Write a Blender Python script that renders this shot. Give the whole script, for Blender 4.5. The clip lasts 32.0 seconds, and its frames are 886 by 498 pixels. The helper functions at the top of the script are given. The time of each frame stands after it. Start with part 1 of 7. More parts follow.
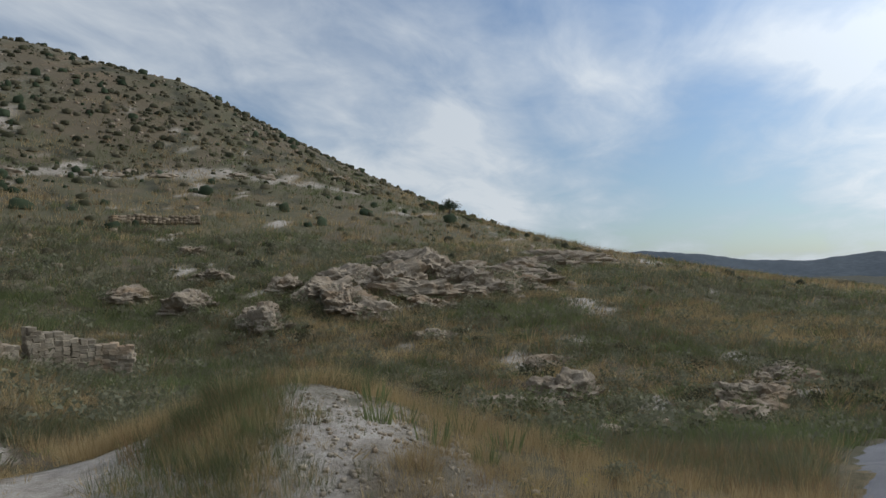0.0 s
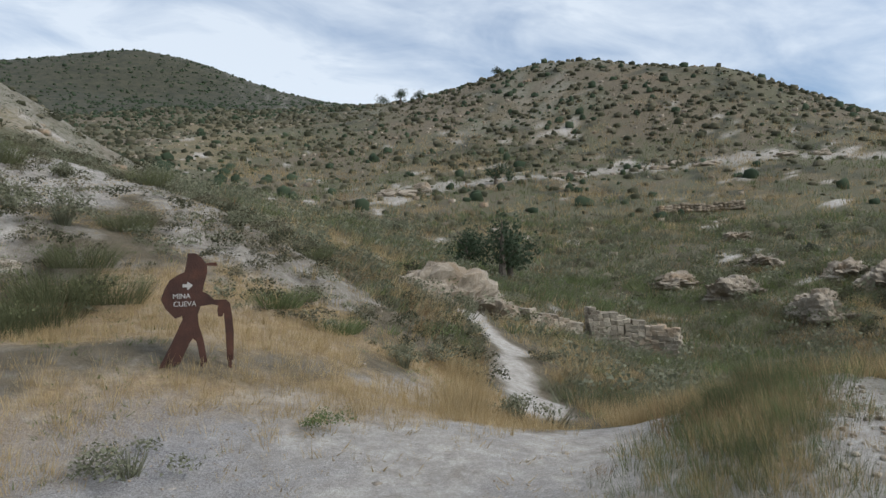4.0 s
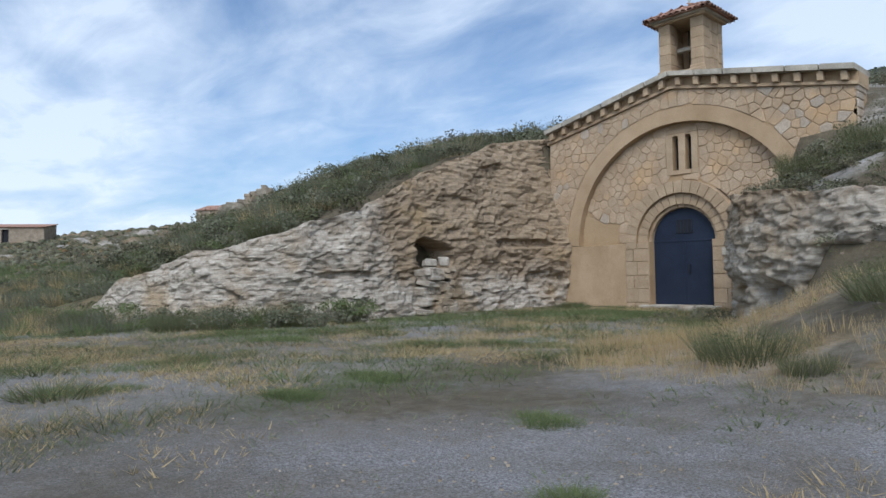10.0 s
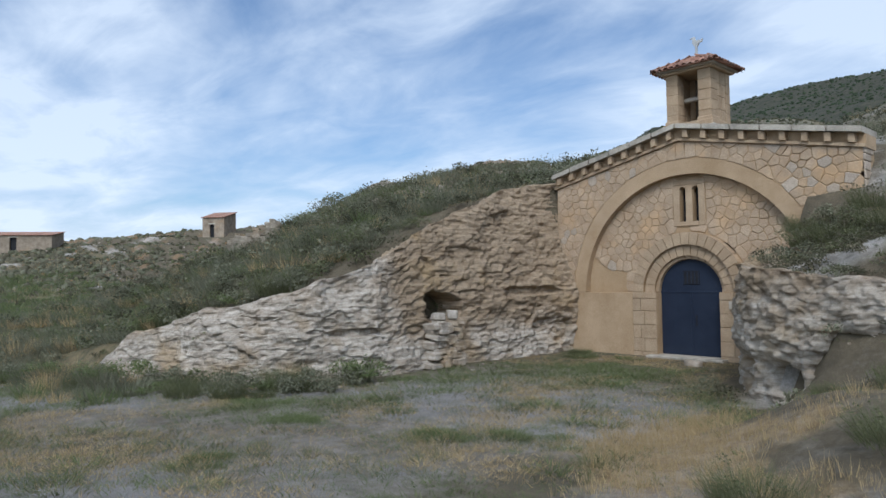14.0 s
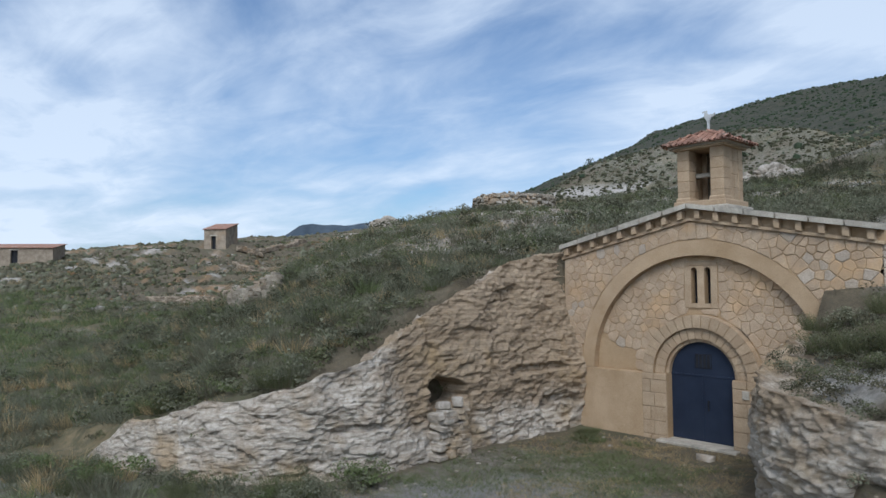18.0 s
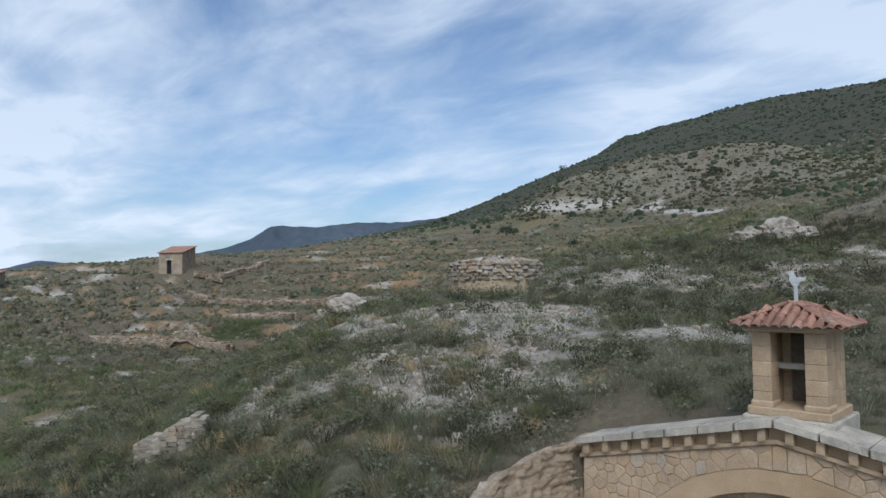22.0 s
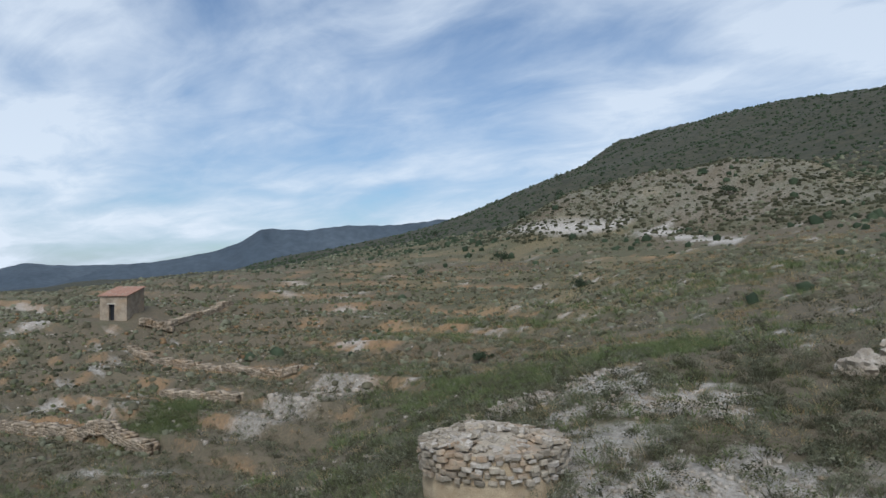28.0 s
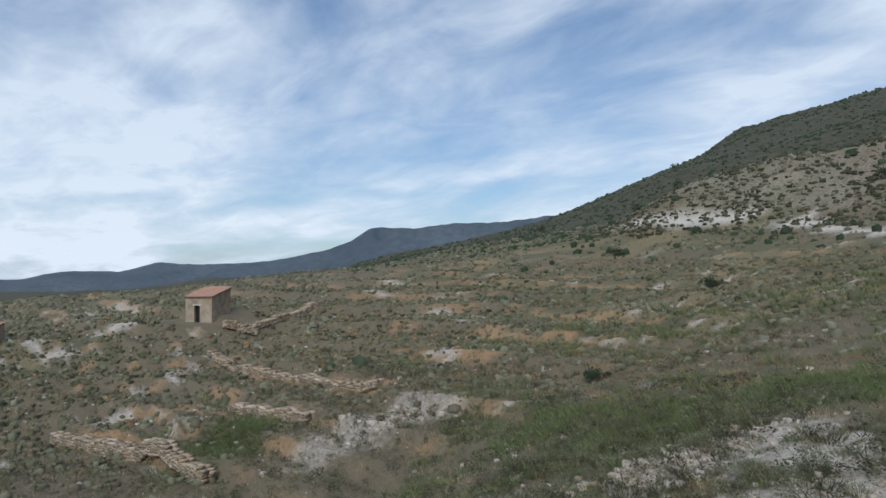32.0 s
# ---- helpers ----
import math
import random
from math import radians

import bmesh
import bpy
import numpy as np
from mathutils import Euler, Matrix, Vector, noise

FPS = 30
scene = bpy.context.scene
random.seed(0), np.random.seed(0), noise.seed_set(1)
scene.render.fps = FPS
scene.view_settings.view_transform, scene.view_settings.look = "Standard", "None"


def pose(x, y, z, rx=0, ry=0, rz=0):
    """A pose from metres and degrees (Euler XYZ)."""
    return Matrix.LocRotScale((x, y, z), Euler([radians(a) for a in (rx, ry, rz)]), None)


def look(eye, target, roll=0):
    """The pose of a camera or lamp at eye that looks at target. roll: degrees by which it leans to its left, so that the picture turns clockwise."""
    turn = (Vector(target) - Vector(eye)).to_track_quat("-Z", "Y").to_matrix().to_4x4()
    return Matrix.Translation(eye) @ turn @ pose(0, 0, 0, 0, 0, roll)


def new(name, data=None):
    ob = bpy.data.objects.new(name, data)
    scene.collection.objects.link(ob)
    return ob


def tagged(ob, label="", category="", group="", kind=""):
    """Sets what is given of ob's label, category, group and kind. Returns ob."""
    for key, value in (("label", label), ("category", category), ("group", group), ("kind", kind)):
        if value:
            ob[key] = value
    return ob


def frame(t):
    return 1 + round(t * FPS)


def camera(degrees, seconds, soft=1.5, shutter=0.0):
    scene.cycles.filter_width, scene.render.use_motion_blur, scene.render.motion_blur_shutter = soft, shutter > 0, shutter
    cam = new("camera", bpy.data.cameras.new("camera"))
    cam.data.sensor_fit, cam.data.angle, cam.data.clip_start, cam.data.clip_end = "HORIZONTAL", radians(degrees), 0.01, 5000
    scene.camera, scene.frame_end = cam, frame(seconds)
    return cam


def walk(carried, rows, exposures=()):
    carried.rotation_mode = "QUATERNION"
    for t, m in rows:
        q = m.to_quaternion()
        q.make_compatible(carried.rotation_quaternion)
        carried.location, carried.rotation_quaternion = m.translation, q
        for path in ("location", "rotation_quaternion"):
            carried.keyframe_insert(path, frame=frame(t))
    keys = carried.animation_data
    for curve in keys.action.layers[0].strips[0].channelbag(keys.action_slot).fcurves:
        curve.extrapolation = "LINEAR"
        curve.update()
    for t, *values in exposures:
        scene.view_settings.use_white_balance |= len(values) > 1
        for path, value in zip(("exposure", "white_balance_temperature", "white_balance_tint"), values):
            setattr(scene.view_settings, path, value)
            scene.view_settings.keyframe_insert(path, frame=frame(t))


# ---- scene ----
cam = camera(65.5, 32.0)
PATH = [
    (0, (9.779, -19.762, 1.901), (11.672, -19.125, 1.997), -0.8),
    (1, (9.933, -19.799, 1.901), (11.764, -19.002, 1.996), -0.7),
    (1.5, (9.97, -19.815, 1.874), (11.652, -18.738, 1.966), -0.8),
    (2, (10.045, -19.826, 1.845), (11.608, -18.582, 1.934), -0.7),
    (2.5, (10.04, -19.838, 1.823), (11.482, -18.455, 1.911), -0.7),
    (3, (10.062, -19.829, 1.79), (11.359, -18.309, 1.877), -0.8),
    (3.5, (10.117, -19.797, 1.776), (11.234, -18.141, 1.862), -0.8),
    (5.5, (10.155, -19.786, 1.434), (10.576, -17.833, 1.516), -1.2),
    (6, (10.148, -19.859, 1.298), (10.38, -17.875, 1.379), -1.2),
    (7, (10.169, -19.899, 1.023), (9.97, -17.911, 1.104), -1.3),
    (8, (10.177, -20.019, 0.793), (9.497, -18.14, 0.871), -1.3),
    (9, (10.201, -19.959, 0.808), (9.059, -18.319, 0.893), -1.1),
    (10, (10.192, -19.893, 0.967), (8.758, -18.502, 1.053), -0.9),
    (11, (10.288, -19.998, 1.336), (8.845, -18.616, 1.421), -1.0),
    (12.5, (10.264, -20.101, 1.925), (8.82, -18.719, 2.011), -0.9),
    (14, (10.299, -20.115, 2.544), (8.855, -18.734, 2.63), -0.8),
    (14.5, (10.249, -20.062, 2.804), (8.806, -18.681, 2.892), -0.8),
    (16.5, (10.171, -20.087, 3.91), (8.725, -18.707, 3.998), -0.7),
    (18, (9.936, -19.87, 5.034), (8.489, -18.493, 5.122), -0.6),
    (19, (9.153, -19.23, 5.982), (7.705, -17.854, 6.07), -0.6),
    (20, (7.999, -18.289, 7.112), (6.551, -16.912, 7.201), -0.5),
    (21, (6.628, -16.935, 8.542), (5.211, -15.527, 8.63), -0.5),
    (22, (5.079, -15.195, 10.206), (3.69, -13.758, 10.294), -0.6),
    (23, (3.525, -13.333, 12.202), (2.142, -11.891, 12.291), -0.6),
    (24, (2.048, -11.513, 15.161), (0.667, -10.069, 15.249), -0.5),
    (25, (-0.069, -9.057, 17.571), (-1.447, -7.61, 17.66), -0.6),
    (25.5, (-1.088, -7.874, 17.977), (-2.465, -6.427, 18.065), -0.6),
    (27.5, (-5.13, -3.049, 18.037), (-6.505, -1.599, 18.126), -0.6),
    (29, (-8.262, 0.703, 18.183), (-9.634, 2.155, 18.272), -0.6),
    (30, (-10.213, 3.197, 18.356), (-11.602, 4.633, 18.444), -0.5),
    (31, (-12.326, 5.623, 18.424), (-13.838, 6.929, 18.509), -0.6),
    (32, (-14.661, 7.827, 18.378), (-16.244, 9.047, 18.463), -0.7),
]
walk(cam, [(t, look(eye, target, roll)) for t, eye, target, roll in PATH],
     [(0, -0.38, 6700, 10), (1.5, -0.15, 6650, 10), (3.0, 0.02, 6550, 10), (5.5, 0.22, 6350, 10), (9, 0.16, 6000, 10), (13, 0.10, 5900, 10), (17, 0.0, 5900, 10), (22, -0.04, 5950, 10), (26, -0.06, 6150, 10), (32, -0.04, 6200, 10)])

# ---- sky, sun, exposure ----
SUN_AZ, SUN_EL = radians(-52), radians(46)
world = bpy.data.worlds.new("sky")
scene.world = world
world.use_nodes = True
wn, wl = world.node_tree.nodes, world.node_tree.links
wn.clear()


def wnode(kind, **values):
    n = wn.new(kind)
    for key, value in values.items():
        n.inputs[key].default_value = value
    return n


def wmath(op, a, b=None, clamp=False):
    n = wn.new("ShaderNodeMath")
    n.operation, n.use_clamp = op, clamp
    for k, v in enumerate((a, b)):
        if isinstance(v, (int, float)):
            n.inputs[k].default_value = v
        elif v is not None:
            wl.new(v, n.inputs[k])
    return n.outputs[0]


sky = wn.new("ShaderNodeTexSky")
sky.sky_type, sky.sun_disc = "NISHITA", False
sky.sun_elevation, sky.sun_rotation = SUN_EL, radians(90) - SUN_AZ
sky.air_density, sky.dust_density = 1.0, 1.0
direction = wn.new("ShaderNodeTexCoord").outputs["Generated"]
split = wn.new("ShaderNodeSeparateXYZ")
wl.new(direction, split.inputs[0])
# clouds lie on a flat layer: the direction is spread over a plane
height = wmath("ADD", wmath("MAXIMUM", split.outputs["Z"], 0.0), 0.16)
layer = wn.new("ShaderNodeCombineXYZ")
wl.new(wmath("DIVIDE", split.outputs["X"], height), layer.inputs[0])
wl.new(wmath("DIVIDE", split.outputs["Y"], height), layer.inputs[1])
turn = wn.new("ShaderNodeMapping")
turn.inputs["Rotation"].default_value = (0, 0, radians(-28))
turn.inputs["Scale"].default_value = (0.72, 1.15, 1)
turn.inputs["Location"].default_value = (0.4, 2.2, 0)
wl.new(layer.outputs[0], turn.inputs[0])
big = wnode("ShaderNodeTexNoise", Scale=0.75, Detail=7.0, Roughness=0.52, Distortion=0.35)
fine = wnode("ShaderNodeTexNoise", Scale=3.0, Detail=6.0, Roughness=0.6, Distortion=0.5)
for n in (big, fine):
    wl.new(turn.outputs[0], n.inputs["Vector"])
mixed = wmath("ADD", wmath("MULTIPLY", big.outputs[0], 0.72), wmath("MULTIPLY", fine.outputs[0], 0.28))
# broad banks of cloud and the clear gaps between them: bearing, height, reach (degrees), thickness
BANKS = [(138, 17, 17, -0.06), (124, 22, 11, -0.055), (147, 11, 12, -0.04), (154, 24, 6, -0.10), (162, 12, 14, 0.05), (111, 14, 15, 0.075), (126, 7, 9, 0.05), (157, 6, 11, -0.05),
         (4, 15.5, 7, 0.06), (8, 8, 9, -0.06), (25, 18, 12, -0.02), (-10, 13, 8, 0.03), (-5, 5, 12, -0.13), (46, 15, 14, -0.05), (64, 17, 13, -0.05), (165, 14.5, 3.0, -0.06)]
thick = mixed
for bearing, lift, reach, amount in BANKS:
    lobe = wn.new("ShaderNodeVectorMath")
    lobe.operation = "DOT_PRODUCT"
    wl.new(direction, lobe.inputs[0])
    lobe.inputs[1].default_value = (math.cos(radians(bearing)) * math.cos(radians(lift)), math.sin(radians(bearing)) * math.cos(radians(lift)), math.sin(radians(lift)))
    edge = math.cos(radians(reach))
    near_bank = wmath("MULTIPLY", wmath("SUBTRACT", lobe.outputs["Value"], edge), 1 / (1 - edge), clamp=True)
    thick = wmath("ADD", thick, wmath("MULTIPLY", near_bank, amount))
cover = wmath("MULTIPLY", wmath("SUBTRACT", thick, 0.325), 4.2, clamp=True)
haze = wmath("POWER", wmath("SUBTRACT", 1.0, wmath("MAXIMUM", split.outputs["Z"], 0.0)), 7.0)
veil = wmath("MULTIPLY", wmath("ADD", wmath("MULTIPLY", cover, 0.80), wmath("MULTIPLY", haze, 0.27)), 1.0, clamp=True)
clear = wn.new("ShaderNodeMix")
clear.data_type, clear.blend_type = "RGBA", "MULTIPLY"
clear.inputs["Factor"].default_value = 1.0
wl.new(sky.outputs[0], clear.inputs["A"])
clear.inputs["B"].default_value = (0.074, 0.086, 0.096, 1)
cloud = wn.new("ShaderNodeMix")
cloud.data_type = "RGBA"
cloud.inputs["A"].default_value = (0.36, 0.46, 0.60, 1)
cloud.inputs["B"].default_value = (0.655, 0.72, 0.79, 1)
wl.new(cover, cloud.inputs["Factor"])
over = wn.new("ShaderNodeMix")
over.data_type = "RGBA"
wl.new(veil, over.inputs["Factor"])
wl.new(clear.outputs["Result"], over.inputs["A"])
wl.new(cloud.outputs["Result"], over.inputs["B"])
# thin cloud glows round the veiled sun
toward = wn.new("ShaderNodeVectorMath")
toward.operation = "DOT_PRODUCT"
wl.new(direction, toward.inputs[0])
toward.inputs[1].default_value = (math.cos(SUN_AZ) * math.cos(SUN_EL), math.sin(SUN_AZ) * math.cos(SUN_EL), math.sin(SUN_EL))
glow = wmath("ADD", 1.2, wmath("MULTIPLY", wmath("POWER", wmath("MAXIMUM", toward.outputs["Value"], 0.0), 4.0), 2.2))
back = wnode("ShaderNodeBackground")
wl.new(glow, back.inputs["Strength"])
wl.new(over.outputs["Result"], back.inputs["Color"])
wl.new(back.outputs[0], wn.new("ShaderNodeOutputWorld").inputs["Surface"])

sun = new("sun", bpy.data.lights.new("sun", "SUN"))
sun.data.energy, sun.data.angle, sun.data.color = 1.9, radians(22), (1.0, 0.95, 0.87)
sun.matrix_world = look((0, 0, 60), (-60 * math.cos(SUN_AZ) * math.cos(SUN_EL), -60 * math.sin(SUN_AZ) * math.cos(SUN_EL), 60 - 60 * math.sin(SUN_EL)))

# ---- materials ----
def shader(name, rough=0.85, metal=0.0):
    m = bpy.data.materials.new(name)
    m.use_nodes = True
    nodes, links = m.node_tree.nodes, m.node_tree.links
    b = nodes["Principled BSDF"]
    b.inputs["Roughness"].default_value, b.inputs["Metallic"].default_value = rough, metal
    b.inputs["Specular IOR Level"].default_value = 0.25
    return m, nodes, links, b


def mix(nodes, links, fac, a, b, mode="MIX"):
    n = nodes.new("ShaderNodeMix")
    n.data_type, n.blend_type = "RGBA", mode
    for key, v in (("Factor", fac), ("A", a), ("B", b)):
        if isinstance(v, (int, float)):
            n.inputs[key].default_value = v
        elif isinstance(v, tuple):
            n.inputs[key].default_value = (*v, 1)
        else:
            links.new(v, n.inputs[key])
    return n.outputs["Result"]


def noise_out(nodes, links, scale, detail=4.0, rough=0.6, lo=0.35, hi=0.65, coord=None):
    n = nodes.new("ShaderNodeTexNoise")
    n.inputs["Scale"].default_value, n.inputs["Detail"].default_value, n.inputs["Roughness"].default_value = scale, detail, rough
    r = nodes.new("ShaderNodeMapRange")
    r.inputs["From Min"].default_value, r.inputs["From Max"].default_value = lo, hi
    if coord is not None:
        links.new(coord, n.inputs["Vector"])
    links.new(n.outputs[0], r.inputs["Value"])
    return r.outputs[0]


def place(nodes):
    return nodes.new("ShaderNodeNewGeometry").outputs["Position"]


def bump(nodes, links, b, height, strength=0.5, distance=0.05):
    n = nodes.new("ShaderNodeBump")
    n.inputs["Strength"].default_value, n.inputs["Distance"].default_value = strength, distance
    links.new(height, n.inputs["Height"])
    links.new(n.outputs[0], b.inputs["Normal"])


def grained(name, dark, light, scale=3.0, fine=40.0, rough=0.88, relief=0.4, stain=None, each=0.0, metal=0.0):
    """Two scales of variation between two colours, an optional stain, and a shift from piece to piece."""
    m, nodes, links, b = shader(name, rough, metal)
    p = place(nodes)
    col = mix(nodes, links, noise_out(nodes, links, scale, coord=p), dark, light)
    grain = noise_out(nodes, links, fine, 3.0, coord=p)
    col = mix(nodes, links, mix_value(nodes, links, grain, 0.45), col, tuple(0.55 * c for c in dark))
    if stain:
        col = mix(nodes, links, noise_out(nodes, links, scale * 0.37, 5.0, 0.65, 0.52, 0.7, p), col, stain)
    if each:
        info = nodes.new("ShaderNodeObjectInfo").outputs["Random"]
        island = nodes.new("ShaderNodeNewGeometry").outputs["Random Per Island"]
        both = nodes.new("ShaderNodeMath")
        both.operation = "FRACT"
        total = nodes.new("ShaderNodeMath")
        links.new(info, total.inputs[0]), links.new(island, total.inputs[1])
        links.new(total.outputs[0], both.inputs[0])
        hsv = nodes.new("ShaderNodeHueSaturation")
        val = nodes.new("ShaderNodeMapRange")
        val.inputs["To Min"].default_value, val.inputs["To Max"].default_value = 1 - each, 1 + each
        links.new(both.outputs[0], val.inputs["Value"])
        links.new(val.outputs[0], hsv.inputs["Value"])
        links.new(col, hsv.inputs["Color"])
        col = hsv.outputs["Color"]
    links.new(col, b.inputs["Base Color"])
    bump(nodes, links, b, noise_out(nodes, links, fine * 0.6, 5.0, 0.7, 0.2, 0.8, p), relief, 0.03)
    return m


def mix_value(nodes, links, value, factor):
    n = nodes.new("ShaderNodeMath")
    n.operation = "MULTIPLY"
    links.new(value, n.inputs[0])
    n.inputs[1].default_value = factor
    return n.outputs[0]


def leaf_material(name, dark, light):
    m, nodes, links, b = shader(name, 0.75)
    island = nodes.new("ShaderNodeNewGeometry").outputs["Random Per Island"]
    p = place(nodes)
    col = mix(nodes, links, island, dark, light)
    col = mix(nodes, links, mix_value(nodes, links, noise_out(nodes, links, 0.6, 3.0, coord=p), 0.5), col, tuple(0.6 * (a + c) / 2 for a, c in zip(dark, light)))
    links.new(col, b.inputs["Base Color"])
    b.inputs["Specular IOR Level"].default_value = 0.1
    thin = nodes.new("ShaderNodeBsdfTranslucent")
    links.new(col, thin.inputs["Color"])
    both = nodes.new("ShaderNodeMixShader")
    both.inputs[0].default_value = 0.4
    links.new(b.outputs[0], both.inputs[1])
    links.new(thin.outputs[0], both.inputs[2])
    links.new(both.outputs[0], nodes["Material Output"].inputs["Surface"])
    return m


M_ASHLAR = grained("pale ashlar limestone", (0.345, 0.243, 0.148), (0.445, 0.328, 0.210), 2.2, 30, 0.9, 0.35, (0.33, 0.23, 0.14), 0.09)
M_RUBBLE = grained("warm rubble stone", (0.362, 0.254, 0.158), (0.470, 0.352, 0.236), 1.4, 26, 0.9, 0.4, (0.47, 0.30, 0.155), 0.09)
M_RUBBLE_GREY = grained("grey rubble stone", (0.365, 0.289, 0.207), (0.481, 0.392, 0.302), 1.8, 26, 0.9, 0.5, None, 0.12)
M_MORTAR = grained("sandy lime mortar", (0.350, 0.235, 0.128), (0.430, 0.302, 0.175), 1.1, 45, 0.95, 0.5, (0.36, 0.25, 0.145))
M_PLASTER = grained("smooth ochre plaster", (0.345, 0.234, 0.130), (0.470, 0.335, 0.205), 0.8, 50, 0.92, 0.3, (0.38, 0.28, 0.18))
M_CAP = grained("weathered cap slab", (0.34, 0.30, 0.24), (0.50, 0.44, 0.35), 2.0, 28, 0.92, 0.5, (0.16, 0.15, 0.12), 0.12)
M_DOOR = grained("dark blue painted steel", (0.012, 0.018, 0.034), (0.020, 0.028, 0.048), 1.2, 60, 0.55, 0.06)
M_DARK = grained("dark steel and near-black opening fill", (0.012, 0.012, 0.014), (0.02, 0.02, 0.022), 4, 60, 0.6, 0.1)
M_TILE = grained("weathered clay roof tile", (0.23, 0.118, 0.08), (0.36, 0.195, 0.13), 3.0, 30, 0.85, 0.4, (0.28, 0.235, 0.18), 0.3)
M_RUST = grained("rusted weathering steel", (0.035, 0.016, 0.011), (0.065, 0.027, 0.017), 4.0, 70, 0.8, 0.25, (0.09, 0.035, 0.018))
M_LETTER = grained("pale grey lettering", (0.32, 0.30, 0.27), (0.43, 0.41, 0.38), 8, 60, 0.7, 0.05)
M_ROCK = grained("pale gypsum rock", (0.275, 0.23, 0.175), (0.47, 0.415, 0.345), 0.9, 11, 0.95, 1.0, (0.25, 0.19, 0.125), 0.08)
M_DRYSTONE = grained("lichened dry stone", (0.225, 0.185, 0.135), (0.38, 0.325, 0.245), 1.3, 22, 0.95, 0.6, (0.30, 0.20, 0.12), 0.28)
M_HUTWALL = grained("brown rubble hut wall", (0.22, 0.17, 0.12), (0.36, 0.29, 0.21), 1.0, 14, 0.95, 0.6, (0.30, 0.21, 0.13), 0.1)
M_SHADE = grained("dark brown inner wall", (0.10, 0.08, 0.06), (0.17, 0.14, 0.10), 1.5, 20, 0.97, 0.5)
M_VANE = grained("grey galvanised plate", (0.40, 0.40, 0.38), (0.55, 0.55, 0.52), 5, 40, 0.6, 0.1)
M_SHRUB = leaf_material("grey green broom leaves", (0.13, 0.13, 0.078), (0.275, 0.27, 0.18))
M_GREEN = leaf_material("fresh green leaves", (0.112, 0.142, 0.056), (0.225, 0.250, 0.112))
M_STRAW = leaf_material("dry straw blades", (0.33, 0.235, 0.115), (0.56, 0.43, 0.235))
M_PINE = leaf_material("dark juniper needles", (0.04, 0.058, 0.032), (0.09, 0.115, 0.065))
M_THYME = leaf_material("brown grey dwarf shrub twigs", (0.12, 0.108, 0.066), (0.22, 0.195, 0.13))
M_DARKSHRUB = leaf_material("dark olive shrub leaves", (0.050, 0.052, 0.030), (0.118, 0.112, 0.066))
M_RUSSET = leaf_material("russet dry grass", (0.20, 0.125, 0.065), (0.36, 0.235, 0.125))
M_YELLOW = leaf_material("yellow blossom", (0.55, 0.42, 0.03), (0.75, 0.60, 0.06))
M_OUTCROP = grained("brown weathered outcrop", (0.19, 0.152, 0.108), (0.37, 0.31, 0.235), 0.9, 8, 0.95, 1.0, (0.24, 0.165, 0.10), 0.12)
M_BROOM = leaf_material("green broom stems", (0.096, 0.106, 0.050), (0.200, 0.200, 0.102))
M_FIELDSTONE = grained("brown grey field stone", (0.225, 0.175, 0.12), (0.38, 0.305, 0.22), 1.0, 15, 0.95, 0.5, (0.25, 0.17, 0.10), 0.3)
M_BARK = grained("grey bark", (0.10, 0.08, 0.06), (0.17, 0.14, 0.11), 6, 40, 0.95, 0.6)

# ---- the lie of the land: spot heights (x, y, z), joined by a smooth surface ----
PLATEAU = [(10, -20, -0.2), (2, -22, -0.2), (18, -24, -0.5), (-6, -24, -0.1), (-16, -22, 0.0), (10.3, -13.2, 0.02), (12.4, -12.9, 0.1), (14.5, -13.2, -0.1),
           (11.5, -10.8, 0.78), (8.2, -9.2, 1.1), (14, -9, 0.55), (16.6, -10.6, -0.75), (13, -6.5, 1.75), (10.1, -4.3, 2.95), (12.2, -1.6, 3.9), (6.4, -7.9, 0.55), (8.6, -8.5, 1.0), (6.2, -7.0, 0.5), (7.4, -7.3, 0.75), (8.6, -7.7, 1.0), (6.4, -5.7, 2.5), (7.6, -5.9, 2.5), (8.8, -6.2, 2.4),
           (7.2, -12.6, 0.1), (5.4, -11.5, -0.1), (17, -5, 0.6), (19.5, -5.8, -0.65), (22.5, -1, -0.45), (14, -15.2, -0.15), (13, -16.2, -0.12), (15.3, -13.9, -0.16), (16.5, -12.8, -0.25), (14.7, -12.3, -0.12)]
SPUR = [(-4.4, 0.9, 5.75), (0, 1.6, 6.5), (5.0, 0.9, 5.5), (8, 1.5, 5.2), (3.4, -1.5, 3.3), (5.3, -3.9, 2.85), (7.2, -4.9, 3.1), (8.7, -5.5, 2.85), (10, -6.3, 2.35), (-14.4, 3.8, 7.3), (-5.2, -6.9, 3.5), (-4.2, -2.8, 5.3),
        (-6.5, -9.6, 2.2), (-11, -8.5, 3.0), (-12.5, -11.5, 1.0), (-17, -11, 0.5), (-8.6, 22.7, 9.1), (-15, 24.8, 10.4), (-27, 19, 8.8), (-23.5, 18.6, 8.7), (-20, 10, 8.8), (-27, 9.7, 8.1),
        (-20.3, -4.3, 4.0), (-25, 22.5, 9.6), (-16, 40, 12.9), (-26.5, 35, 12.1), (12, 12, 6.2), (0, 12, 7.8), (-30, -2, 2.8)]
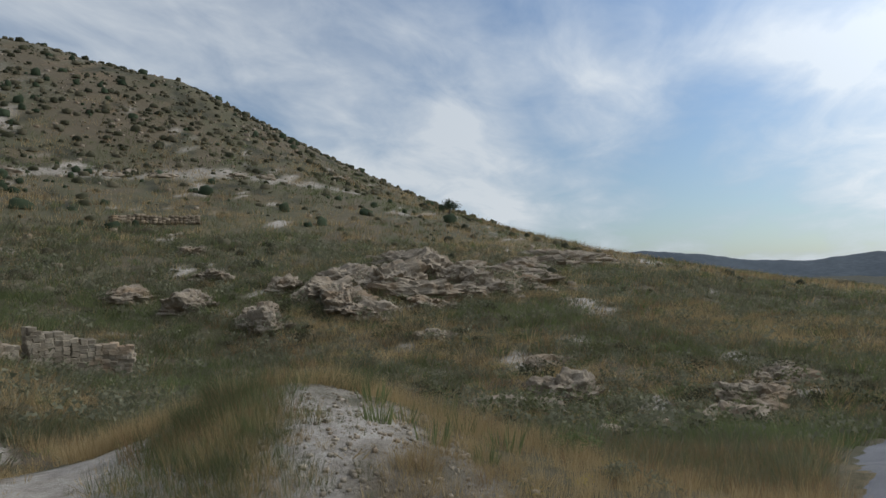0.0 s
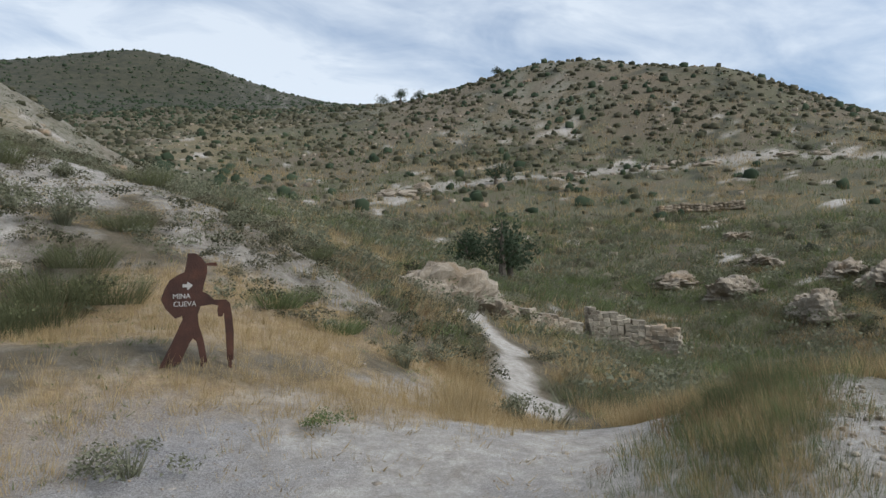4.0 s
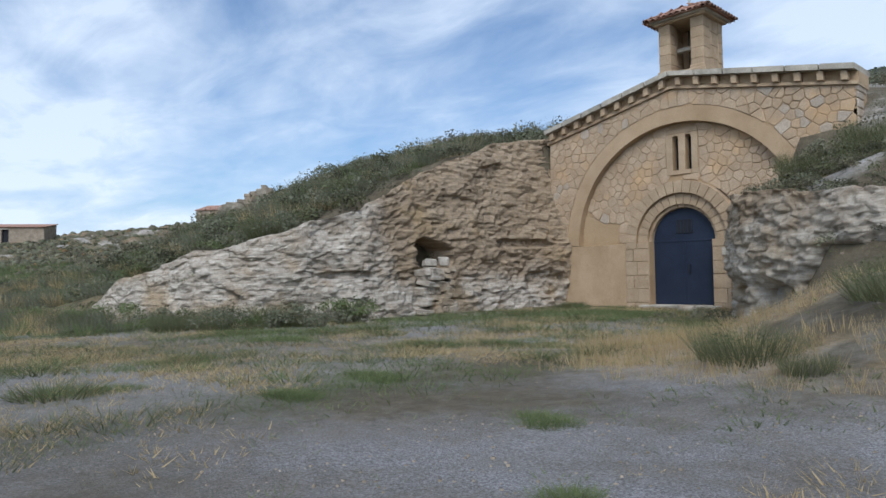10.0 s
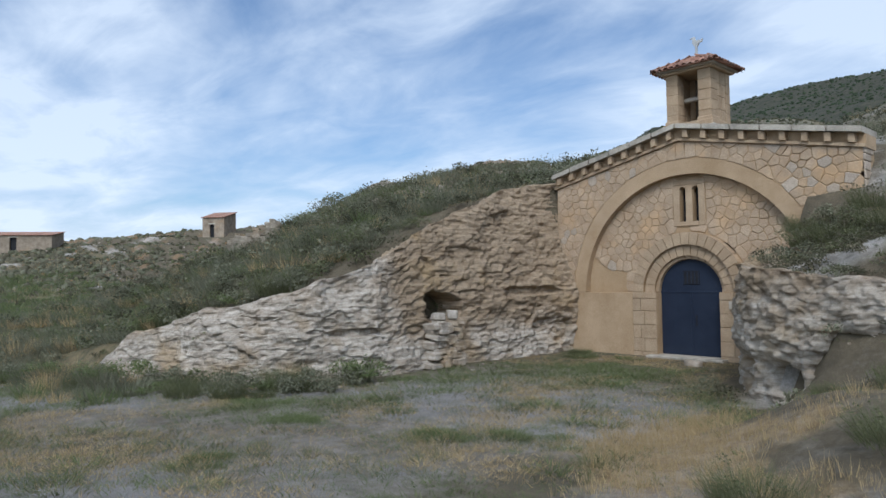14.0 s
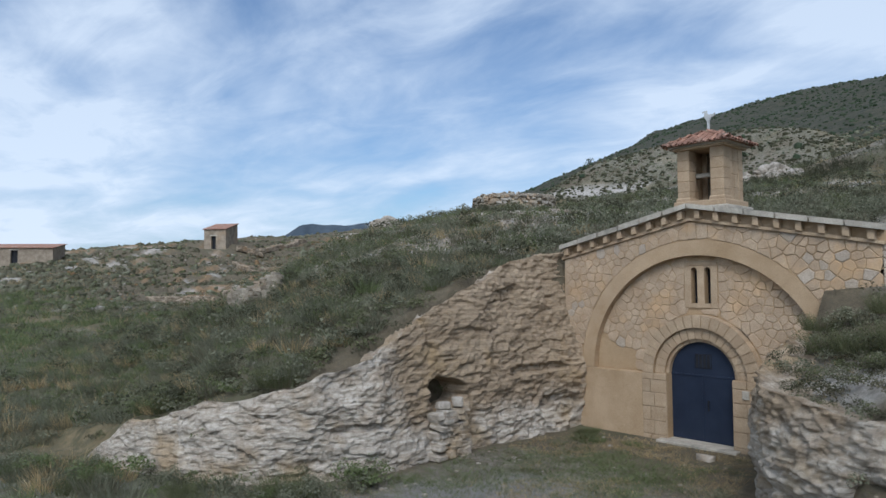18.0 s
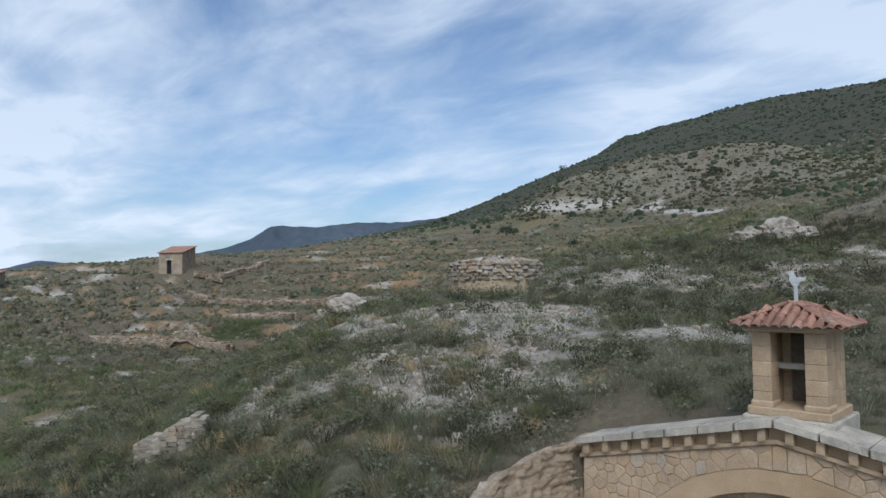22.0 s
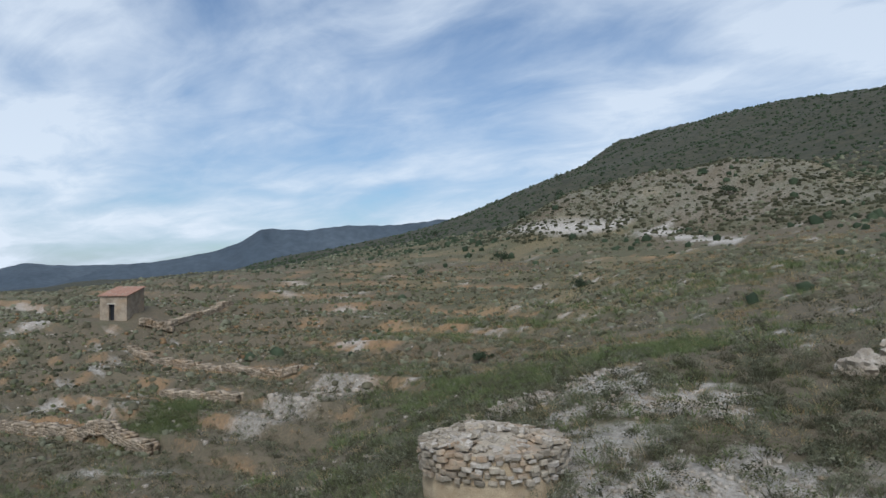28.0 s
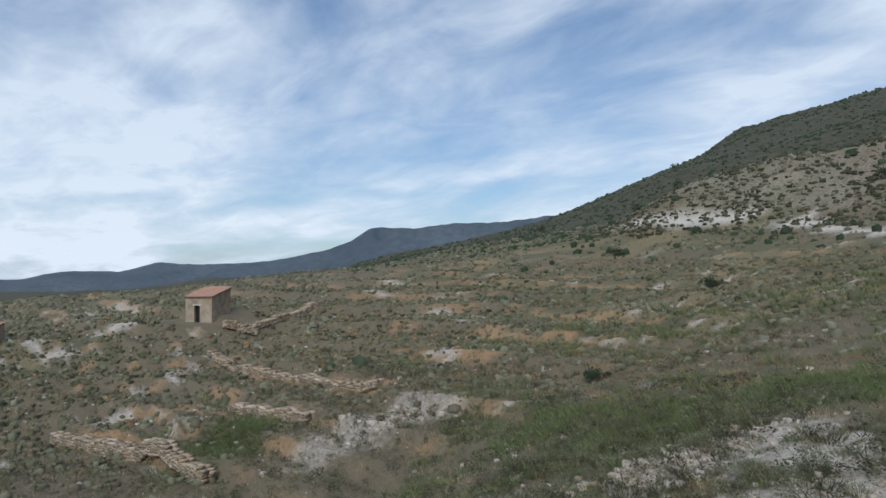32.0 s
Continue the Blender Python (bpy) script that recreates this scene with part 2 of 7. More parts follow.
BOWL = [(15.9, -16.4, 0.5), (17.2, -17, 0.2), (14, -17.5, 0.08), (18.5, -14.5, 0.45), (20, -19, -0.8), (23, -14, -1.6), (25, -25, -1.3), (33, -17, -2.6), (34, -22, -2.9), (30, -8, -2.3),
        (26, -3, -1.4), (35, 2, -2.5), (26, 6, 0.2), (30, 12, 1.0), (46, 5, -1.7), (42, 20, -0.2), (40, 30, 2.2), (60, 2, 2.2), (62, -14, -0.5), (50, -35, -3),
        (85, 45, 10.2), (74, 81, 18), (45, 62, 9), (55, 110, 22), (62, 160, 40), (28, 30, 6), (45, -12, -1.8), (90, -10, 3.0)]
KNOLL = [(1, 55, 21.8), (-4, 57, 20.5), (7, 58, 19.3), (12, 52, 13.5), (-12, 56, 16.5), (2, 75, 17), (20, 45, 9.5), (28, 70, 12), (-5, 42, 13.5)]
TERRACES = [(-42, 8, 2.2), (-56, 31, 3.0), (-72.5, 27, 2.0), (-67.5, 41, 7.6), (-85, 28.5, 4.4), (-97, 19, 2.2), (-86, 23.6, 1.8), (-113, 50, 9.0), (-130, 45, 13.2), (-123, 47, 12.9), (-149, 74, 17), (-56, 56, 9.6), (-74, 106, 16.8),
            (-57, 104, 20.2), (-117, 137, 22.5), (-134, 16, 9.6), (-40, 45, 10.8), (-35, 70, 14.5), (-30, -14, 0.2), (-55, 0, 0.4), (-80, 8, 2.2), (-50, -40, -1), (-120, -30, 1),
            (-190, 40, 14), (-190, 110, 21), (-10, 90, 20), (-170, 0, 8), (-230, -60, 4)]
WHITE_HILL = [(-130, 187, 44), (-106, 201, 51.5), (-82, 211, 54.5), (-67, 216, 52.5), (-54, 220, 45), (-85, 165, 30), (-79, 190, 41), (-40, 190, 36), (-120, 165, 29), (-160, 190, 33),
              (-70, 250, 50), (-20, 240, 52), (-120, 240, 48)]
EAST_HILL = [(250, -1, 9), (188, 10, 11), (150, 25.5, 16.5), (167, 45, 22.5), (174, 75, 38), (174, 95, 49), (174, 118, 63), (170, 164, 77), (160, 186, 79.5), (150, 210, 77.5),
             (139, 228, 73), (128, 256, 77), (108, 295, 85), (98, 350, 96), (110, 90, 27), (120, 140, 48), (100, 190, 57), (240, 190, 70), (260, 100, 40), (330, 30, 8)]
MESA = [(105, 470, 145), (79, 475, 153), (45, 479, 158), (10, 490, 154), (-23, 509, 151), (-74, 534, 147), (-135, 562, 149), (-271, 675, 180), (-390, 770, 195), (-482, 850, 206),
        (40, 400, 106), (-100, 440, 112), (-300, 560, 138), (-560, 880, 150), (-300, 1000, 205), (0, 800, 165), (200, 700, 150), (-420, 700, 150), (-494, 806, 172), (-500, 757, 138), (-510, 690, 105), (-522, 615, 75)]
FAR = [(-262, 378, 82), (-283, 356, 71), (-312, 337, 55), (-352, 355, 47), (-510, 450, 58), (-200, 330, 62), (-240, 260, 42), (-900, 720, 60), (-2350, 880, -10), (-2500, 350, -10), (-800, 300, 12), (-900, 100, 2), (-1400, 300, -6), (2500, -600, -12), (2500, 60, -12), (2500, 400, 0),
       (900, -100, -4), (700, -500, -5), (0, -900, -8), (-1500, -1200, 0), (1500, -1500, 0), (2500, 2500, 60), (-2500, 2500, 90)]


class Relief:
    def __init__(self, knots):
        self.k = np.array(knots, float)
        n = len(self.k)
        a = np.zeros((n + 3, n + 3))
        a[:n, :n] = self.kernel(self.k[:, None, :2] - self.k[None, :, :2])
        a[:n, n], a[:n, n + 1:] = 1, self.k[:, :2] / 100
        a[n, :n], a[n + 1:, :n] = 1, self.k[:, :2].T / 100
        self.w = np.linalg.solve(a, np.append(self.k[:, 2], (0, 0, 0)))

    def kernel(self, d):
        return np.sqrt(d[..., 0] ** 2 + d[..., 1] ** 2 + 0.6)

    def __call__(self, x, y):
        x, y = np.asarray(x, float), np.asarray(y, float)
        z = self.w[-3] + self.w[-2] * x / 100 + self.w[-1] * y / 100
        for (kx, ky, _), w in zip(self.k, self.w):
            z = z + w * np.sqrt((x - kx) ** 2 + (y - ky) ** 2 + 0.6)
        return z


RELIEF = Relief(PLATEAU + SPUR + BOWL + KNOLL + TERRACES + WHITE_HILL + EAST_HILL + MESA + FAR)
_rng = np.random.RandomState(7)
_lattice = _rng.rand(256, 256)


def vnoise(x, y):
    x, y = np.asarray(x, float), np.asarray(y, float)
    i, j = np.floor(x).astype(int), np.floor(y).astype(int)
    u, v = x - i, y - j
    u, v = u * u * (3 - 2 * u), v * v * (3 - 2 * v)
    a, b = _lattice[i & 255, j & 255], _lattice[(i + 1) & 255, j & 255]
    c, d = _lattice[i & 255, (j + 1) & 255], _lattice[(i + 1) & 255, (j + 1) & 255]
    return a + (b - a) * u + (c - a) * v + (a - b - c + d) * u * v


def fbm(x, y, octaves=4):
    total, amp, norm = 0, 1.0, 0
    for k in range(octaves):
        total, norm = total + amp * vnoise(x * 2 ** k + 17.3 * k, y * 2 ** k - 9.1 * k), norm + amp
        amp *= 0.5
    return total / norm


def smooth(v, lo, hi):
    t = np.clip((np.asarray(v, float) - lo) / (hi - lo), 0, 1)
    return t * t * (3 - 2 * t)


NOTCH = [(6.2, -6.1), (7.6, -6.4), (9.0, -6.7)]


# the court cut into the spur in front of the chapel
COURT = [(-3.9, 1.4), (-5.4, -1.5), (-5.8, -5.0), (-5.6, -7.8), (-6.2, -9.6), (-7.5, -10.9), (-9.2, -11.7), (-12, -12.5), (-15.5, -13.4), (-18, -17), (-12, -25), (5.2, -25), (5.4, -12), (5.6, -9.4), (5.6, -7.2), (5.9, -6.2), (5.4, -5.6), (4.5, -4.8), (3.8, -3.4), (3.3, -1.2), (3.1, 1.4)]


def inside_distance(x, y, poly):
    """Signed distance to a polygon, positive inside."""
    x, y = np.asarray(x, float), np.asarray(y, float)
    best, inside = np.full(x.shape, 1e9), np.zeros(x.shape, bool)
    for (ax, ay), (bx, by) in zip(poly, poly[1:] + poly[:1]):
        ex, ey = bx - ax, by - ay
        t = np.clip(((x - ax) * ex + (y - ay) * ey) / (ex * ex + ey * ey), 0, 1)
        best = np.minimum(best, np.hypot(x - ax - t * ex, y - ay - t * ey))
        cross = (ay > y) != (by > y)
        if ey:
            inside ^= cross & (x < ax + (y - ay) * ex / ey)
    return np.where(inside, best, -best)


def line_distance(x, y, line):
    best = np.full(np.shape(x), 1e9)
    for (ax, ay), (bx, by) in zip(line, line[1:]):
        ex, ey = bx - ax, by - ay
        t = np.clip(((x - ax) * ex + (y - ay) * ey) / (ex * ex + ey * ey), 0, 1)
        best = np.minimum(best, np.hypot(x - ax - t * ex, y - ay - t * ey))
    return best


def ground(x, y, rough=True):
    x, y = np.asarray(x, float), np.asarray(y, float)
    z = RELIEF(x, y)
    d = np.hypot(x - 5, y + 10)
    # old farm terraces across the slope to the west
    zone = smooth(-x, 36, 60) * smooth(y, 12, 26) * (1 - smooth(y, 140, 190)) * (1 - smooth(-x, 240, 320))
    h = 1.5 + 0.4 * vnoise(x / 90, y / 90)
    lift = z + 1.6 * (fbm(x / 55, y / 55, 3) - 0.5)
    f = lift / h - np.floor(lift / h)
    step = h * (smooth(f, 0.80, 0.98) - f)
    z = z + zone * 0.85 * step
    court = -0.16 + 0.012 * (y + 12) + 0.05 * (fbm(x / 3, y / 3, 2) - 0.5)
    soft = 0.35 + 1.1 * smooth(-y, 7, 9.5) * smooth(x, 0, 2)
    s = smooth(inside_distance(x, y, COURT) / soft, -1, 1)
    low = s * smooth(z - court, -0.05, 0.3)
    near = 1 - smooth(d, 30, 60)
    if rough:
        flat = smooth(np.hypot((x - 9) / 9, (y + 20) / 7), 0.8, 1.25) * (0.3 + 0.7 * smooth(np.hypot((x - 14.5) / 4, (y + 14.5) / 3), 0.8, 1.3)) * (1 - s)
        wild = (fbm(x / 2.3, y / 2.3, 4) - 0.5) * 0.5 * near + (fbm(x / 9, y / 9, 4) - 0.5) * 1.1 * smooth(d, 14, 40) + (fbm(x / 5 + 31, y / 5, 4) - 0.5) * 1.3 * smooth(x, 22, 34) * (1 - smooth(d, 90, 150))
        wild = wild + (fbm(x / 42, y / 42, 4) - 0.5) * 6 * smooth(d, 120, 300) + (fbm(x / 160, y / 160, 4) - 0.5) * 16 * smooth(d, 330, 700)
        z = z + wild * flat
    # a notch under the rock ledge beside the door
    z = z - 0.06 * (1 - smooth(line_distance(x, y, NOTCH), 0.3, 0.8))
    return z * (1 - low) + court * low

# ---- ground: one sheet to the horizon, fine near the chapel ----
def axis(lo, hi, fine, far_lo, far_hi, grow):
    mid = list(np.arange(lo, hi + fine / 2, fine))
    left, s, v = [], fine, lo
    while v > far_lo:
        s *= grow
        v -= s
        left.append(v)
    right, s, v = [], fine, mid[-1]
    while v < far_hi:
        s *= grow
        v += s
        right.append(v)
    return np.array(left[::-1] + mid + right)


def part(name, mesh, material, parent=None, label=""):
    """Links a bmesh or a mesh as one object, under a thing or a part where one is given."""
    if isinstance(mesh, bmesh.types.BMesh):
        data = bpy.data.meshes.new(name)
        mesh.to_mesh(data)
        mesh.free()
    else:
        data = mesh
    if material is not None and not data.materials:
        data.materials.append(material)
    ob = new(name, data)
    if parent is not None:
        ob.parent = parent
    if label:
        tagged(ob, label)
    return ob


def quick_mesh(name, verts, faces, shade=False):
    """A mesh from arrays: verts (n, 3) and faces of one size (m, 3 or 4)."""
    verts, faces = np.ascontiguousarray(verts, np.float32), np.ascontiguousarray(faces, np.int32)
    me = bpy.data.meshes.new(name)
    me.vertices.add(len(verts))
    me.vertices.foreach_set("co", verts.ravel())
    me.loops.add(faces.size)
    me.loops.foreach_set("vertex_index", faces.ravel())
    me.polygons.add(len(faces))
    me.polygons.foreach_set("loop_start", np.arange(0, faces.size, faces.shape[1], dtype=np.int32))
    if shade:
        me.polygons.foreach_set("use_smooth", np.ones(len(faces), bool))
    me.update(calc_edges=True)
    return me


def grid_faces(nx, ny):
    i = np.arange(nx - 1)[:, None] * ny + np.arange(ny - 1)[None, :]
    return np.stack([i, i + ny, i + ny + 1, i + 1], -1).reshape(-1, 4)


PATH_LINE = [(12.0, -17.5), (14.8, -13.2), (17.8, -9.3), (19.6, -5.6), (22.4, -1.2), (23.5, 3.0), (27.0, 10)]


SCARP = [(50, 78), (62, 86), (75, 85), (91, 81), (107, 74), (129, 63), (144, 48)]
BARE = [([(-32.2, 30.4), (-30.9, 34), (-28.3, 35.8)], 2.0), ([(-66.5, 34.4), (-65, 38.4), (-64.6, 44)], 3.0), ([(-16.5, 18), (-16.7, 23.2)], 1.6), ([(-9, 28), (-12.9, 24)], 1.7),
        ([(-17.3, 2.5), (-13, 2.2), (-8.5, 0)], 1.4), ([(-12.5, 3.5), (-11.2, 7.3)], 1.2), ([(9.4, -12.9), (11.1, -12.4), (12.5, -11.8)], 0.6), ([(14.2, -10.6), (15.8, -9.4)], 0.6)]
# bare white ground on the spur and among the terraces: lines and half widths
SPUR_BARE = [([(-20, 6), (-18, 9), (-14, 12), (-12, 9)], 2.0), ([(-16, 3), (-11, 5), (-9, 3), (-11, 1.2)], 1.9), ([(-18.8, -1.5), (-20.3, 1.7)], 0.9), ([(-8, 9.6), (-5.2, 10.6)], 1.0), ([(-6.2, 18.2), (-2.9, 18.2)], 1.0), ([(-12.8, 21.5), (-10.2, 22.5)], 0.9),
             ([(-25.6, 33.2), (-18, 31.4)], 0.9), ([(-9.9, 30.2), (-5.2, 29.6)], 0.9), ([(-26.8, 29.2), (-19.7, 33.8)], 1.6), ([(-21.3, 22), (-14.6, 25.5)], 2.0), ([(-40.4, 22.4), (-39.5, 29.8)], 1.4), ([(-68, 37.7), (-62.4, 45)], 1.9), ([(-33, 32.5), (-30, 33)], 1.4)]
# worn terrace banks of orange earth
EARTH_BANKS = [[(-100, 42), (-87, 44), (-75, 46)], [(-84, 58.8), (-72, 58.5)], [(-88.6, 71.5), (-65, 68.5)], [(-90.7, 83.9), (-64, 78.4)], [(-103.5, 107), (-79.5, 109)], [(-86, 143), (-56, 124)], [(-96, 21.7), (-76, 28.5)], [(-92.5, 31.4), (-84, 34)]]
QUARRY = [(-146, 167), (-118, 169.5), (-89, 167), (-61, 147)]


def covers(x, y):
    """What lies on the ground: green, straw, grey gravel, pale rock, red soil, each 0 to 1."""
    n1, n2, n3 = fbm(x / 7, y / 7, 4), fbm(x / 2.1 + 40, y / 2.1, 4), fbm(x / 26 - 9, y / 26 + 5, 4)
    d = np.hypot(x - 5, y + 10)
    gravel = smooth(1.0 - np.hypot((x - 8.5) / 8.0, (y + 21.5) / 9.5) + 0.7 * (n2 - 0.5) + 0.9 * (n1 - 0.5), -0.35, 0.5) * (0.60 + 0.40 * smooth(n2 * 0.6 + n1 * 0.4, 0.42, 0.53)) * (1 - smooth(x - 0.55 * (y + 20), 11.5, 14.0)) * (0.25 + 0.75 * smooth(x + 7 * (n1 - 0.5) + 3 * (n2 - 0.5), 3.6, 7.2))
    gravel = np.maximum(gravel, (0.20 + 0.30 * smooth(n1 * 0.45 + n2 * 0.55, 0.47, 0.56)) * smooth(inside_distance(x, y, COURT), 0.5, 2.5) * (1 - smooth(y, -7, -4)))
    lane = np.maximum(smooth(1.15 + 0.9 * (n2 - 0.5) - line_distance(x, y, PATH_LINE[2:]), 0.4, 0.9) * smooth(x, 15, 17.5), 0)
    yard = smooth(1.0 - np.hypot((x - 13.6) / 4.8, (y + 14.9) / 3.1) + 0.5 * (n2 - 0.5), -0.05, 0.25)
    spur_white = smooth(n2 * 0.6 + n1 * 0.4, 0.5, 0.60) * smooth(-x, 4, 10) * (1 - smooth(-x, 24, 34)) * smooth(y, -7, 2) * (1 - smooth(y, 26, 34)) * 0.62
    spur_white = np.maximum(spur_white, (0.74 - 0.3 * smooth(x, 10, 14)) * smooth(n2 * 0.7 + n1 * 0.3, 0.36, 0.50) * smooth(x, 3, 5) * (1 - smooth(x, 15, 20)) * smooth(y, -7.4, -6) * (1 - smooth(y, 5, 10)))
    white_hill = (1 - smooth(np.hypot((x + 95) / 62, (y - 198) / 30), 0.8, 1.1)) * 0.9
    knoll = (1 - smooth(np.hypot((x - 1) / 20, (y - 56) / 13), 0.8, 1.1)) * 0.8
    east = (0.35 + 0.65 * smooth(n3 * 0.4 + n2 * 0.6, 0.44, 0.58)) * smooth(x, 60, 110) * smooth(y, 90, 140) * 0.30
    band = 0.58 * smooth(4.2 + 6 * (n2 - 0.5) - line_distance(x, y, SCARP), 0.0, 2.0)
    quarry = 0.95 * smooth(3.2 + 4 * (n2 - 0.5) - line_distance(x, y, QUARRY), 0.0, 1.5)
    outcrop = smooth(n1 * 0.45 + n2 * 0.55, 0.60, 0.70) * smooth(d, 22, 34) * (1 - smooth(d, 150, 240)) * 0.8
    rock = np.clip(np.maximum.reduce([lane, yard, spur_white, white_hill * (0.10 + 0.38 * n2), knoll * (0.22 + 0.4 * n2), east, outcrop, band, quarry]), 0, 1)
    mound = 1 - smooth(line_distance(x, y, [(14.9, -17.6), (16.2, -16.6), (17.8, -15.6)]) + 1.5 * (n2 - 0.5), 0.8, 1.5)
    bare = np.minimum.reduce([line_distance(x, y, line) / wide for line, wide in BARE]) + 1.1 * (n2 - 0.5)
    rock = np.maximum(rock, 0.47 * (1 - smooth(bare, 0.6, 1.25)))
    worn = smooth(inside_distance(x, y, COURT), 0.5, 2.0) * (1 - smooth(y, -5, -2)) * 0.34
    worn = np.maximum(worn, 0.22 * (1 - smooth(np.hypot((x - 10.2) / 7.0, (y + 10.4) / 4.4), 0.85, 1.15)))
    rock = np.maximum(rock, worn * (0.6 + 0.8 * n2))
    white = np.minimum.reduce([line_distance(x, y, line) / wide for line, wide in SPUR_BARE]) + 1.5 * (n2 - 0.5) + 0.5 * (n1 - 0.5)
    rock = np.maximum(rock, (0.70 - 0.25 * smooth(-x, 30, 38)) * (1 - smooth(white, 0.5, 1.2)))
    rock = np.maximum(rock, mound * (0.22 + 0.30 * smooth(n2, 0.4, 0.56)))
    straw = smooth(n1 * 0.5 + n2 * 0.5, 0.34, 0.50) * (1 - smooth(np.hypot((x - 10.2) / 7.0, (y + 9.6) / 4.2), 0.85, 1.15)) * (1 - 0.85 * smooth(y - 0.25 * np.maximum(0, 9 - x), -7.6, -6.6) * (1 - smooth(x, 11, 13)))
    straw = np.maximum(straw, 0.36 * smooth(n3 * 0.5 + n1 * 0.5, 0.52, 0.6) * (1 - smooth(np.hypot(x, y), 260, 340)))
    zone = smooth(-x, 36, 60) * smooth(y, 12, 26) * (1 - smooth(y, 140, 190)) * (1 - smooth(-x, 240, 320))
    h = 1.5 + 0.4 * vnoise(x / 90, y / 90)
    lift = (RELIEF(x, y) + 1.6 * (fbm(x / 55, y / 55, 3) - 0.5)) / h
    riser = smooth(lift - np.floor(lift), 0.66, 0.84)
    red = zone * np.maximum(0.34 * smooth(n3 * 0.4 + n1 * 0.6, 0.44, 0.56), 0.6 * riser * smooth(n1 * 0.6 + n2 * 0.4, 0.42, 0.54))
    banks = np.minimum.reduce([line_distance(x, y, line) for line in EARTH_BANKS])
    red = np.maximum(red, 0.42 * smooth(n1 * 0.5 + n2 * 0.5, 0.40, 0.54) * (1 - smooth(np.hypot((x + 82) / 38, (y - 92) / 42), 0.6, 1.1)))
    red = np.maximum(red, 0.85 * (1 - smooth(banks + 2.6 * (n2 - 0.5) + 1.6 * (n1 - 0.5), 0.7, 1.8)))
    red = np.maximum(red, 0.5 * smooth(n3, 0.5, 0.6) * smooth(x, 25, 50) * (1 - smooth(y, 30, 60)))
    red = np.maximum(red, (0.12 + 0.26 * smooth(n1, 0.4, 0.6)) * smooth(x, 50, 80) * smooth(y, 20, 60) * (1 - smooth(np.hypot(x, y), 300, 380)))
    slope = smooth(x, 36, 52) * (1 - smooth(RELIEF(x, y), 20, 34)) * (1 - smooth(x, 150, 220)) * (0.45 + 0.55 * smooth(n1, 0.4, 0.55))
    high = np.maximum(smooth(np.hypot(x, y), 300, 420), 0.85 * slope)
    green = np.maximum(smooth(n3 * 0.5 + n1 * 0.3 + n2 * 0.25, 0.40, 0.56), high) * (1 - 0.6 * rock)
    lawn = smooth(inside_distance(x, y, COURT), -0.5, 1.0) * smooth(n2 * 0.6 + n1 * 0.4, 0.40, 0.56)
    green = np.maximum(green * (1 - 0.7 * gravel), lawn * (1 - gravel))
    green = green * (1 - 0.85 * smooth(red, 0.35, 0.7))
    meadow = np.minimum.reduce([np.hypot(x - mx, y - my) / mr for mx, my, mr in ((-47, 43, 5), (-38, 39.5, 4), (-78, 32, 4), (-30, 45, 5))]) + 0.9 * (n2 - 0.5)
    green = np.maximum(green, 1 - smooth(meadow, 0.8, 1.2))
    red = red * smooth(meadow, 0.8, 1.2)
    far = np.hypot(x, y)
    scrub = smooth(far, 245, 320) * (0.8 + 0.5 * smooth(n3 * 0.6 + n1 * 0.4, 0.4, 0.56))
    scrub = np.maximum(scrub, 0.75 * smooth(n3 * 0.4 + n1 * 0.6, 0.47, 0.56) * smooth(x, 50, 80) * smooth(y, 20, 60)) * (1 - 0.8 * rock)
    return green, straw, gravel, rock, red, scrub


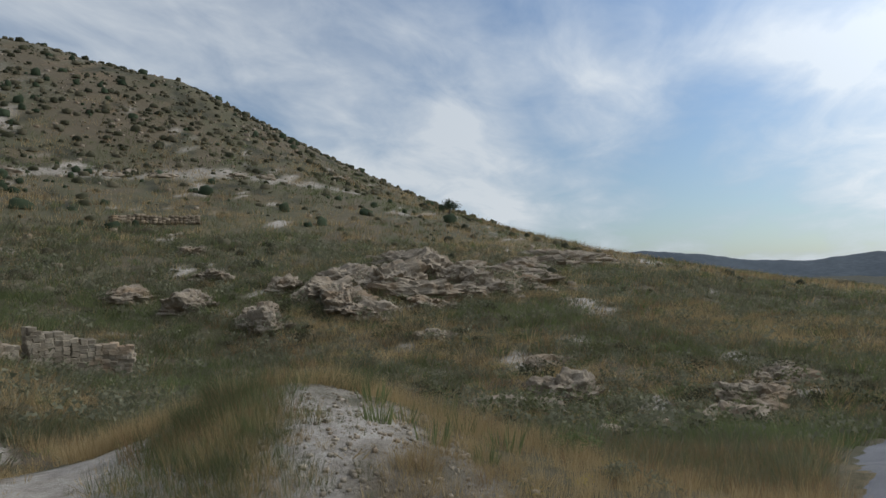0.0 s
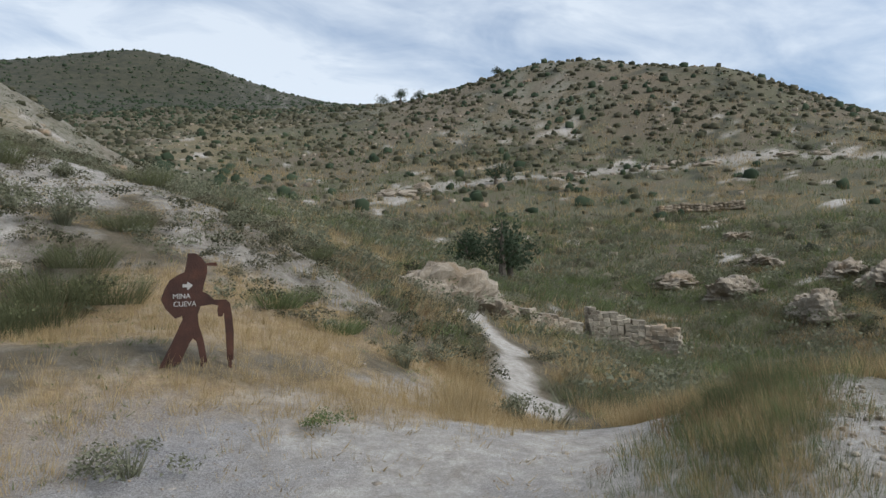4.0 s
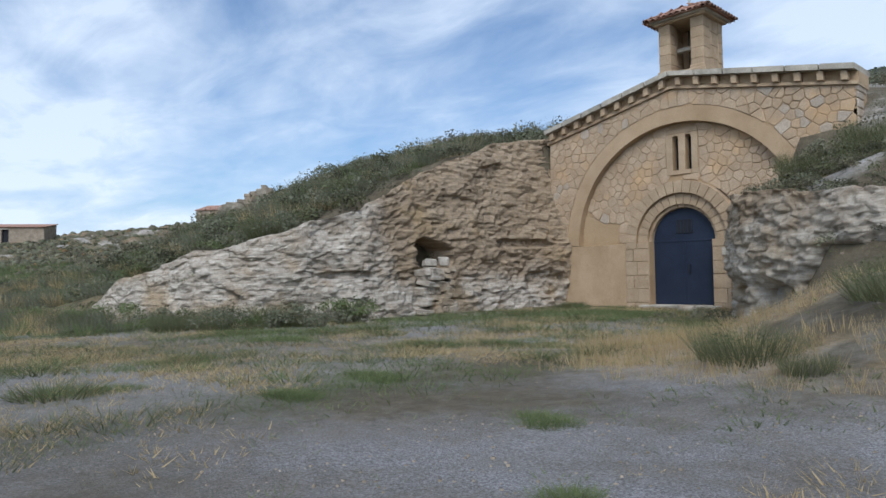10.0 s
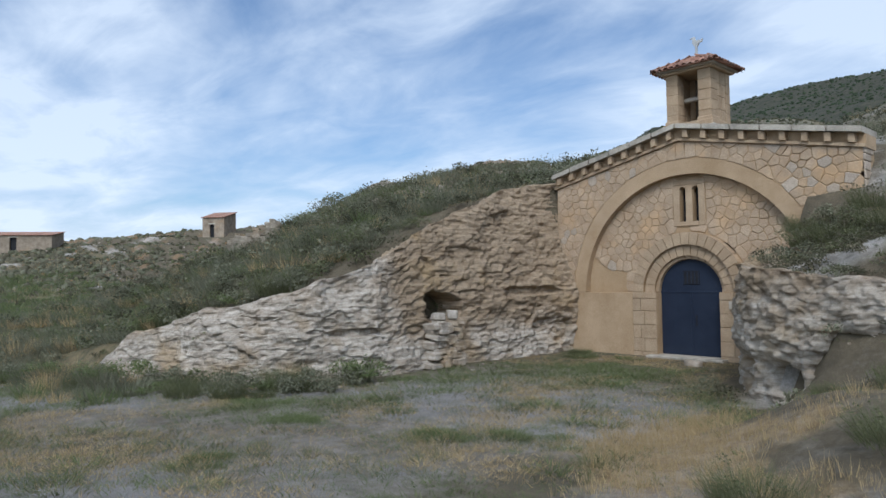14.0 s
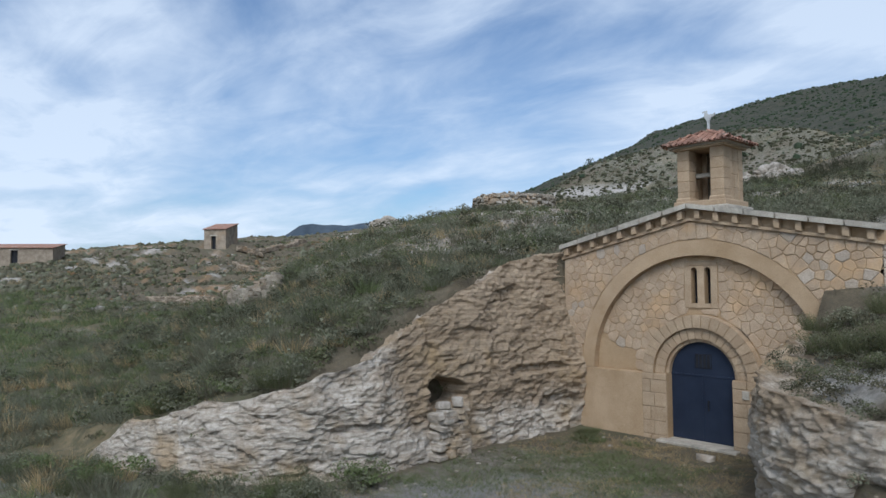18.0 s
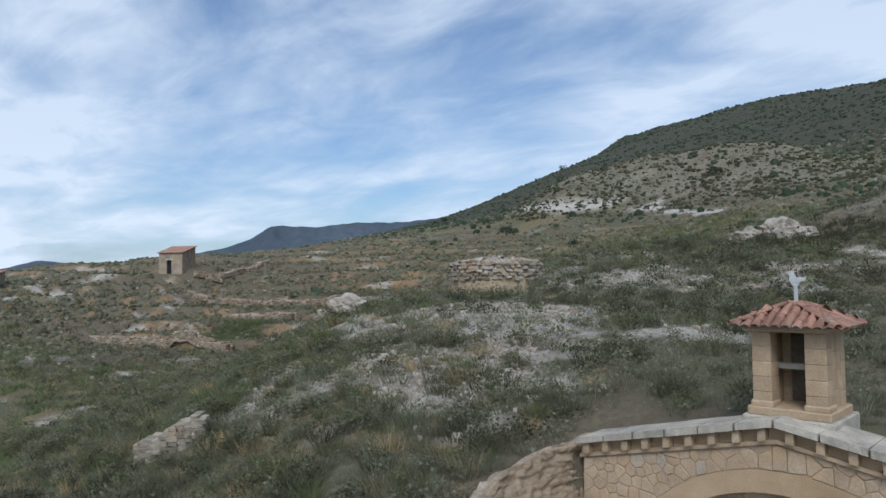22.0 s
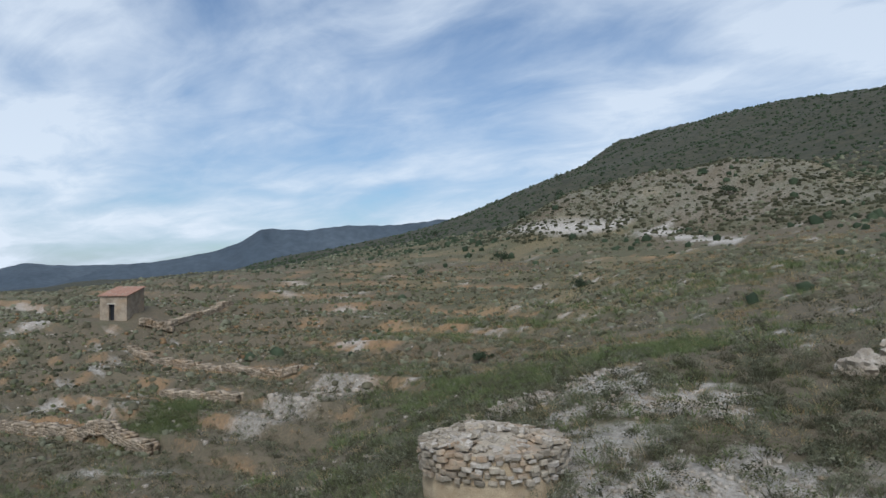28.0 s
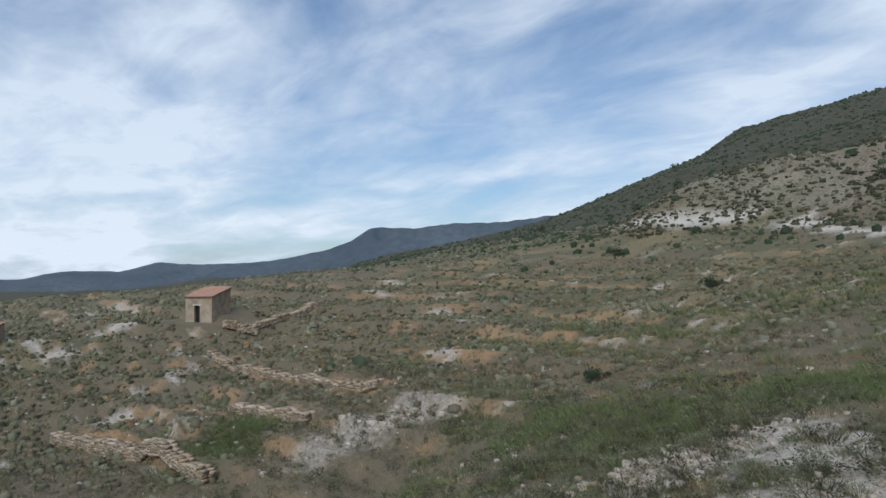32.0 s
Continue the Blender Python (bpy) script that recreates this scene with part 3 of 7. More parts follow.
def ground_material():
    m, nodes, links, b = shader("mixed hillside ground", 0.95)
    p = place(nodes)

    def attr(name):
        a = nodes.new("ShaderNodeAttribute")
        a.attribute_name = name
        return a.outputs["Fac"]

    def broken(mask, scale, soft=0.28):
        """A mask whose edge is broken up by fine noise."""
        n = nodes.new("ShaderNodeTexNoise")
        n.inputs["Scale"].default_value, n.inputs["Detail"].default_value, n.inputs["Roughness"].default_value = scale, 6.0, 0.72
        links.new(p, n.inputs["Vector"])
        add = nodes.new("ShaderNodeMath")
        links.new(mask, add.inputs[0]), links.new(n.outputs[0], add.inputs[1])
        r = nodes.new("ShaderNodeMapRange")
        r.inputs["From Min"].default_value, r.inputs["From Max"].default_value = 1.0 - soft, 1.0 + soft
        links.new(add.outputs[0], r.inputs["Value"])
        return r.outputs[0]

    n_mid, n_fine, n_tiny = (noise_out(nodes, links, s, 6.0, 0.75, coord=p) for s in (0.7, 4.0, 30.0))
    soil = mix(nodes, links, n_fine, (0.088, 0.070, 0.043), (0.172, 0.136, 0.086))
    soil = mix(nodes, links, mix_value(nodes, links, noise_out(nodes, links, 0.45, 8.0, 0.75, 0.42, 0.62, p), 0.55), soil, (0.095, 0.078, 0.048))
    soil = mix(nodes, links, broken(attr("red"), 2.2, 0.2), soil, mix(nodes, links, n_fine, (0.20, 0.115, 0.055), (0.33, 0.205, 0.105)))
    grass = mix(nodes, links, n_mid, (0.058, 0.064, 0.031), (0.108, 0.106, 0.054))
    grass = mix(nodes, links, n_fine, grass, (0.108, 0.091, 0.052))
    col = mix(nodes, links, broken(attr("green"), 1.7), soil, grass)
    wood = mix(nodes, links, noise_out(nodes, links, 0.16, 8.0, 0.8, 0.42, 0.6, p), (0.022, 0.026, 0.014), (0.062, 0.058, 0.034))
    col = mix(nodes, links, broken(attr("scrub"), 0.35, 0.2), col, wood)
    col = mix(nodes, links, broken(attr("straw"), 2.6), col, mix(nodes, links, n_fine, (0.24, 0.155, 0.072), (0.40, 0.29, 0.155)))
    pale = mix(nodes, links, n_fine, (0.30, 0.265, 0.22), (0.54, 0.495, 0.435))
    col = mix(nodes, links, broken(attr("rock"), 1.6, 0.34), col, pale)
    grit = mix(nodes, links, noise_out(nodes, links, 58.0, 4.0, 0.8, 0.40, 0.60, p), (0.105, 0.099, 0.098), (0.43, 0.41, 0.40))
    grit = mix(nodes, links, mix_value(nodes, links, n_mid, 0.35), grit, (0.25, 0.225, 0.20))
    col = mix(nodes, links, broken(attr("gravel"), 4.5, 0.4), col, grit)
    links.new(mix(nodes, links, mix_value(nodes, links, n_tiny, 0.38), col, (0.075, 0.062, 0.045)), b.inputs["Base Color"])
    bump(nodes, links, b, noise_out(nodes, links, 18.0, 8.0, 0.75, 0.2, 0.8, p), 0.7, 0.06)
    return m


gx = axis(-28, 24, 0.36, -3600, 3600, 1.036)
gy = axis(-24, 28, 0.36, -2500, 3600, 1.036)
GX, GY = np.meshgrid(gx, gy, indexing="ij")
GZ = ground(GX, GY)
land = quick_mesh("ground", np.stack([GX, GY, GZ], -1).reshape(-1, 3), grid_faces(len(gx), len(gy)), True)
for key, values in zip(("green", "straw", "gravel", "rock", "red", "scrub"), covers(GX, GY)):
    land.attributes.new(key, "FLOAT", "POINT").data.foreach_set("value", np.ascontiguousarray(values, np.float32).ravel())
tagged(part("ground", land, ground_material()), "dry hillside of pale soil, scrub grass and grey gravel", "ground", kind="structure")


def surface(x, y):
    """Height of the ground sheet at a place."""
    x, y = np.asarray(x, float), np.asarray(y, float)
    i, j = np.clip(np.searchsorted(gx, x) - 1, 0, len(gx) - 2), np.clip(np.searchsorted(gy, y) - 1, 0, len(gy) - 2)
    u, v = (x - gx[i]) / (gx[i + 1] - gx[i]), (y - gy[j]) / (gy[j + 1] - gy[j])
    return GZ[i, j] * (1 - u) * (1 - v) + GZ[i + 1, j] * u * (1 - v) + GZ[i, j + 1] * (1 - u) * v + GZ[i + 1, j + 1] * u * v


# distant mountains beyond the plain, the air's haze put into their base colour
M_FAR_HAZE = grained("distant mountain with haze tint", (0.052, 0.068, 0.084), (0.078, 0.096, 0.112), 0.004, 0.05, 1.0, 0.0)


def far_range(label, crest, base=-20.0):
    """A mountain range far off: a crest line (degrees round from east, height, distance) with its slope to the plain."""
    a = np.linspace(crest[0][0], crest[-1][0], 160)
    h = np.interp(a, [c[0] for c in crest], [c[1] for c in crest]) + 9 * (fbm(a * 0.9, a * 0 + 3, 4) - 0.5)
    d = np.interp(a, [c[0] for c in crest], [c[2] for c in crest])
    s = np.linspace(0, 1, 12)[None, :]
    R = d[:, None] * (0.86 + 0.14 * s) + 60 * (fbm(a[:, None] * 0.7, s * 4, 3) - 0.5)
    Z = base + (h[:, None] - base) * s ** 0.8
    A = np.radians(a)[:, None]
    V = np.stack([R * np.cos(A), R * np.sin(A), Z], -1)
    V = np.concatenate([V, np.stack([(d[:, None] + 300) * np.cos(A), (d[:, None] + 300) * np.sin(A), 0 * A + base], -1)], 1)
    return tagged(part("backdrop", quick_mesh("backdrop", V.reshape(-1, 3), grid_faces(*V.shape[:2])[:, ::-1], True), M_FAR_HAZE), label, "mountains", kind="structure")


far_range("wooded mountains beyond the eastern plain, tinted haze blue", [(-24, 70, 3000), (-14, 95, 3000), (-10, 66, 3000), (-6, 70, 2900), (-2, 96, 2800), (2, 110, 2700), (5, 92, 2700), (9, 40, 2700)])
far_range("flat topped mountain to the northwest, tinted haze blue", [(120, 160, 1750), (130, 172, 1750), (134, 170, 1750), (137.7, 158, 1750), (141.5, 156, 1750), (145, 145, 1750), (147.6, 150, 1750), (148.4, 146, 1750), (150, 118, 1750), (152, 92, 1750), (155.5, 68, 1750), (158.5, 60, 1800), (162, 30, 1800), (166, -15, 1800)])
far_range("wooded mountains beyond the western plain, tinted haze blue", [(146, 200, 2500), (150, 150, 2500), (153, 112, 2600), (158, 90, 2900), (161, 84, 2900), (165, 92, 2900), (167.5, 60, 3000), (171, 62, 3000), (174, 34, 3000), (180, 30, 3000)])

# ---- shapes used by many things ----
def box_bm(lo, hi, bevel=0.0, bm=None):
    bm = bm or bmesh.new()
    made = bmesh.ops.create_cube(bm, size=1)["verts"]
    for v in made:
        v.co = Vector([(a + b) / 2 + c * (b - a) for a, b, c in zip(lo, hi, v.co)])
    if bevel:
        edges = list({e for v in made for e in v.link_edges})
        bmesh.ops.bevel(bm, geom=edges, offset=bevel, segments=1, affect="EDGES")
    return bm


def prism_bm(outline, y0, y1, inset=0.0, bm=None):
    """An outline (x, z) drawn from y0 (back) to y1 (front), its front edge eased by inset."""
    bm = bm or bmesh.new()
    c = (sum(p[0] for p in outline) / len(outline), sum(p[1] for p in outline) / len(outline))
    back = [bm.verts.new((x, y0, z)) for x, z in outline]
    rim = [bm.verts.new((x, y1 + (y0 - y1) * 0.4, z)) for x, z in outline]
    front = []
    for x, z in outline:
        r = math.hypot(x - c[0], z - c[1]) or 1
        k = max(0.0, 1 - inset / r)
        front.append(bm.verts.new((c[0] + (x - c[0]) * k, y1, c[1] + (z - c[1]) * k)))
    n = len(outline)
    for i in range(n):
        j = (i + 1) % n
        bm.faces.new((back[i], back[j], rim[j], rim[i]))
        bm.faces.new((rim[i], rim[j], front[j], front[i]))
    bm.faces.new(front)
    bm.faces.new(back[::-1])
    bmesh.ops.recalc_face_normals(bm, faces=bm.faces)
    return bm


def empty(name, at=(0, 0, 0)):
    ob = new(name)
    ob.location = at
    ob.empty_display_size = 0.2
    return ob


def under(ob, parent):
    """Hang a part under its thing, keeping where it is in the world."""
    ob.parent = parent
    return ob


def clip(poly, px, pz, nx, nz):
    out = []
    for (ax, az), (bx, bz) in zip(poly, poly[1:] + poly[:1]):
        da, db = (ax - px) * nx + (az - pz) * nz, (bx - px) * nx + (bz - pz) * nz
        if da <= 0:
            out.append((ax, az))
        if da * db < 0:
            t = da / (da - db)
            out.append((ax + t * (bx - ax), az + t * (bz - az)))
    return out


def cells(seeds, reach):
    """Voronoi cells of the seeds, each within reach of its own seed."""
    result = []
    for i, (x, z) in enumerate(seeds):
        poly = [(x + reach * math.cos(a * math.pi / 4), z + reach * math.sin(a * math.pi / 4)) for a in range(8)]
        for j, (u, w) in enumerate(seeds):
            d = math.hypot(u - x, w - z)
            if i != j and d < 2 * reach:
                poly = clip(poly, (x + u) / 2, (z + w) / 2, (u - x) / d, (w - z) / d)
        result.append(poly)
    return result


# ---- the chapel front ----
CX, SPRING = 0.10, 2.02
R_BAND_IN, R_BAND_OUT = 3.66, 4.12
R_PORTAL_OUT, R_PORTAL_MID, R_DOOR = 1.86, 1.47, 1.03
LEFT, RIGHT = -4.72, 5.05
chapel = tagged(empty("chapel", (CX, 0, 0)), "small ochre stone chapel front built into the hillside", "chapel")
chapel.matrix_world = Matrix.Identity(4)


def gable(x):
    """Underside of the cornice."""
    return 5.68 + (6.74 - 5.68) * (x - LEFT) / (0.0 - LEFT) if x < 0 else 6.74 + (5.80 - 6.74) * x / RIGHT


def arc(radius, a0, a1, n, z=SPRING):
    return [(CX + radius * math.cos(math.radians(a0 + (a1 - a0) * k / n)), z + radius * math.sin(math.radians(a0 + (a1 - a0) * k / n))) for k in range(n + 1)]


def strip(outer, inner, y0, y1):
    """A flat ring or strip between two lines of as many points, from y0 to y1."""
    bm = bmesh.new()
    n = len(outer)
    v = [[bm.verts.new((x, y, z)) for x, z in line] for line in (outer, inner) for y in (y0, y1)]
    for k in range(n - 1):
        for a, b in ((1, 3), (2, 0), (0, 1), (3, 2)):
            bm.faces.new((v[a][k], v[a][k + 1], v[b][k + 1], v[b][k]))
    for k in (0, n - 1):
        bm.faces.new((v[0][k], v[1][k], v[3][k], v[2][k]))
    bmesh.ops.recalc_face_normals(bm, faces=bm.faces)
    return bm


# outer wall: from the arch band out to the edges, above the dado
N = 48
ring = arc(R_BAND_OUT - 0.02, 180, 0, N)
edge = []
for x, z in ring:
    dx, dz = x - CX, z - SPRING
    k = 1e9
    if dx:
        k = min(k, ((RIGHT if dx > 0 else LEFT) - CX) / dx)
    lo, hi = 0.0, 3.0
    for _ in range(30):
        mid = (lo + hi) / 2
        if SPRING + dz * mid < gable(CX + dx * mid):
            lo = mid
        else:
            hi = mid
    k = min(k, lo)
    edge.append((CX + dx * k, SPRING + dz * k))
wall = part("wall", strip(edge, ring, 1.0, 0.0), M_MORTAR, chapel)
for x0, x1, name in ((LEFT, CX - R_PORTAL_OUT, "dado"), (CX + R_PORTAL_OUT, RIGHT, "dado")):
    part(name, box_bm((x0, -0.012, -0.4), (x1, 0.95, SPRING - 0.02), 0.01), M_PLASTER, chapel, "smooth ochre plastered lower wall")
# recessed panel inside the arch, with openings for door and windows
WINDOWS = [(-0.155, 0.045), (0.265, 0.465)]
WIN_LO, WIN_HI = 4.22, 5.22
panel_bm = bmesh.new()


def panel_piece(x0, x1, z0, z1):
    box_bm((x0, 0.24, z0), (x1, 0.55, z1), 0, panel_bm)


panel_piece(CX - R_BAND_IN - 0.03, CX - R_PORTAL_MID, SPRING - 0.03, SPRING + R_PORTAL_MID + 0.05)
panel_piece(CX + R_PORTAL_MID, CX + R_BAND_IN + 0.03, SPRING - 0.03, SPRING + R_PORTAL_MID + 0.05)
panel_piece(CX - R_BAND_IN - 0.03, WINDOWS[0][0], SPRING + R_PORTAL_MID + 0.05, 5.85)
panel_piece(WINDOWS[1][1], CX + R_BAND_IN + 0.03, SPRING + R_PORTAL_MID + 0.05, 5.85)
panel_piece(WINDOWS[0][1], WINDOWS[1][0], SPRING + R_PORTAL_MID + 0.05, 5.85)
for x0, x1 in WINDOWS:
    panel_piece(x0, x1, SPRING + R_PORTAL_MID + 0.05, WIN_LO)
    panel_piece(x0, x1, WIN_HI + 0.10, 5.85)
panel = part("arch_panel", panel_bm, M_MORTAR, chapel, "recessed rubble panel under the big arch")
# the big blind arch
for k in range(46):
    a0, a1 = 180 - 180 * k / 46, 180 - 180 * (k + 1) / 46
    g = 0.0
    outline = arc(R_BAND_OUT, a0 - g, a1 + g, 1) + arc(R_BAND_IN, a1 + g, a0 - g, 1)
    part("voussoir", prism_bm(outline, 0.55, -0.014 - 0.003 * random.random(), 0.001), M_PLASTER, wall)
# portal rings
for r0, r1, y, count in ((R_PORTAL_MID, R_PORTAL_OUT, -0.015, 19), (R_DOOR + 0.10, R_PORTAL_MID, 0.10, 17), (R_DOOR, R_DOOR + 0.115, 0.20, 15)):
    bm = strip(arc(r1 - 0.012, 180, 0, 40), arc(r0 + 0.004, 180, 0, 40), 0.6, y + 0.022)
    portal = part("portal_arch", bm, M_MORTAR, chapel)
    for k in range(count):
        a0, a1 = 180 - 180 * k / count, 180 - 180 * (k + 1) / count
        g = 0.006 / r0 * 57.3
        outline = arc(r1, a0 - g, a1 + g, 2) + arc(r0, a1 + g, a0 - g, 2)
        part("voussoir", prism_bm(outline, 0.5, y - 0.010 * random.random(), 0.010), M_ASHLAR, portal)
# jamb blocks beside the door
for side in (-1, 1):
    jamb = part("jamb", box_bm((CX + side * R_DOOR if side > 0 else CX - R_PORTAL_OUT, 0.03, -0.4), (CX + R_PORTAL_OUT if side > 0 else CX - R_DOOR, 0.7, SPRING), 0), M_MORTAR, chapel)
    z = -0.3
    row = 0
    while z < SPRING - 0.05:
        h = min(0.40 + 0.05 * random.random(), SPRING - z)
        split_at = R_DOOR + (0.42 if row % 2 else 0.55)
        for a, b in ((R_DOOR, split_at), (split_at, R_PORTAL_OUT)):
            x0, x1 = sorted((CX + side * a, CX + side * b))
            part("block", box_bm((x0 + 0.006, -0.02 - 0.015 * random.random(), z + 0.006), (x1 - 0.006, 0.6, z + h - 0.006), 0.012), M_ASHLAR, jamb)
        z += h
        row += 1
part("threshold", box_bm((CX - 1.25, -0.35, -0.12), (CX + 1.25, 0.5, 0.045), 0.02), M_CAP, chapel, "worn grey stone door step")
part("plaque", box_bm((1.43, -0.065, 1.52), (1.63, -0.015, 1.76), 0.008), M_CAP, chapel, "small grey wall plaque")

# window surrounds and the near-black plates behind their slits
for x0, x1 in WINDOWS:
    mid, r = (x0 + x1) / 2, (x1 - x0) / 2
    head = [(mid + r * math.cos(math.radians(a)), WIN_HI + r * math.sin(math.radians(a))) for a in range(180, -1, -20)]
    top = [(x, 5.36) for x, _ in head]
    part("window_head", strip(top, head, 0.5, 0.205), M_ASHLAR, chapel)
    part("window_pane", box_bm((x0 - 0.02, 0.49, WIN_LO - 0.02), (x1 + 0.02, 0.52, WIN_HI + 0.2), 0), M_DARK, chapel, "near-black plate behind a narrow window slit")
for x0, x1 in ((-0.36, -0.155), (0.045, 0.265), (0.465, 0.67)):
    part("window_jamb", box_bm((x0 + 0.003, 0.20, WIN_LO - 0.14), (x1 - 0.003, 0.5, 5.36), 0.01), M_ASHLAR, chapel)
part("window_lintel", box_bm((-0.36, 0.20, 5.365), (0.67, 0.5, 5.52), 0.012), M_ASHLAR, chapel)
part("window_sill", box_bm((-0.155, 0.19, WIN_LO - 0.14), (0.465, 0.5, WIN_LO), 0.012), M_ASHLAR, chapel)

# door: two leaves, a fixed round head with a hatch, and a handle
door = part("door", strip(arc(R_DOOR + 0.02, 180, 0, 24), [(CX + (x - CX) * 0.002, SPRING + 0.02) for x, z in arc(1, 180, 0, 24)], 0.40, 0.345), M_DOOR, chapel, "dark blue painted double steel door, closed")
for x0, x1 in ((CX - R_DOOR, CX - 0.006), (CX + 0.006, CX + R_DOOR)):
    part("door_leaf", box_bm((x0, 0.33, 0.05), (x1, 0.39, SPRING - 0.01), 0.01), M_DOOR, door)
part("transom", box_bm((CX - R_DOOR - 0.05, 0.315, SPRING - 0.03), (CX + R_DOOR + 0.08, 0.36, SPRING + 0.03), 0.008), M_DOOR, door)
part("hatch", box_bm((-0.17, 0.325, 2.25), (0.37, 0.36, 2.68), 0.008), M_DARK, door, "dark barred hatch")
for k in range(5):
    part("hatch_bar", box_bm((-0.15 + k * 0.12, 0.312, 2.27), (-0.125 + k * 0.12, 0.33, 2.66), 0), M_DOOR, door)
part("cover_strip", box_bm((CX - 0.035, 0.315, 0.06), (CX + 0.035, 0.335, SPRING - 0.04), 0.004), M_DOOR, door)
part("handle", box_bm((0.255, 0.25, 0.98), (0.29, 0.275, 1.30), 0.008), M_DARK, door, "black bar handle")
for z in (1.0, 1.26):
    part("handle_mount", box_bm((0.26, 0.27, z), (0.285, 0.335, z + 0.025), 0), M_DARK, door)

# cornice: string course, corbels and cap slabs along both slopes
for x0, x1 in ((LEFT - 0.05, 0.0), (0.0, RIGHT + 0.07)):
    bm = strip([(x0, gable(x0)), (x1, gable(x1))], [(x0, gable(x0) + 0.085), (x1, gable(x1) + 0.085)], 0.9, -0.09)
    part("string_course", bm, M_ASHLAR, chapel)
    bm = strip([(x0, gable(x0) + 0.08), (x1, gable(x1) + 0.08)], [(x0, gable(x0) + 0.36), (x1, gable(x1) + 0.36)], 0.9, 0.02)
    part("frieze", bm, M_PLASTER, chapel)
    count = 9
    for k in range(count):
        xm = x0 + (x1 - x0) * (k + 0.5) / count
        w = 0.085
        outline = [(xm - w, gable(xm - w) + 0.087), (xm + w, gable(xm + w) + 0.087), (xm + w, gable(xm + w) + 0.345), (xm - w, gable(xm - w) + 0.345)]
        part("corbel", prism_bm(outline, 0.3, -0.20, 0.012), M_ASHLAR, chapel)
    slabs = 6
    for k in range(slabs):
        a, b = x0 + (x1 - x0) * k / slabs + 0.006, x0 + (x1 - x0) * (k + 1) / slabs - 0.006
        lift = 0.015 * random.random()
        t = 0.15 + 0.03 * random.random()
        outline = [(a, gable(a) + 0.35 + lift), (b, gable(b) + 0.35 + lift), (b, gable(b) + 0.35 + t + lift), (a, gable(a) + 0.35 + t + lift)]
        part("cap_slab", prism_bm(outline, 1.05, -0.27 - 0.03 * random.random(), 0.02), M_CAP, chapel)

# rubble: stones of the panel, of the spandrels and of the right-hand end
def jittered(x0, x1, z0, z1, step, keep):
    out, row, z = [], 0, z0
    while z < z1:
        x = x0 + (row % 2) * step / 2
        while x < x1:
            p = (x + random.uniform(-0.34, 0.34) * step, z + random.uniform(-0.34, 0.34) * step * 0.8)
            if keep(*p):
                out.append(p)
            x += step
        z += step * 0.8
        row += 1
    return out


def radius(x, z):
    return math.hypot(x - CX, z - SPRING)


def shove(x, z, r, out):
    d = radius(x, z) or 1
    if (d < r) == out:
        return CX + (x - CX) * r / d, SPRING + (z - SPRING) * r / d
    return x, z


def in_panel(x, z):
    smooth_plaster = x < -1.9 and z < 3.3 - 0.5 * math.sin(x * 2.0)
    window_near = -0.45 < x < 0.76 and 4.0 < z < 5.6
    return z > SPRING + 0.08 and R_PORTAL_OUT + 0.10 < radius(x, z) < R_BAND_IN - 0.10 and not smooth_plaster and not window_near


def lay(name_parent, seeds, reach, fit_point, y_back, proud, grey):
    for seed, poly in zip(seeds, cells(seeds, reach)):
        poly = [fit_point(x, z) for x, z in poly]
        cx, cz = sum(p[0] for p in poly) / len(poly), sum(p[1] for p in poly) / len(poly)
        shrunk = []
        for x, z in poly:
            d = math.hypot(x - cx, z - cz)
            if d > 0.02:
                k = max(0.3, 1 - random.uniform(0.008, 0.018) / d)
                shrunk.append((cx + (x - cx) * k, cz + (z - cz) * k))
        if len(shrunk) > 2:
            part("stone", prism_bm(shrunk, y_back, y_back - proud * random.uniform(0.5, 1.3), 0.022), M_RUBBLE_GREY if random.random() < grey(cx, cz) else M_RUBBLE, name_parent)


def panel_fit(x, z):
    x, z = shove(*shove(x, z, R_BAND_IN - 0.01, False), R_PORTAL_OUT + 0.03, True)
    if -0.38 < x < 0.69 and 4.06 < z < 5.54:
        gaps = [(x + 0.38, (-0.38, z)), (0.69 - x, (0.69, z)), (z - 4.06, (x, 4.06)), (5.54 - z, (x, 5.54))]
        x, z = min(gaps)[1]
    return x, max(z, SPRING + 0.01)


def wall_fit(x, z):
    x, z = shove(x, z, R_BAND_OUT + 0.012, True)
    x = min(max(x, LEFT + 0.01), RIGHT - 0.005)
    return x, min(z, gable(x) - 0.012)


def in_wall(x, z):
    return radius(x, z) > R_BAND_OUT + 0.09 and z < gable(x) - 0.07 and LEFT + 0.08 < x < RIGHT - 0.1 and z > SPRING + 0.1


lay(panel, jittered(CX - 3.6, CX + 3.6, SPRING, 5.75, 0.285, in_panel), 0.30, panel_fit, 0.245, 0.026, lambda x, z: 0.04)
lay(wall, jittered(LEFT, RIGHT, SPRING, 7.0, 0.29, in_wall), 0.31, wall_fit, 0.005, 0.030, lambda x, z: 0.14 if x > 3.2 else 0.08)
z = 3.0
while z < 5.7:
    h = random.uniform(0.17, 0.27)
    part("quoin", box_bm((RIGHT - 0.10, 0.0, z), (RIGHT + 0.045, random.uniform(0.35, 0.9), z + h - 0.015), 0.02), M_RUBBLE_GREY, wall)
    z += h

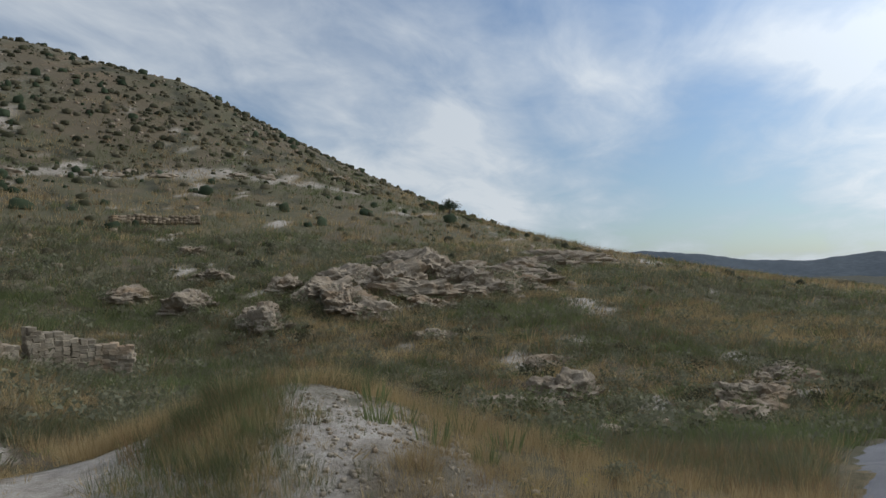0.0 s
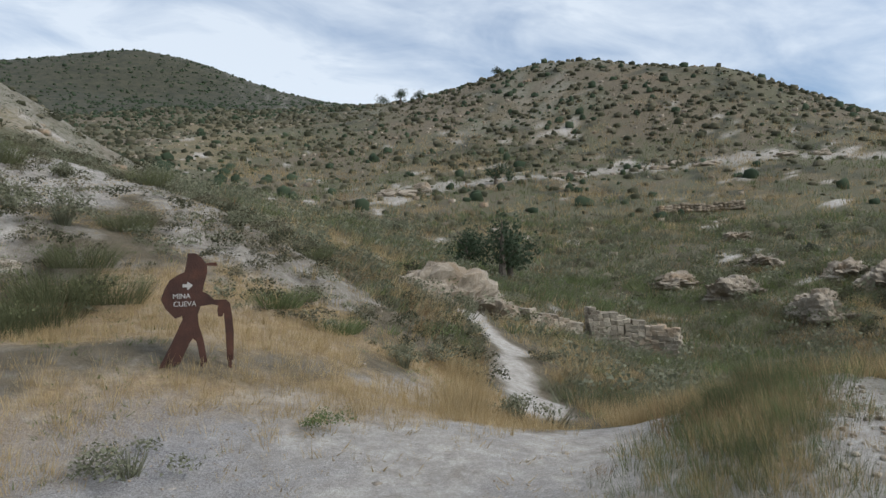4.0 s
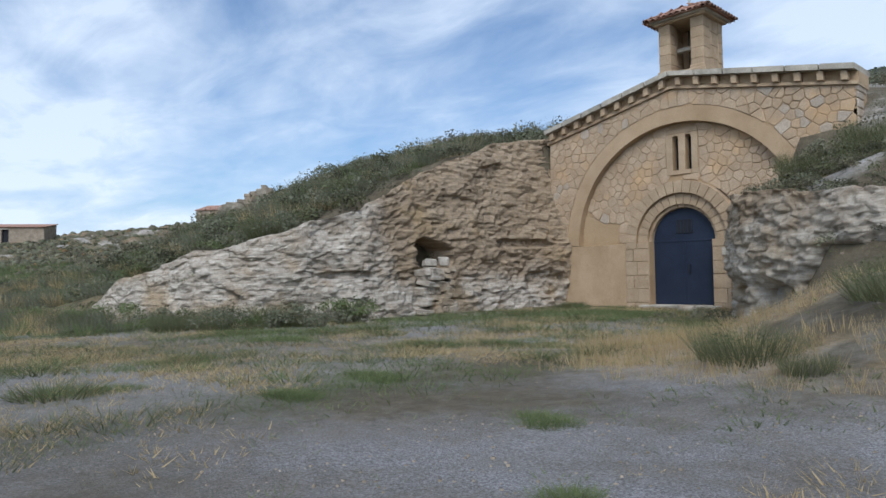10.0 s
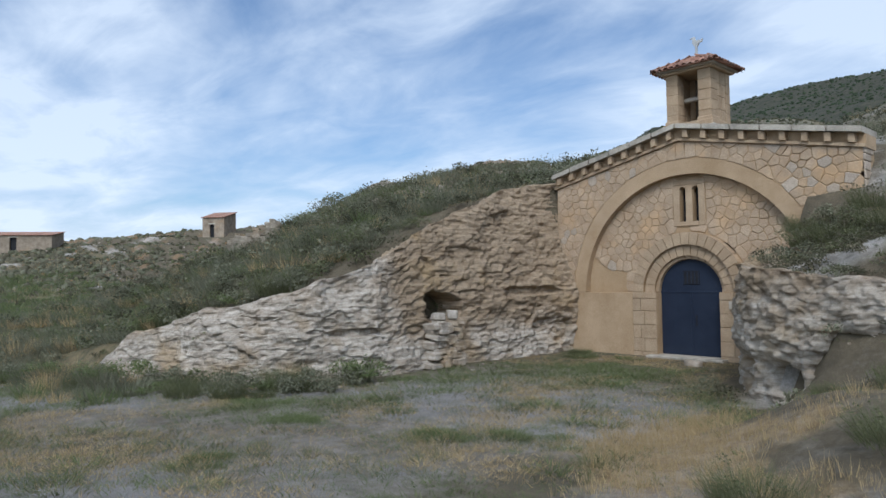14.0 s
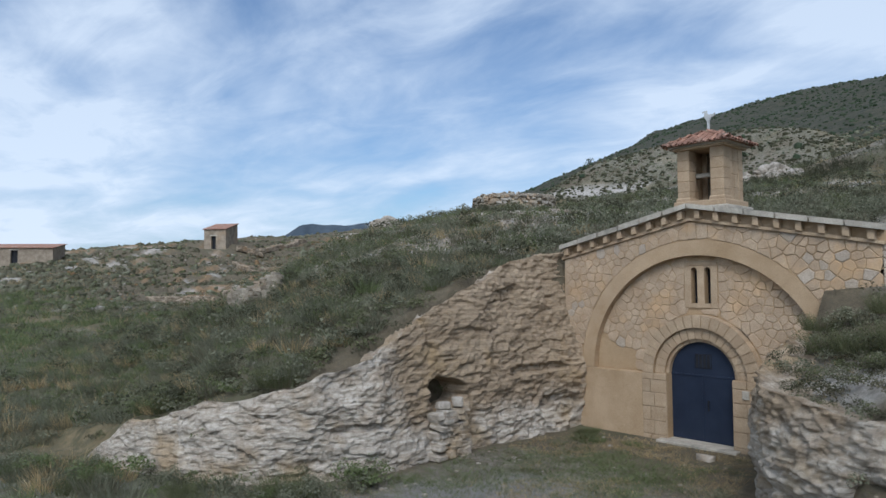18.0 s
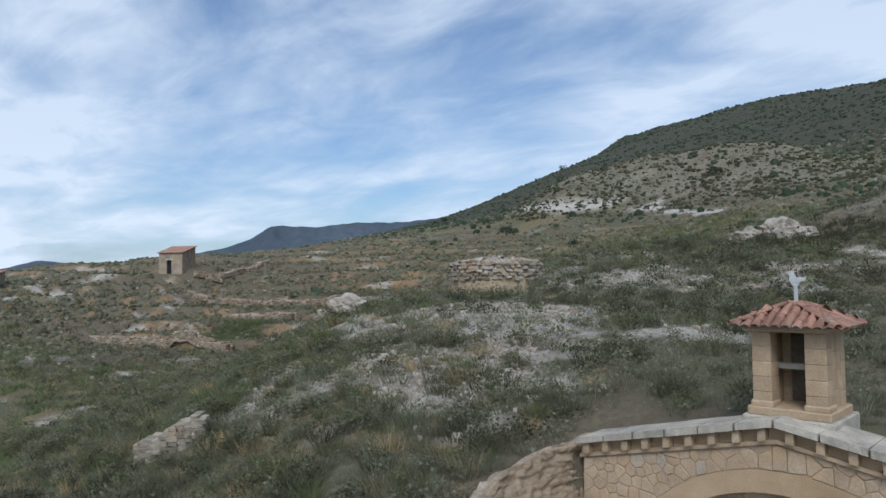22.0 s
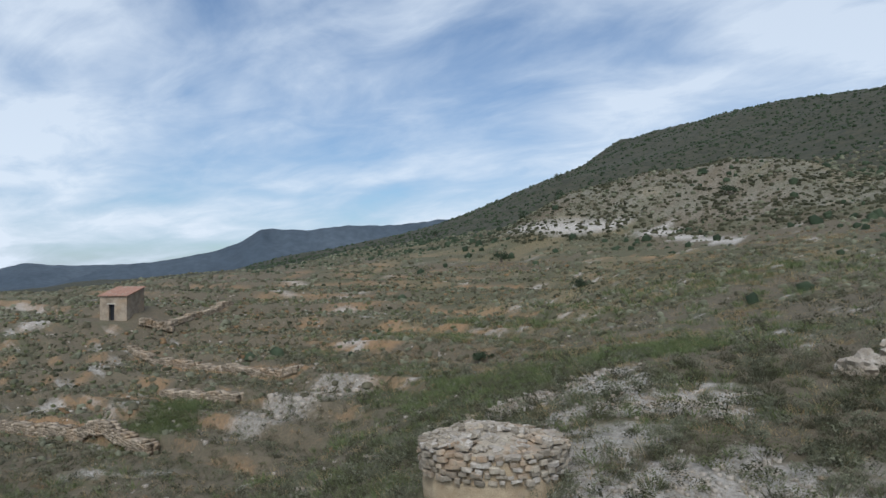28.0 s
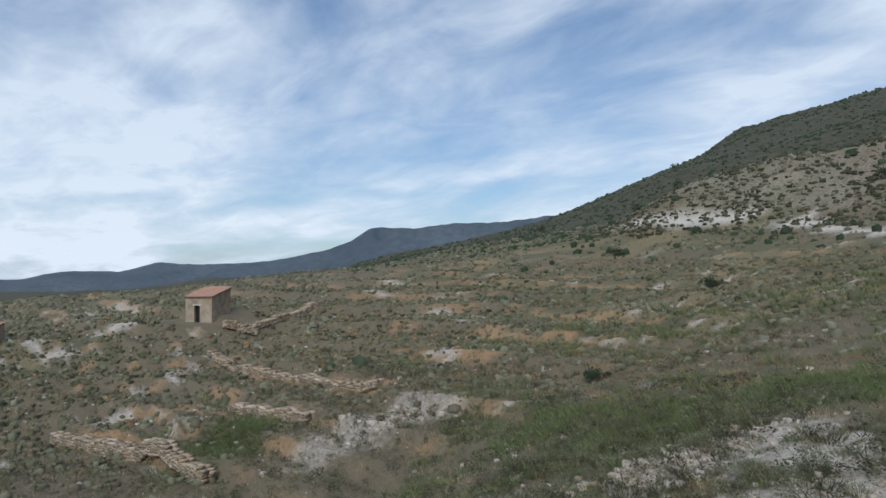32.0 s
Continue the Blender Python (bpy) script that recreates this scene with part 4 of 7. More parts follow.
# ---- bell tower over the gable ----
tower = tagged(empty("bell_tower"), "square ashlar bell tower with a red tiled roof", "bell tower")
TX0, TX1, TY0, TY1, TZ0, TZ1 = -0.66, 0.83, 0.50, 1.88, 7.36, 9.0
part("plinth", box_bm((TX0 - 0.18, TY0 - 0.20, 6.6), (TX1 + 0.18, TY1 + 0.3, 7.20), 0.03), M_CAP, tower)
part("plinth", box_bm((TX0 - 0.09, TY0 - 0.11, 7.19), (TX1 + 0.09, TY1 + 0.15, 7.38), 0.025), M_ASHLAR, tower)


def block_wall(name, x0, x1, y0, y1, z0, z1, rows, label="", inner=None):
    core = part(name, box_bm((x0 + 0.02, y0 + 0.02, z0), (x1 - 0.02, y1 - 0.02, z1)), inner or M_MORTAR, tower, label)
    h = (z1 - z0) / rows
    for r in range(rows):
        long_x = (x1 - x0) >= (y1 - y0)
        length = (x1 - x0) if long_x else (y1 - y0)
        cuts = [0.0, 1.0] if length < 0.6 else [0.0, random.uniform(0.35, 0.65), 1.0]
        for a, b in zip(cuts, cuts[1:]):
            lo = (x0 + (x1 - x0) * a + 0.004, y0, z0 + r * h + 0.004) if long_x else (x0, y0 + (y1 - y0) * a + 0.004, z0 + r * h + 0.004)
            hi = (x0 + (x1 - x0) * b - 0.004, y1, z0 + (r + 1) * h - 0.004) if long_x else (x1, y0 + (y1 - y0) * b - 0.004, z0 + (r + 1) * h - 0.004)
            part("block", box_bm(lo, hi, 0.012), M_ASHLAR, core)
    return core


block_wall("pier", TX0, TX0 + 0.40, TY0, TY0 + 0.45, TZ0, TZ1, 5)
block_wall("pier", TX1 - 0.42, TX1, TY0, TY0 + 0.45, TZ0, TZ1, 5)
block_wall("side_wall", TX1 - 0.30, TX1 - 0.02, TY0 + 0.45, TY1 - 0.3, TZ0, TZ1, 4)
block_wall("side_wall", TX0 + 0.02, TX0 + 0.30, TY0 + 0.45, TY1 - 0.3, TZ0, TZ1, 4)
block_wall("pier", TX1 - 0.47, TX1, TY1 - 0.3, TY1, TZ0, TZ1, 5)
block_wall("pier", TX0, TX0 + 0.47, TY1 - 0.3, TY1, TZ0, TZ1, 5)
# much darker brown than the ashlar around the bell opening
part("back_wall", box_bm((TX0 + 0.4, TY1 - 0.26, TZ0), (TX1 - 0.4, TY1 - 0.06, TZ1), 0.01), M_SHADE, tower, "brown inner back wall")
for x in (TX0 + 0.40, TX1 - 0.42):
    part("pier_base", box_bm((x - 0.44 if x < 0.1 else x - 0.035, TY0 - 0.05, TZ0), (x + 0.035 if x < 0.1 else x + 0.46, TY0 + 0.5, TZ0 + 0.14), 0.03), M_ASHLAR, tower)
part("bell_beam", box_bm((TX0 + 0.2, 1.0, 8.16), (TX1 - 0.2, 1.16, 8.29), 0.01), M_CAP, tower, "pale stone cross beam in the bell opening")
EX0, EX1, EY0, EY1, EZ = -0.96, 1.11, 0.22, 2.18, 9.13
part("eave", box_bm((TX0 - 0.10, TY0 - 0.10, TZ1), (TX1 + 0.10, TY1 + 0.10, TZ1 + 0.07), 0.01), M_ASHLAR, tower)
part("eave", box_bm((EX0 + 0.09, EY0 + 0.09, TZ1 + 0.07), (EX1 - 0.09, EY1 - 0.09, TZ1 + 0.14), 0.012), M_CAP, tower)
AX, AY, AZ = (EX0 + EX1) / 2, (EY0 + EY1) / 2, EZ + 0.47
bm = bmesh.new()
corner = [bm.verts.new(p) for p in ((EX0, EY0, EZ), (EX1, EY0, EZ), (EX1, EY1, EZ), (EX0, EY1, EZ))]
apex = bm.verts.new((AX, AY, AZ))
bm.faces.new(corner[::-1])
for k in range(4):
    bm.faces.new((corner[k], corner[(k + 1) % 4], apex))
roof = part("roof", bm, M_TILE, tower, "hipped roof of red clay barrel tiles")


def tile_mesh(length=0.36, r0=0.088, r1=0.068, thick=0.014):
    bm, seg = bmesh.new(), 6
    rings = []
    for y, r in ((0, r0), (length, r1)):
        for rr in (r, r - thick):
            rings.append([bm.verts.new((rr * math.cos(math.pi * k / seg), y, rr * math.sin(math.pi * k / seg) * 0.85)) for k in range(seg + 1)])
    for k in range(seg):
        bm.faces.new((rings[0][k], rings[0][k + 1], rings[2][k + 1], rings[2][k]))
        bm.faces.new((rings[1][k + 1], rings[1][k], rings[3][k], rings[3][k + 1]))
        bm.faces.new((rings[0][k + 1], rings[0][k], rings[1][k], rings[1][k + 1]))
    bmesh.ops.recalc_face_normals(bm, faces=bm.faces)
    me = bpy.data.meshes.new("tile")
    bm.to_mesh(me)
    bm.free()
    me.materials.append(M_TILE)
    return me


TILE = tile_mesh()
top = Vector((AX, AY, AZ))
EAVES = [Vector(p) for p in ((EX0, EY0, EZ), (EX1, EY0, EZ), (EX1, EY1, EZ), (EX0, EY1, EZ))]
for k in range(4):
    a, b = EAVES[k], EAVES[(k + 1) % 4]
    along, mid = (b - a).normalized(), (a + b) / 2
    up = (top - mid).normalized()
    normal = along.cross(up)
    slope, width = (top - mid).length, (b - a).length
    columns = 10
    for c in range(columns):
        u = (c + 0.5) / columns * 2 - 1
        reach = slope * (1 - abs(u))
        v = -0.10
        while v < reach - 0.06:
            at = mid + along * u * width / 2 + up * v + normal * (0.012 + 0.02 * random.random())
            m = Matrix((along, up, normal)).transposed().to_4x4()
            m.translation = at
            t = new("tile", TILE)
            t.matrix_world = m @ pose(0, 0, 0, random.uniform(1, 5), 0, random.uniform(-2.5, 2.5))
            t.parent = roof
            v += 0.27
    length = (top - a).length
    hip = (top - a).normalized()
    side = hip.cross(Vector((0, 0, 1))).normalized()
    for s in range(int(length / 0.27)):
        m = Matrix((side, hip, side.cross(hip))).transposed().to_4x4()
        m.translation = a + hip * (s * 0.27 - 0.04) + side.cross(hip) * 0.05
        t = new("hip_tile", TILE)
        t.matrix_world = m
        t.parent = roof
vane_post = part("vane_post", box_bm((AX - 0.035, AY - 0.035, AZ - 0.05), (AX + 0.035, AY + 0.035, AZ + 0.42), 0.01), M_VANE, tower, "pale stone finial post")
part("vane_foot", box_bm((AX - 0.10, AY - 0.10, AZ - 0.06), (AX + 0.10, AY + 0.10, AZ + 0.06), 0.03), M_ASHLAR, tower)
cock = [(-0.06, 0.0), (0.06, 0.0), (0.10, 0.10), (0.20, 0.12), (0.24, 0.24), (0.17, 0.20), (0.10, 0.22), (0.02, 0.20), (-0.03, 0.28), (-0.04, 0.36), (-0.14, 0.36), (-0.22, 0.31), (-0.13, 0.28), (-0.14, 0.14)]
part("weathercock", prism_bm([(AX + x * 0.95, AZ + 0.38 + z * 0.9) for x, z in cock], AY + 0.022, AY - 0.022, 0.004), M_VANE, tower, "flat grey cockerel weathervane")

# ---- rock faces beside the chapel ----
def cliff_material():
    m, nodes, links, b = shader("layered gypsum cliff", 0.95)
    p = place(nodes)
    a = nodes.new("ShaderNodeAttribute")
    a.attribute_name = "earth"
    squash = nodes.new("ShaderNodeMapping")
    squash.inputs["Scale"].default_value = (0.6, 0.6, 7.0)
    links.new(p, squash.inputs[0])
    beds = noise_out(nodes, links, 1.6, 6.0, 0.65, 0.38, 0.64, squash.outputs[0])
    grain = noise_out(nodes, links, 7, 10.0, 0.8, 0.47, 0.66, coord=p)
    pale = mix(nodes, links, beds, (0.37, 0.31, 0.24), (0.60, 0.53, 0.435))
    earth = mix(nodes, links, beds, (0.25, 0.178, 0.108), (0.42, 0.315, 0.205))
    edge = nodes.new("ShaderNodeMath")
    links.new(a.outputs["Fac"], edge.inputs[0])
    links.new(mix_value(nodes, links, noise_out(nodes, links, 1.3, 6.0, 0.7, coord=p), 0.55), edge.inputs[1])
    r = nodes.new("ShaderNodeMapRange")
    r.inputs["From Min"].default_value, r.inputs["From Max"].default_value = 0.4, 1.0
    links.new(edge.outputs[0], r.inputs["Value"])
    col = mix(nodes, links, r.outputs[0], pale, earth)
    ochre = noise_out(nodes, links, 0.55, 4.0, 0.6, 0.54, 0.66, p)
    col = mix(nodes, links, mix_value(nodes, links, ochre, 0.65), col, (0.37, 0.25, 0.12))
    blotch = noise_out(nodes, links, 2.6, 8.0, 0.75, 0.40, 0.62, p)
    col = mix(nodes, links, mix_value(nodes, links, blotch, 0.28), col, (0.22, 0.175, 0.125))
    links.new(mix(nodes, links, mix_value(nodes, links, grain, 0.55), col, (0.13, 0.10, 0.072)), b.inputs["Base Color"])
    bump(nodes, links, b, noise_out(nodes, links, 11.0, 10.0, 0.78, 0.2, 0.8, p), 0.8, 0.06)
    return m


M_CLIFF = cliff_material()


def resample(line, step):
    pts = np.array(line, float)
    seg = np.hypot(*(pts[1:] - pts[:-1]).T)
    s = np.concatenate([[0], np.cumsum(seg)])
    u = np.linspace(0, s[-1], int(s[-1] / step) + 1)
    x, y = np.interp(u, s, pts[:, 0]), np.interp(u, s, pts[:, 1])
    k = np.ones(9) / 9
    pad = lambda v: np.concatenate([np.full(4, v[0]), v, np.full(4, v[-1])])
    x, y = np.convolve(pad(x), k, "valid"), np.convolve(pad(y), k, "valid")
    return u, x, y


def worley(x, y):
    """Irregular cells: a value per cell, and how near the joint between two cells lies."""
    i, j = np.floor(x).astype(int), np.floor(y).astype(int)
    first, second, value = np.full(np.shape(x), 9.0), np.full(np.shape(x), 9.0), np.zeros(np.shape(x))
    for a in (-1, 0, 1):
        for b in (-1, 0, 1):
            u, v = i + a, j + b
            d = np.hypot(u + _lattice[u & 255, v & 255] - x, v + _lattice[(u + 77) & 255, (v + 31) & 255] - y)
            nearer = d < first
            second = np.where(nearer, first, np.minimum(second, d))
            value = np.where(nearer, _lattice[(u + 13) & 255, (v + 140) & 255], value)
            first = np.where(nearer, d, first)
    return value, second - first


def rock_face(name, label, line, hollows, lean, overhang, top_lift=0.0, rows=120, earth_from=1.15, side=1, reach=2.3, back_slope=0.0, taper=4.0, proudness=0.0, sink=0.0, crest=None, bedding=1.0, swell=0.85, earth_to=99.0):
    """A bedded rock face along a line on the ground; the open side lies to the right of the line when side is 1."""
    u, x, y = resample(line, 0.05)
    tx, ty = np.gradient(x), np.gradient(y)
    n = np.hypot(tx, ty)
    nx, ny = side * ty / n, -side * tx / n
    zb = np.minimum(surface(x + 0.6 * nx, y + 0.6 * ny), surface(x, y)) - 0.25 - sink
    zt = np.maximum(surface(x - reach * nx, y - reach * ny) + top_lift, zb + 0.35)
    if crest:
        zt = np.maximum(np.interp(u, [c[0] for c in crest], [c[1] for c in crest]) + 0.5 * (fbm(u / 1.3, u * 0 + 4, 4) - 0.5), zb + 0.3)
    s = np.linspace(0, 1, rows)[None, :]
    U, Z = u[:, None] + 0 * s, zb[:, None] + (zt - zb)[:, None] * s
    h = (zt - zb)[:, None]
    bed = Z / 0.22 + 0.9 * fbm(U / 2.5, Z / 6, 3)
    layer = np.floor(bed)
    proud = vnoise(U * 0.55 + layer * 3.7, layer * 7.3) - 0.5
    block = vnoise(np.floor(U / 0.7 + 0.5 * proud) * 3.1, layer * 5.1) - 0.5
    ledge = np.floor(3 * vnoise(layer * 7.3, U * 0.35 + layer * 3.7)) / 3 - 0.33
    wu, wz = U + 0.5 * (fbm(U / 0.9, Z / 0.9 + 7, 3) - 0.5), Z + 0.35 * (fbm(U / 0.9 + 30, Z / 0.9, 3) - 0.5)
    c1, j1 = worley(wu / 1.1, wz / 0.55)
    c2, j2 = worley(wu / 0.42 + 9, wz / 0.20 + 4)
    c3, j3 = worley(wu / 0.17 + 3, wz / 0.10 + 8)
    facets = 0.12 * (c1 - 0.5) + 0.075 * (c2 - 0.5) + 0.06 * (c3 - 0.5) + 0.10 * (fbm(U / 0.13 + 3, Z / 0.11, 2) - 0.5) - 0.02 * (1 - smooth(j1, 0.0, 0.08))
    d = bedding * (0.17 * ledge + 0.10 * proud + 0.13 * block) + swell * (fbm(U / 2.6, Z / 2.1, 3) - 0.5) + 0.10 * (fbm(U / 0.5, Z / 0.35, 5) - 0.5) + 0.10 * (fbm(U / 0.45 + 8, Z / 1.8, 4) - 0.5) + facets + proudness
    d = d * np.minimum(1, h / 2.0) - lean * s ** 1.6 * h / 5 + overhang * (smooth(Z - zb[:, None] - sink, 1.0, 1.35) - 1) - back_slope * np.maximum(0, Z - zb[:, None] - sink - 1.15)
    for hu, hz, ru, rz, deep in hollows:
        r = (np.abs((U - hu) / ru) ** 2.6 + np.abs((Z - hz) / rz) ** 2.6) ** 0.385 + 0.25 * (vnoise(U * 4, Z * 4) - 0.5)
        d = d - deep * (1 - smooth(r, 0.80, 1.0))
    fade = smooth(u[-1] - u, 0.0, taper)[:, None]
    d = d * fade - 0.6 * (1 - fade)
    X, Y = x[:, None] + nx[:, None] * d, y[:, None] + ny[:, None] * d
    back = np.linspace(0.06, 1, 14)[None, :]
    off = d[:, -1:] + (-reach - 0.5 - d[:, -1:]) * back
    BX, BY = x[:, None] + nx[:, None] * off, y[:, None] + ny[:, None] * off
    gz = surface(BX, BY)
    BZ = zt[:, None] * (1 - smooth(back, 0.0, 0.75)) + (gz - 0.12) * smooth(back, 0.0, 0.75) + 0.25 * (fbm(BX / 0.8, BY / 0.8, 4) - 0.5) * (1 - back)
    Z, BZ = np.minimum(Z, Z * fade + (1 - fade) * (surface(X, Y) - 0.5)), np.minimum(BZ, BZ * fade + (1 - fade) * (gz - 0.5))
    V = np.concatenate([np.stack([X, Y, Z], -1), np.stack([BX, BY, BZ], -1)], 1)
    me = quick_mesh(name, V.reshape(-1, 3), grid_faces(V.shape[0], V.shape[1])[:, ::side])
    earth = np.concatenate([smooth(Z - zb[:, None], earth_from - 0.9, earth_from + 1.3) * (1 - 0.8 * smooth(U + 0 * Z + 2.5 * (fbm(U / 2, Z / 2, 3) - 0.5), earth_to, earth_to + 2.5)), np.full(BZ.shape, 0.55)], 1)
    me.attributes.new("earth", "FLOAT", "POINT").data.foreach_set("value", np.ascontiguousarray(earth, np.float32).ravel())
    return tagged(part(name, me, M_CLIFF), label, "rock face"), (x, y, nx, ny, u)


LEFT_FACE = [(-3.75, 0.5), (-4.1, -0.8), (-4.4, -2.6), (-4.6, -4.9), (-4.5, -6.6), (-4.4, -8.2), (-5.0, -10.0), (-6.3, -11.3), (-8.2, -12.3), (-11, -13.2), (-14.5, -14.0)]
LEFT_CREST = [(0, 6.0), (3.2, 5.4), (5.5, 4.55), (7.2, 3.75), (8.8, 3.05), (10.7, 2.5), (12.5, 2.2), (14.7, 1.7), (17.6, 0.9), (21.2, 0.25)]
cliff, run = rock_face("rock_cliff", "pale gypsum cliff, brown earth above, with a small cave", LEFT_FACE, [(6.35, 1.70, 0.74, 0.46, 4.5), (2.6, 2.1, 1.3, 0.16, 0.22), (1.6, 0.75, 0.9, 0.5, 0.18), (9.5, 1.1, 0.9, 0.12, 0.15)], 0.95, 0.0, -0.05, rows=190, side=-1, crest=LEFT_CREST, bedding=0.16, swell=0.9, earth_to=7.0, reach=1.9)
RIGHT_FACE = [(2.3, 0.4), (2.5, -1.2), (2.85, -2.9), (3.35, -4.3), (4.1, -5.5), (5.2, -6.3), (6.5, -6.7), (7.8, -6.9), (9.2, -6.9), (10.6, -6.6)]
RIGHT_CREST = [(0, 3.3), (2, 3.05), (4, 2.8), (6, 2.65), (7.5, 2.6), (9, 2.5), (11.5, 2.3), (13, 2.2)]
ledge_rock, ledge_run = rock_face("rock_ledge", "low overhanging pale rock beside the chapel door", RIGHT_FACE, [(7.3, 0.45, 0.55, 0.34, 0.55), (8.8, 0.75, 0.9, 0.16, 0.3), (5.6, 0.6, 0.5, 0.14, 0.2)], 0.6, 0.20, 0.0, 120, 2.6, reach=2.6, taper=1.6, proudness=0.05, sink=0.35, crest=RIGHT_CREST, bedding=0.3, swell=0.5)


# ---- single stones, boulders and dry stone work ----
def stone_meshes(count, material, seed):
    rng, out = random.Random(seed), []
    for _ in range(count):
        bm = bmesh.new()
        bmesh.ops.create_cube(bm, size=1)
        for v in bm.verts:
            v.co = Vector([c * rng.uniform(0.78, 1.12) for c in v.co])
        bmesh.ops.bevel(bm, geom=list(bm.edges), offset=0.10, segments=1, affect="EDGES")
        me = bpy.data.meshes.new("stone")
        bm.to_mesh(me)
        bm.free()
        me.materials.append(material)
        out.append(me)
    return out


STONES = stone_meshes(8, M_DRYSTONE, 3)
STONES_PALE = stone_meshes(6, M_ROCK, 4)
STONES_CLIFF = stone_meshes(6, M_CLIFF, 6)


def stone(parent, at, size, turn, tilt=6, kinds=None, name="stone"):
    ob = new(name, random.choice(kinds or STONES))
    ob.matrix_world = pose(*at, random.uniform(-tilt, tilt), random.uniform(-tilt, tilt), turn) @ Matrix.Diagonal((*size, 1))
    ob.parent = parent
    return ob


def stone_template(rng):
    corners = np.array([(x, y, z) for x in (-0.5, 0.5) for y in (-0.5, 0.5) for z in (-0.5, 0.5)]) * rng.uniform(0.75, 1.1, (8, 3))
    faces = np.array([(0, 1, 3, 2), (4, 6, 7, 5), (0, 4, 5, 1), (2, 3, 7, 6), (0, 2, 6, 4), (1, 5, 7, 3)])
    return corners, faces


def heap(name, places, sizes, turns, material, seed=1):
    """Many rough stones as one mesh."""
    rng = np.random.RandomState(seed)
    vs, fs = [], []
    for k, (p, s, a) in enumerate(zip(places, sizes, turns)):
        v, f = stone_template(rng)
        v = v * s
        c, q = math.cos(a), math.sin(a)
        v = np.stack([v[:, 0] * c - v[:, 1] * q, v[:, 0] * q + v[:, 1] * c, v[:, 2]], 1) + p
        vs.append(v), fs.append(f + 8 * k)
    return quick_mesh(name, np.concatenate(vs), np.concatenate(fs))


def drystone_wall(label, line, height, thick=0.5, size=0.32, single=False, ragged=0.25, core=M_DRYSTONE):
    """A dry stone wall along a line on the ground: a core with stones proud of both faces and on top."""
    u, x, y = resample(line, size)
    thing = tagged(empty("dry_stone_wall", (float(x[0]), float(y[0]), float(surface(x[0], y[0])))), label, "stone wall")
    thing.matrix_world = Matrix.Identity(4)
    places, sizes, turns = [], [], []
    top = height * (1 - ragged * np.array([fbm(np.array(v / 2.2), np.array(3.1), 3) for v in u]) * 1.6)
    tx, ty = np.gradient(x), np.gradient(y)
    for k in range(len(u)):
        n = math.hypot(tx[k], ty[k])
        nx, ny, a = ty[k] / n, -tx[k] / n, math.atan2(ty[k], tx[k])
        g = float(surface(x[k], y[k])) - 0.15
        z = g
        while z < g + top[k]:
            h = size * random.uniform(0.45, 0.8)
            for off in (-thick / 2, thick / 2):
                places.append((x[k] + nx * off + random.uniform(-0.05, 0.05), y[k] + ny * off, z + h / 2))
                sizes.append((size * random.uniform(0.9, 1.5), thick * 0.9, h * 1.1))
                turns.append(a + random.uniform(-0.12, 0.12))
            z += h
    if single:
        for p, s, a in zip(places[:300], sizes, turns):
            stone(thing, p, s, math.degrees(a))
        if len(places) > 300:
            tagged(part("stones", heap("stones", places[300:], sizes[300:], turns[300:], core, 5), core, thing), kind="stuff")
    else:
        tagged(part("stones", heap("stones", places, sizes, turns, core, len(places)), core, thing), kind="stuff")
    return thing


def boulder(name, label, at, size, turn=0, seed=0, detail=4, beds=0.0, category="boulder", material=None, hollows=()):
    bm = bmesh.new()
    bmesh.ops.create_icosphere(bm, subdivisions=detail, radius=1)
    rng = random.Random(seed)
    shift = Vector((rng.uniform(0, 50), rng.uniform(0, 50), rng.uniform(0, 50)))
    for v in bm.verts:
        p = v.co.copy()
        r = 1 + 0.33 * noise.fractal(p * 1.3 + shift, 0.8, 2.1, 5)
        if beds:
            r += 0.30 * noise.noise(p * 0.9 - shift) + 0.10 * noise.fractal(p * 4.0 + shift, 0.6, 2.1, 4)
        if beds:
            step = math.floor(p.z * beds + 0.7 * noise.noise(p * 1.5 + shift))
            r += 0.22 * noise.noise(Vector((step * 3.3, p.x * 0.8, p.y * 0.8)) + shift)
        r -= 0.12 * abs(noise.noise(p * 3.1 + shift))
        for hx, hy, hz, hr, deep in hollows:
            d = (p - Vector((hx, hy, hz)).normalized()).length / hr
            if d < 1:
                r -= deep * (1 - d * d)
        v.co = Vector((p.x * r * size[0], p.y * r * size[1], max(p.z, -0.6) * r * size[2]))
    ob = part(name, bm, material or M_ROCK)
    ob.matrix_world = pose(*at, 0, 0, turn)
    return tagged(ob, label, category)


def on_ground(x, y, dz=0.0):
    return (x, y, float(surface(x, y)) + dz)


# rubble closing the cave mouth
fill = tagged(empty("rubble_infill"), "rough stones walling up the cave foot", "stone infill")
cx_, cy_, nx_, ny_, cu_ = run
k0 = int(np.argmin(np.abs(cu_ - 6.45)))
for row in range(7):
    for col in range(6):
        k = min(len(cx_) - 1, k0 - 9 + col * 4 + random.randint(-1, 1))
        stone(fill, (cx_[k] + nx_[k] * random.uniform(-0.10, 0.06), cy_[k] + ny_[k] * 0.06, 0.05 + row * 0.19 + random.uniform(-0.04, 0.04)), (random.uniform(0.22, 0.5), 0.5, random.uniform(0.13, 0.26)), math.degrees(math.atan2(ny_[k], nx_[k])) + 90, 9, STONES_CLIFF)
tagged(stone(None, (cx_[k0] + nx_[k0] * 0.05, cy_[k0] + 0.25, 1.46), (0.32, 0.3, 0.30), 40, 25, STONES_PALE, "loose_stone"), "pale loose stone in the cave mouth", "stone")
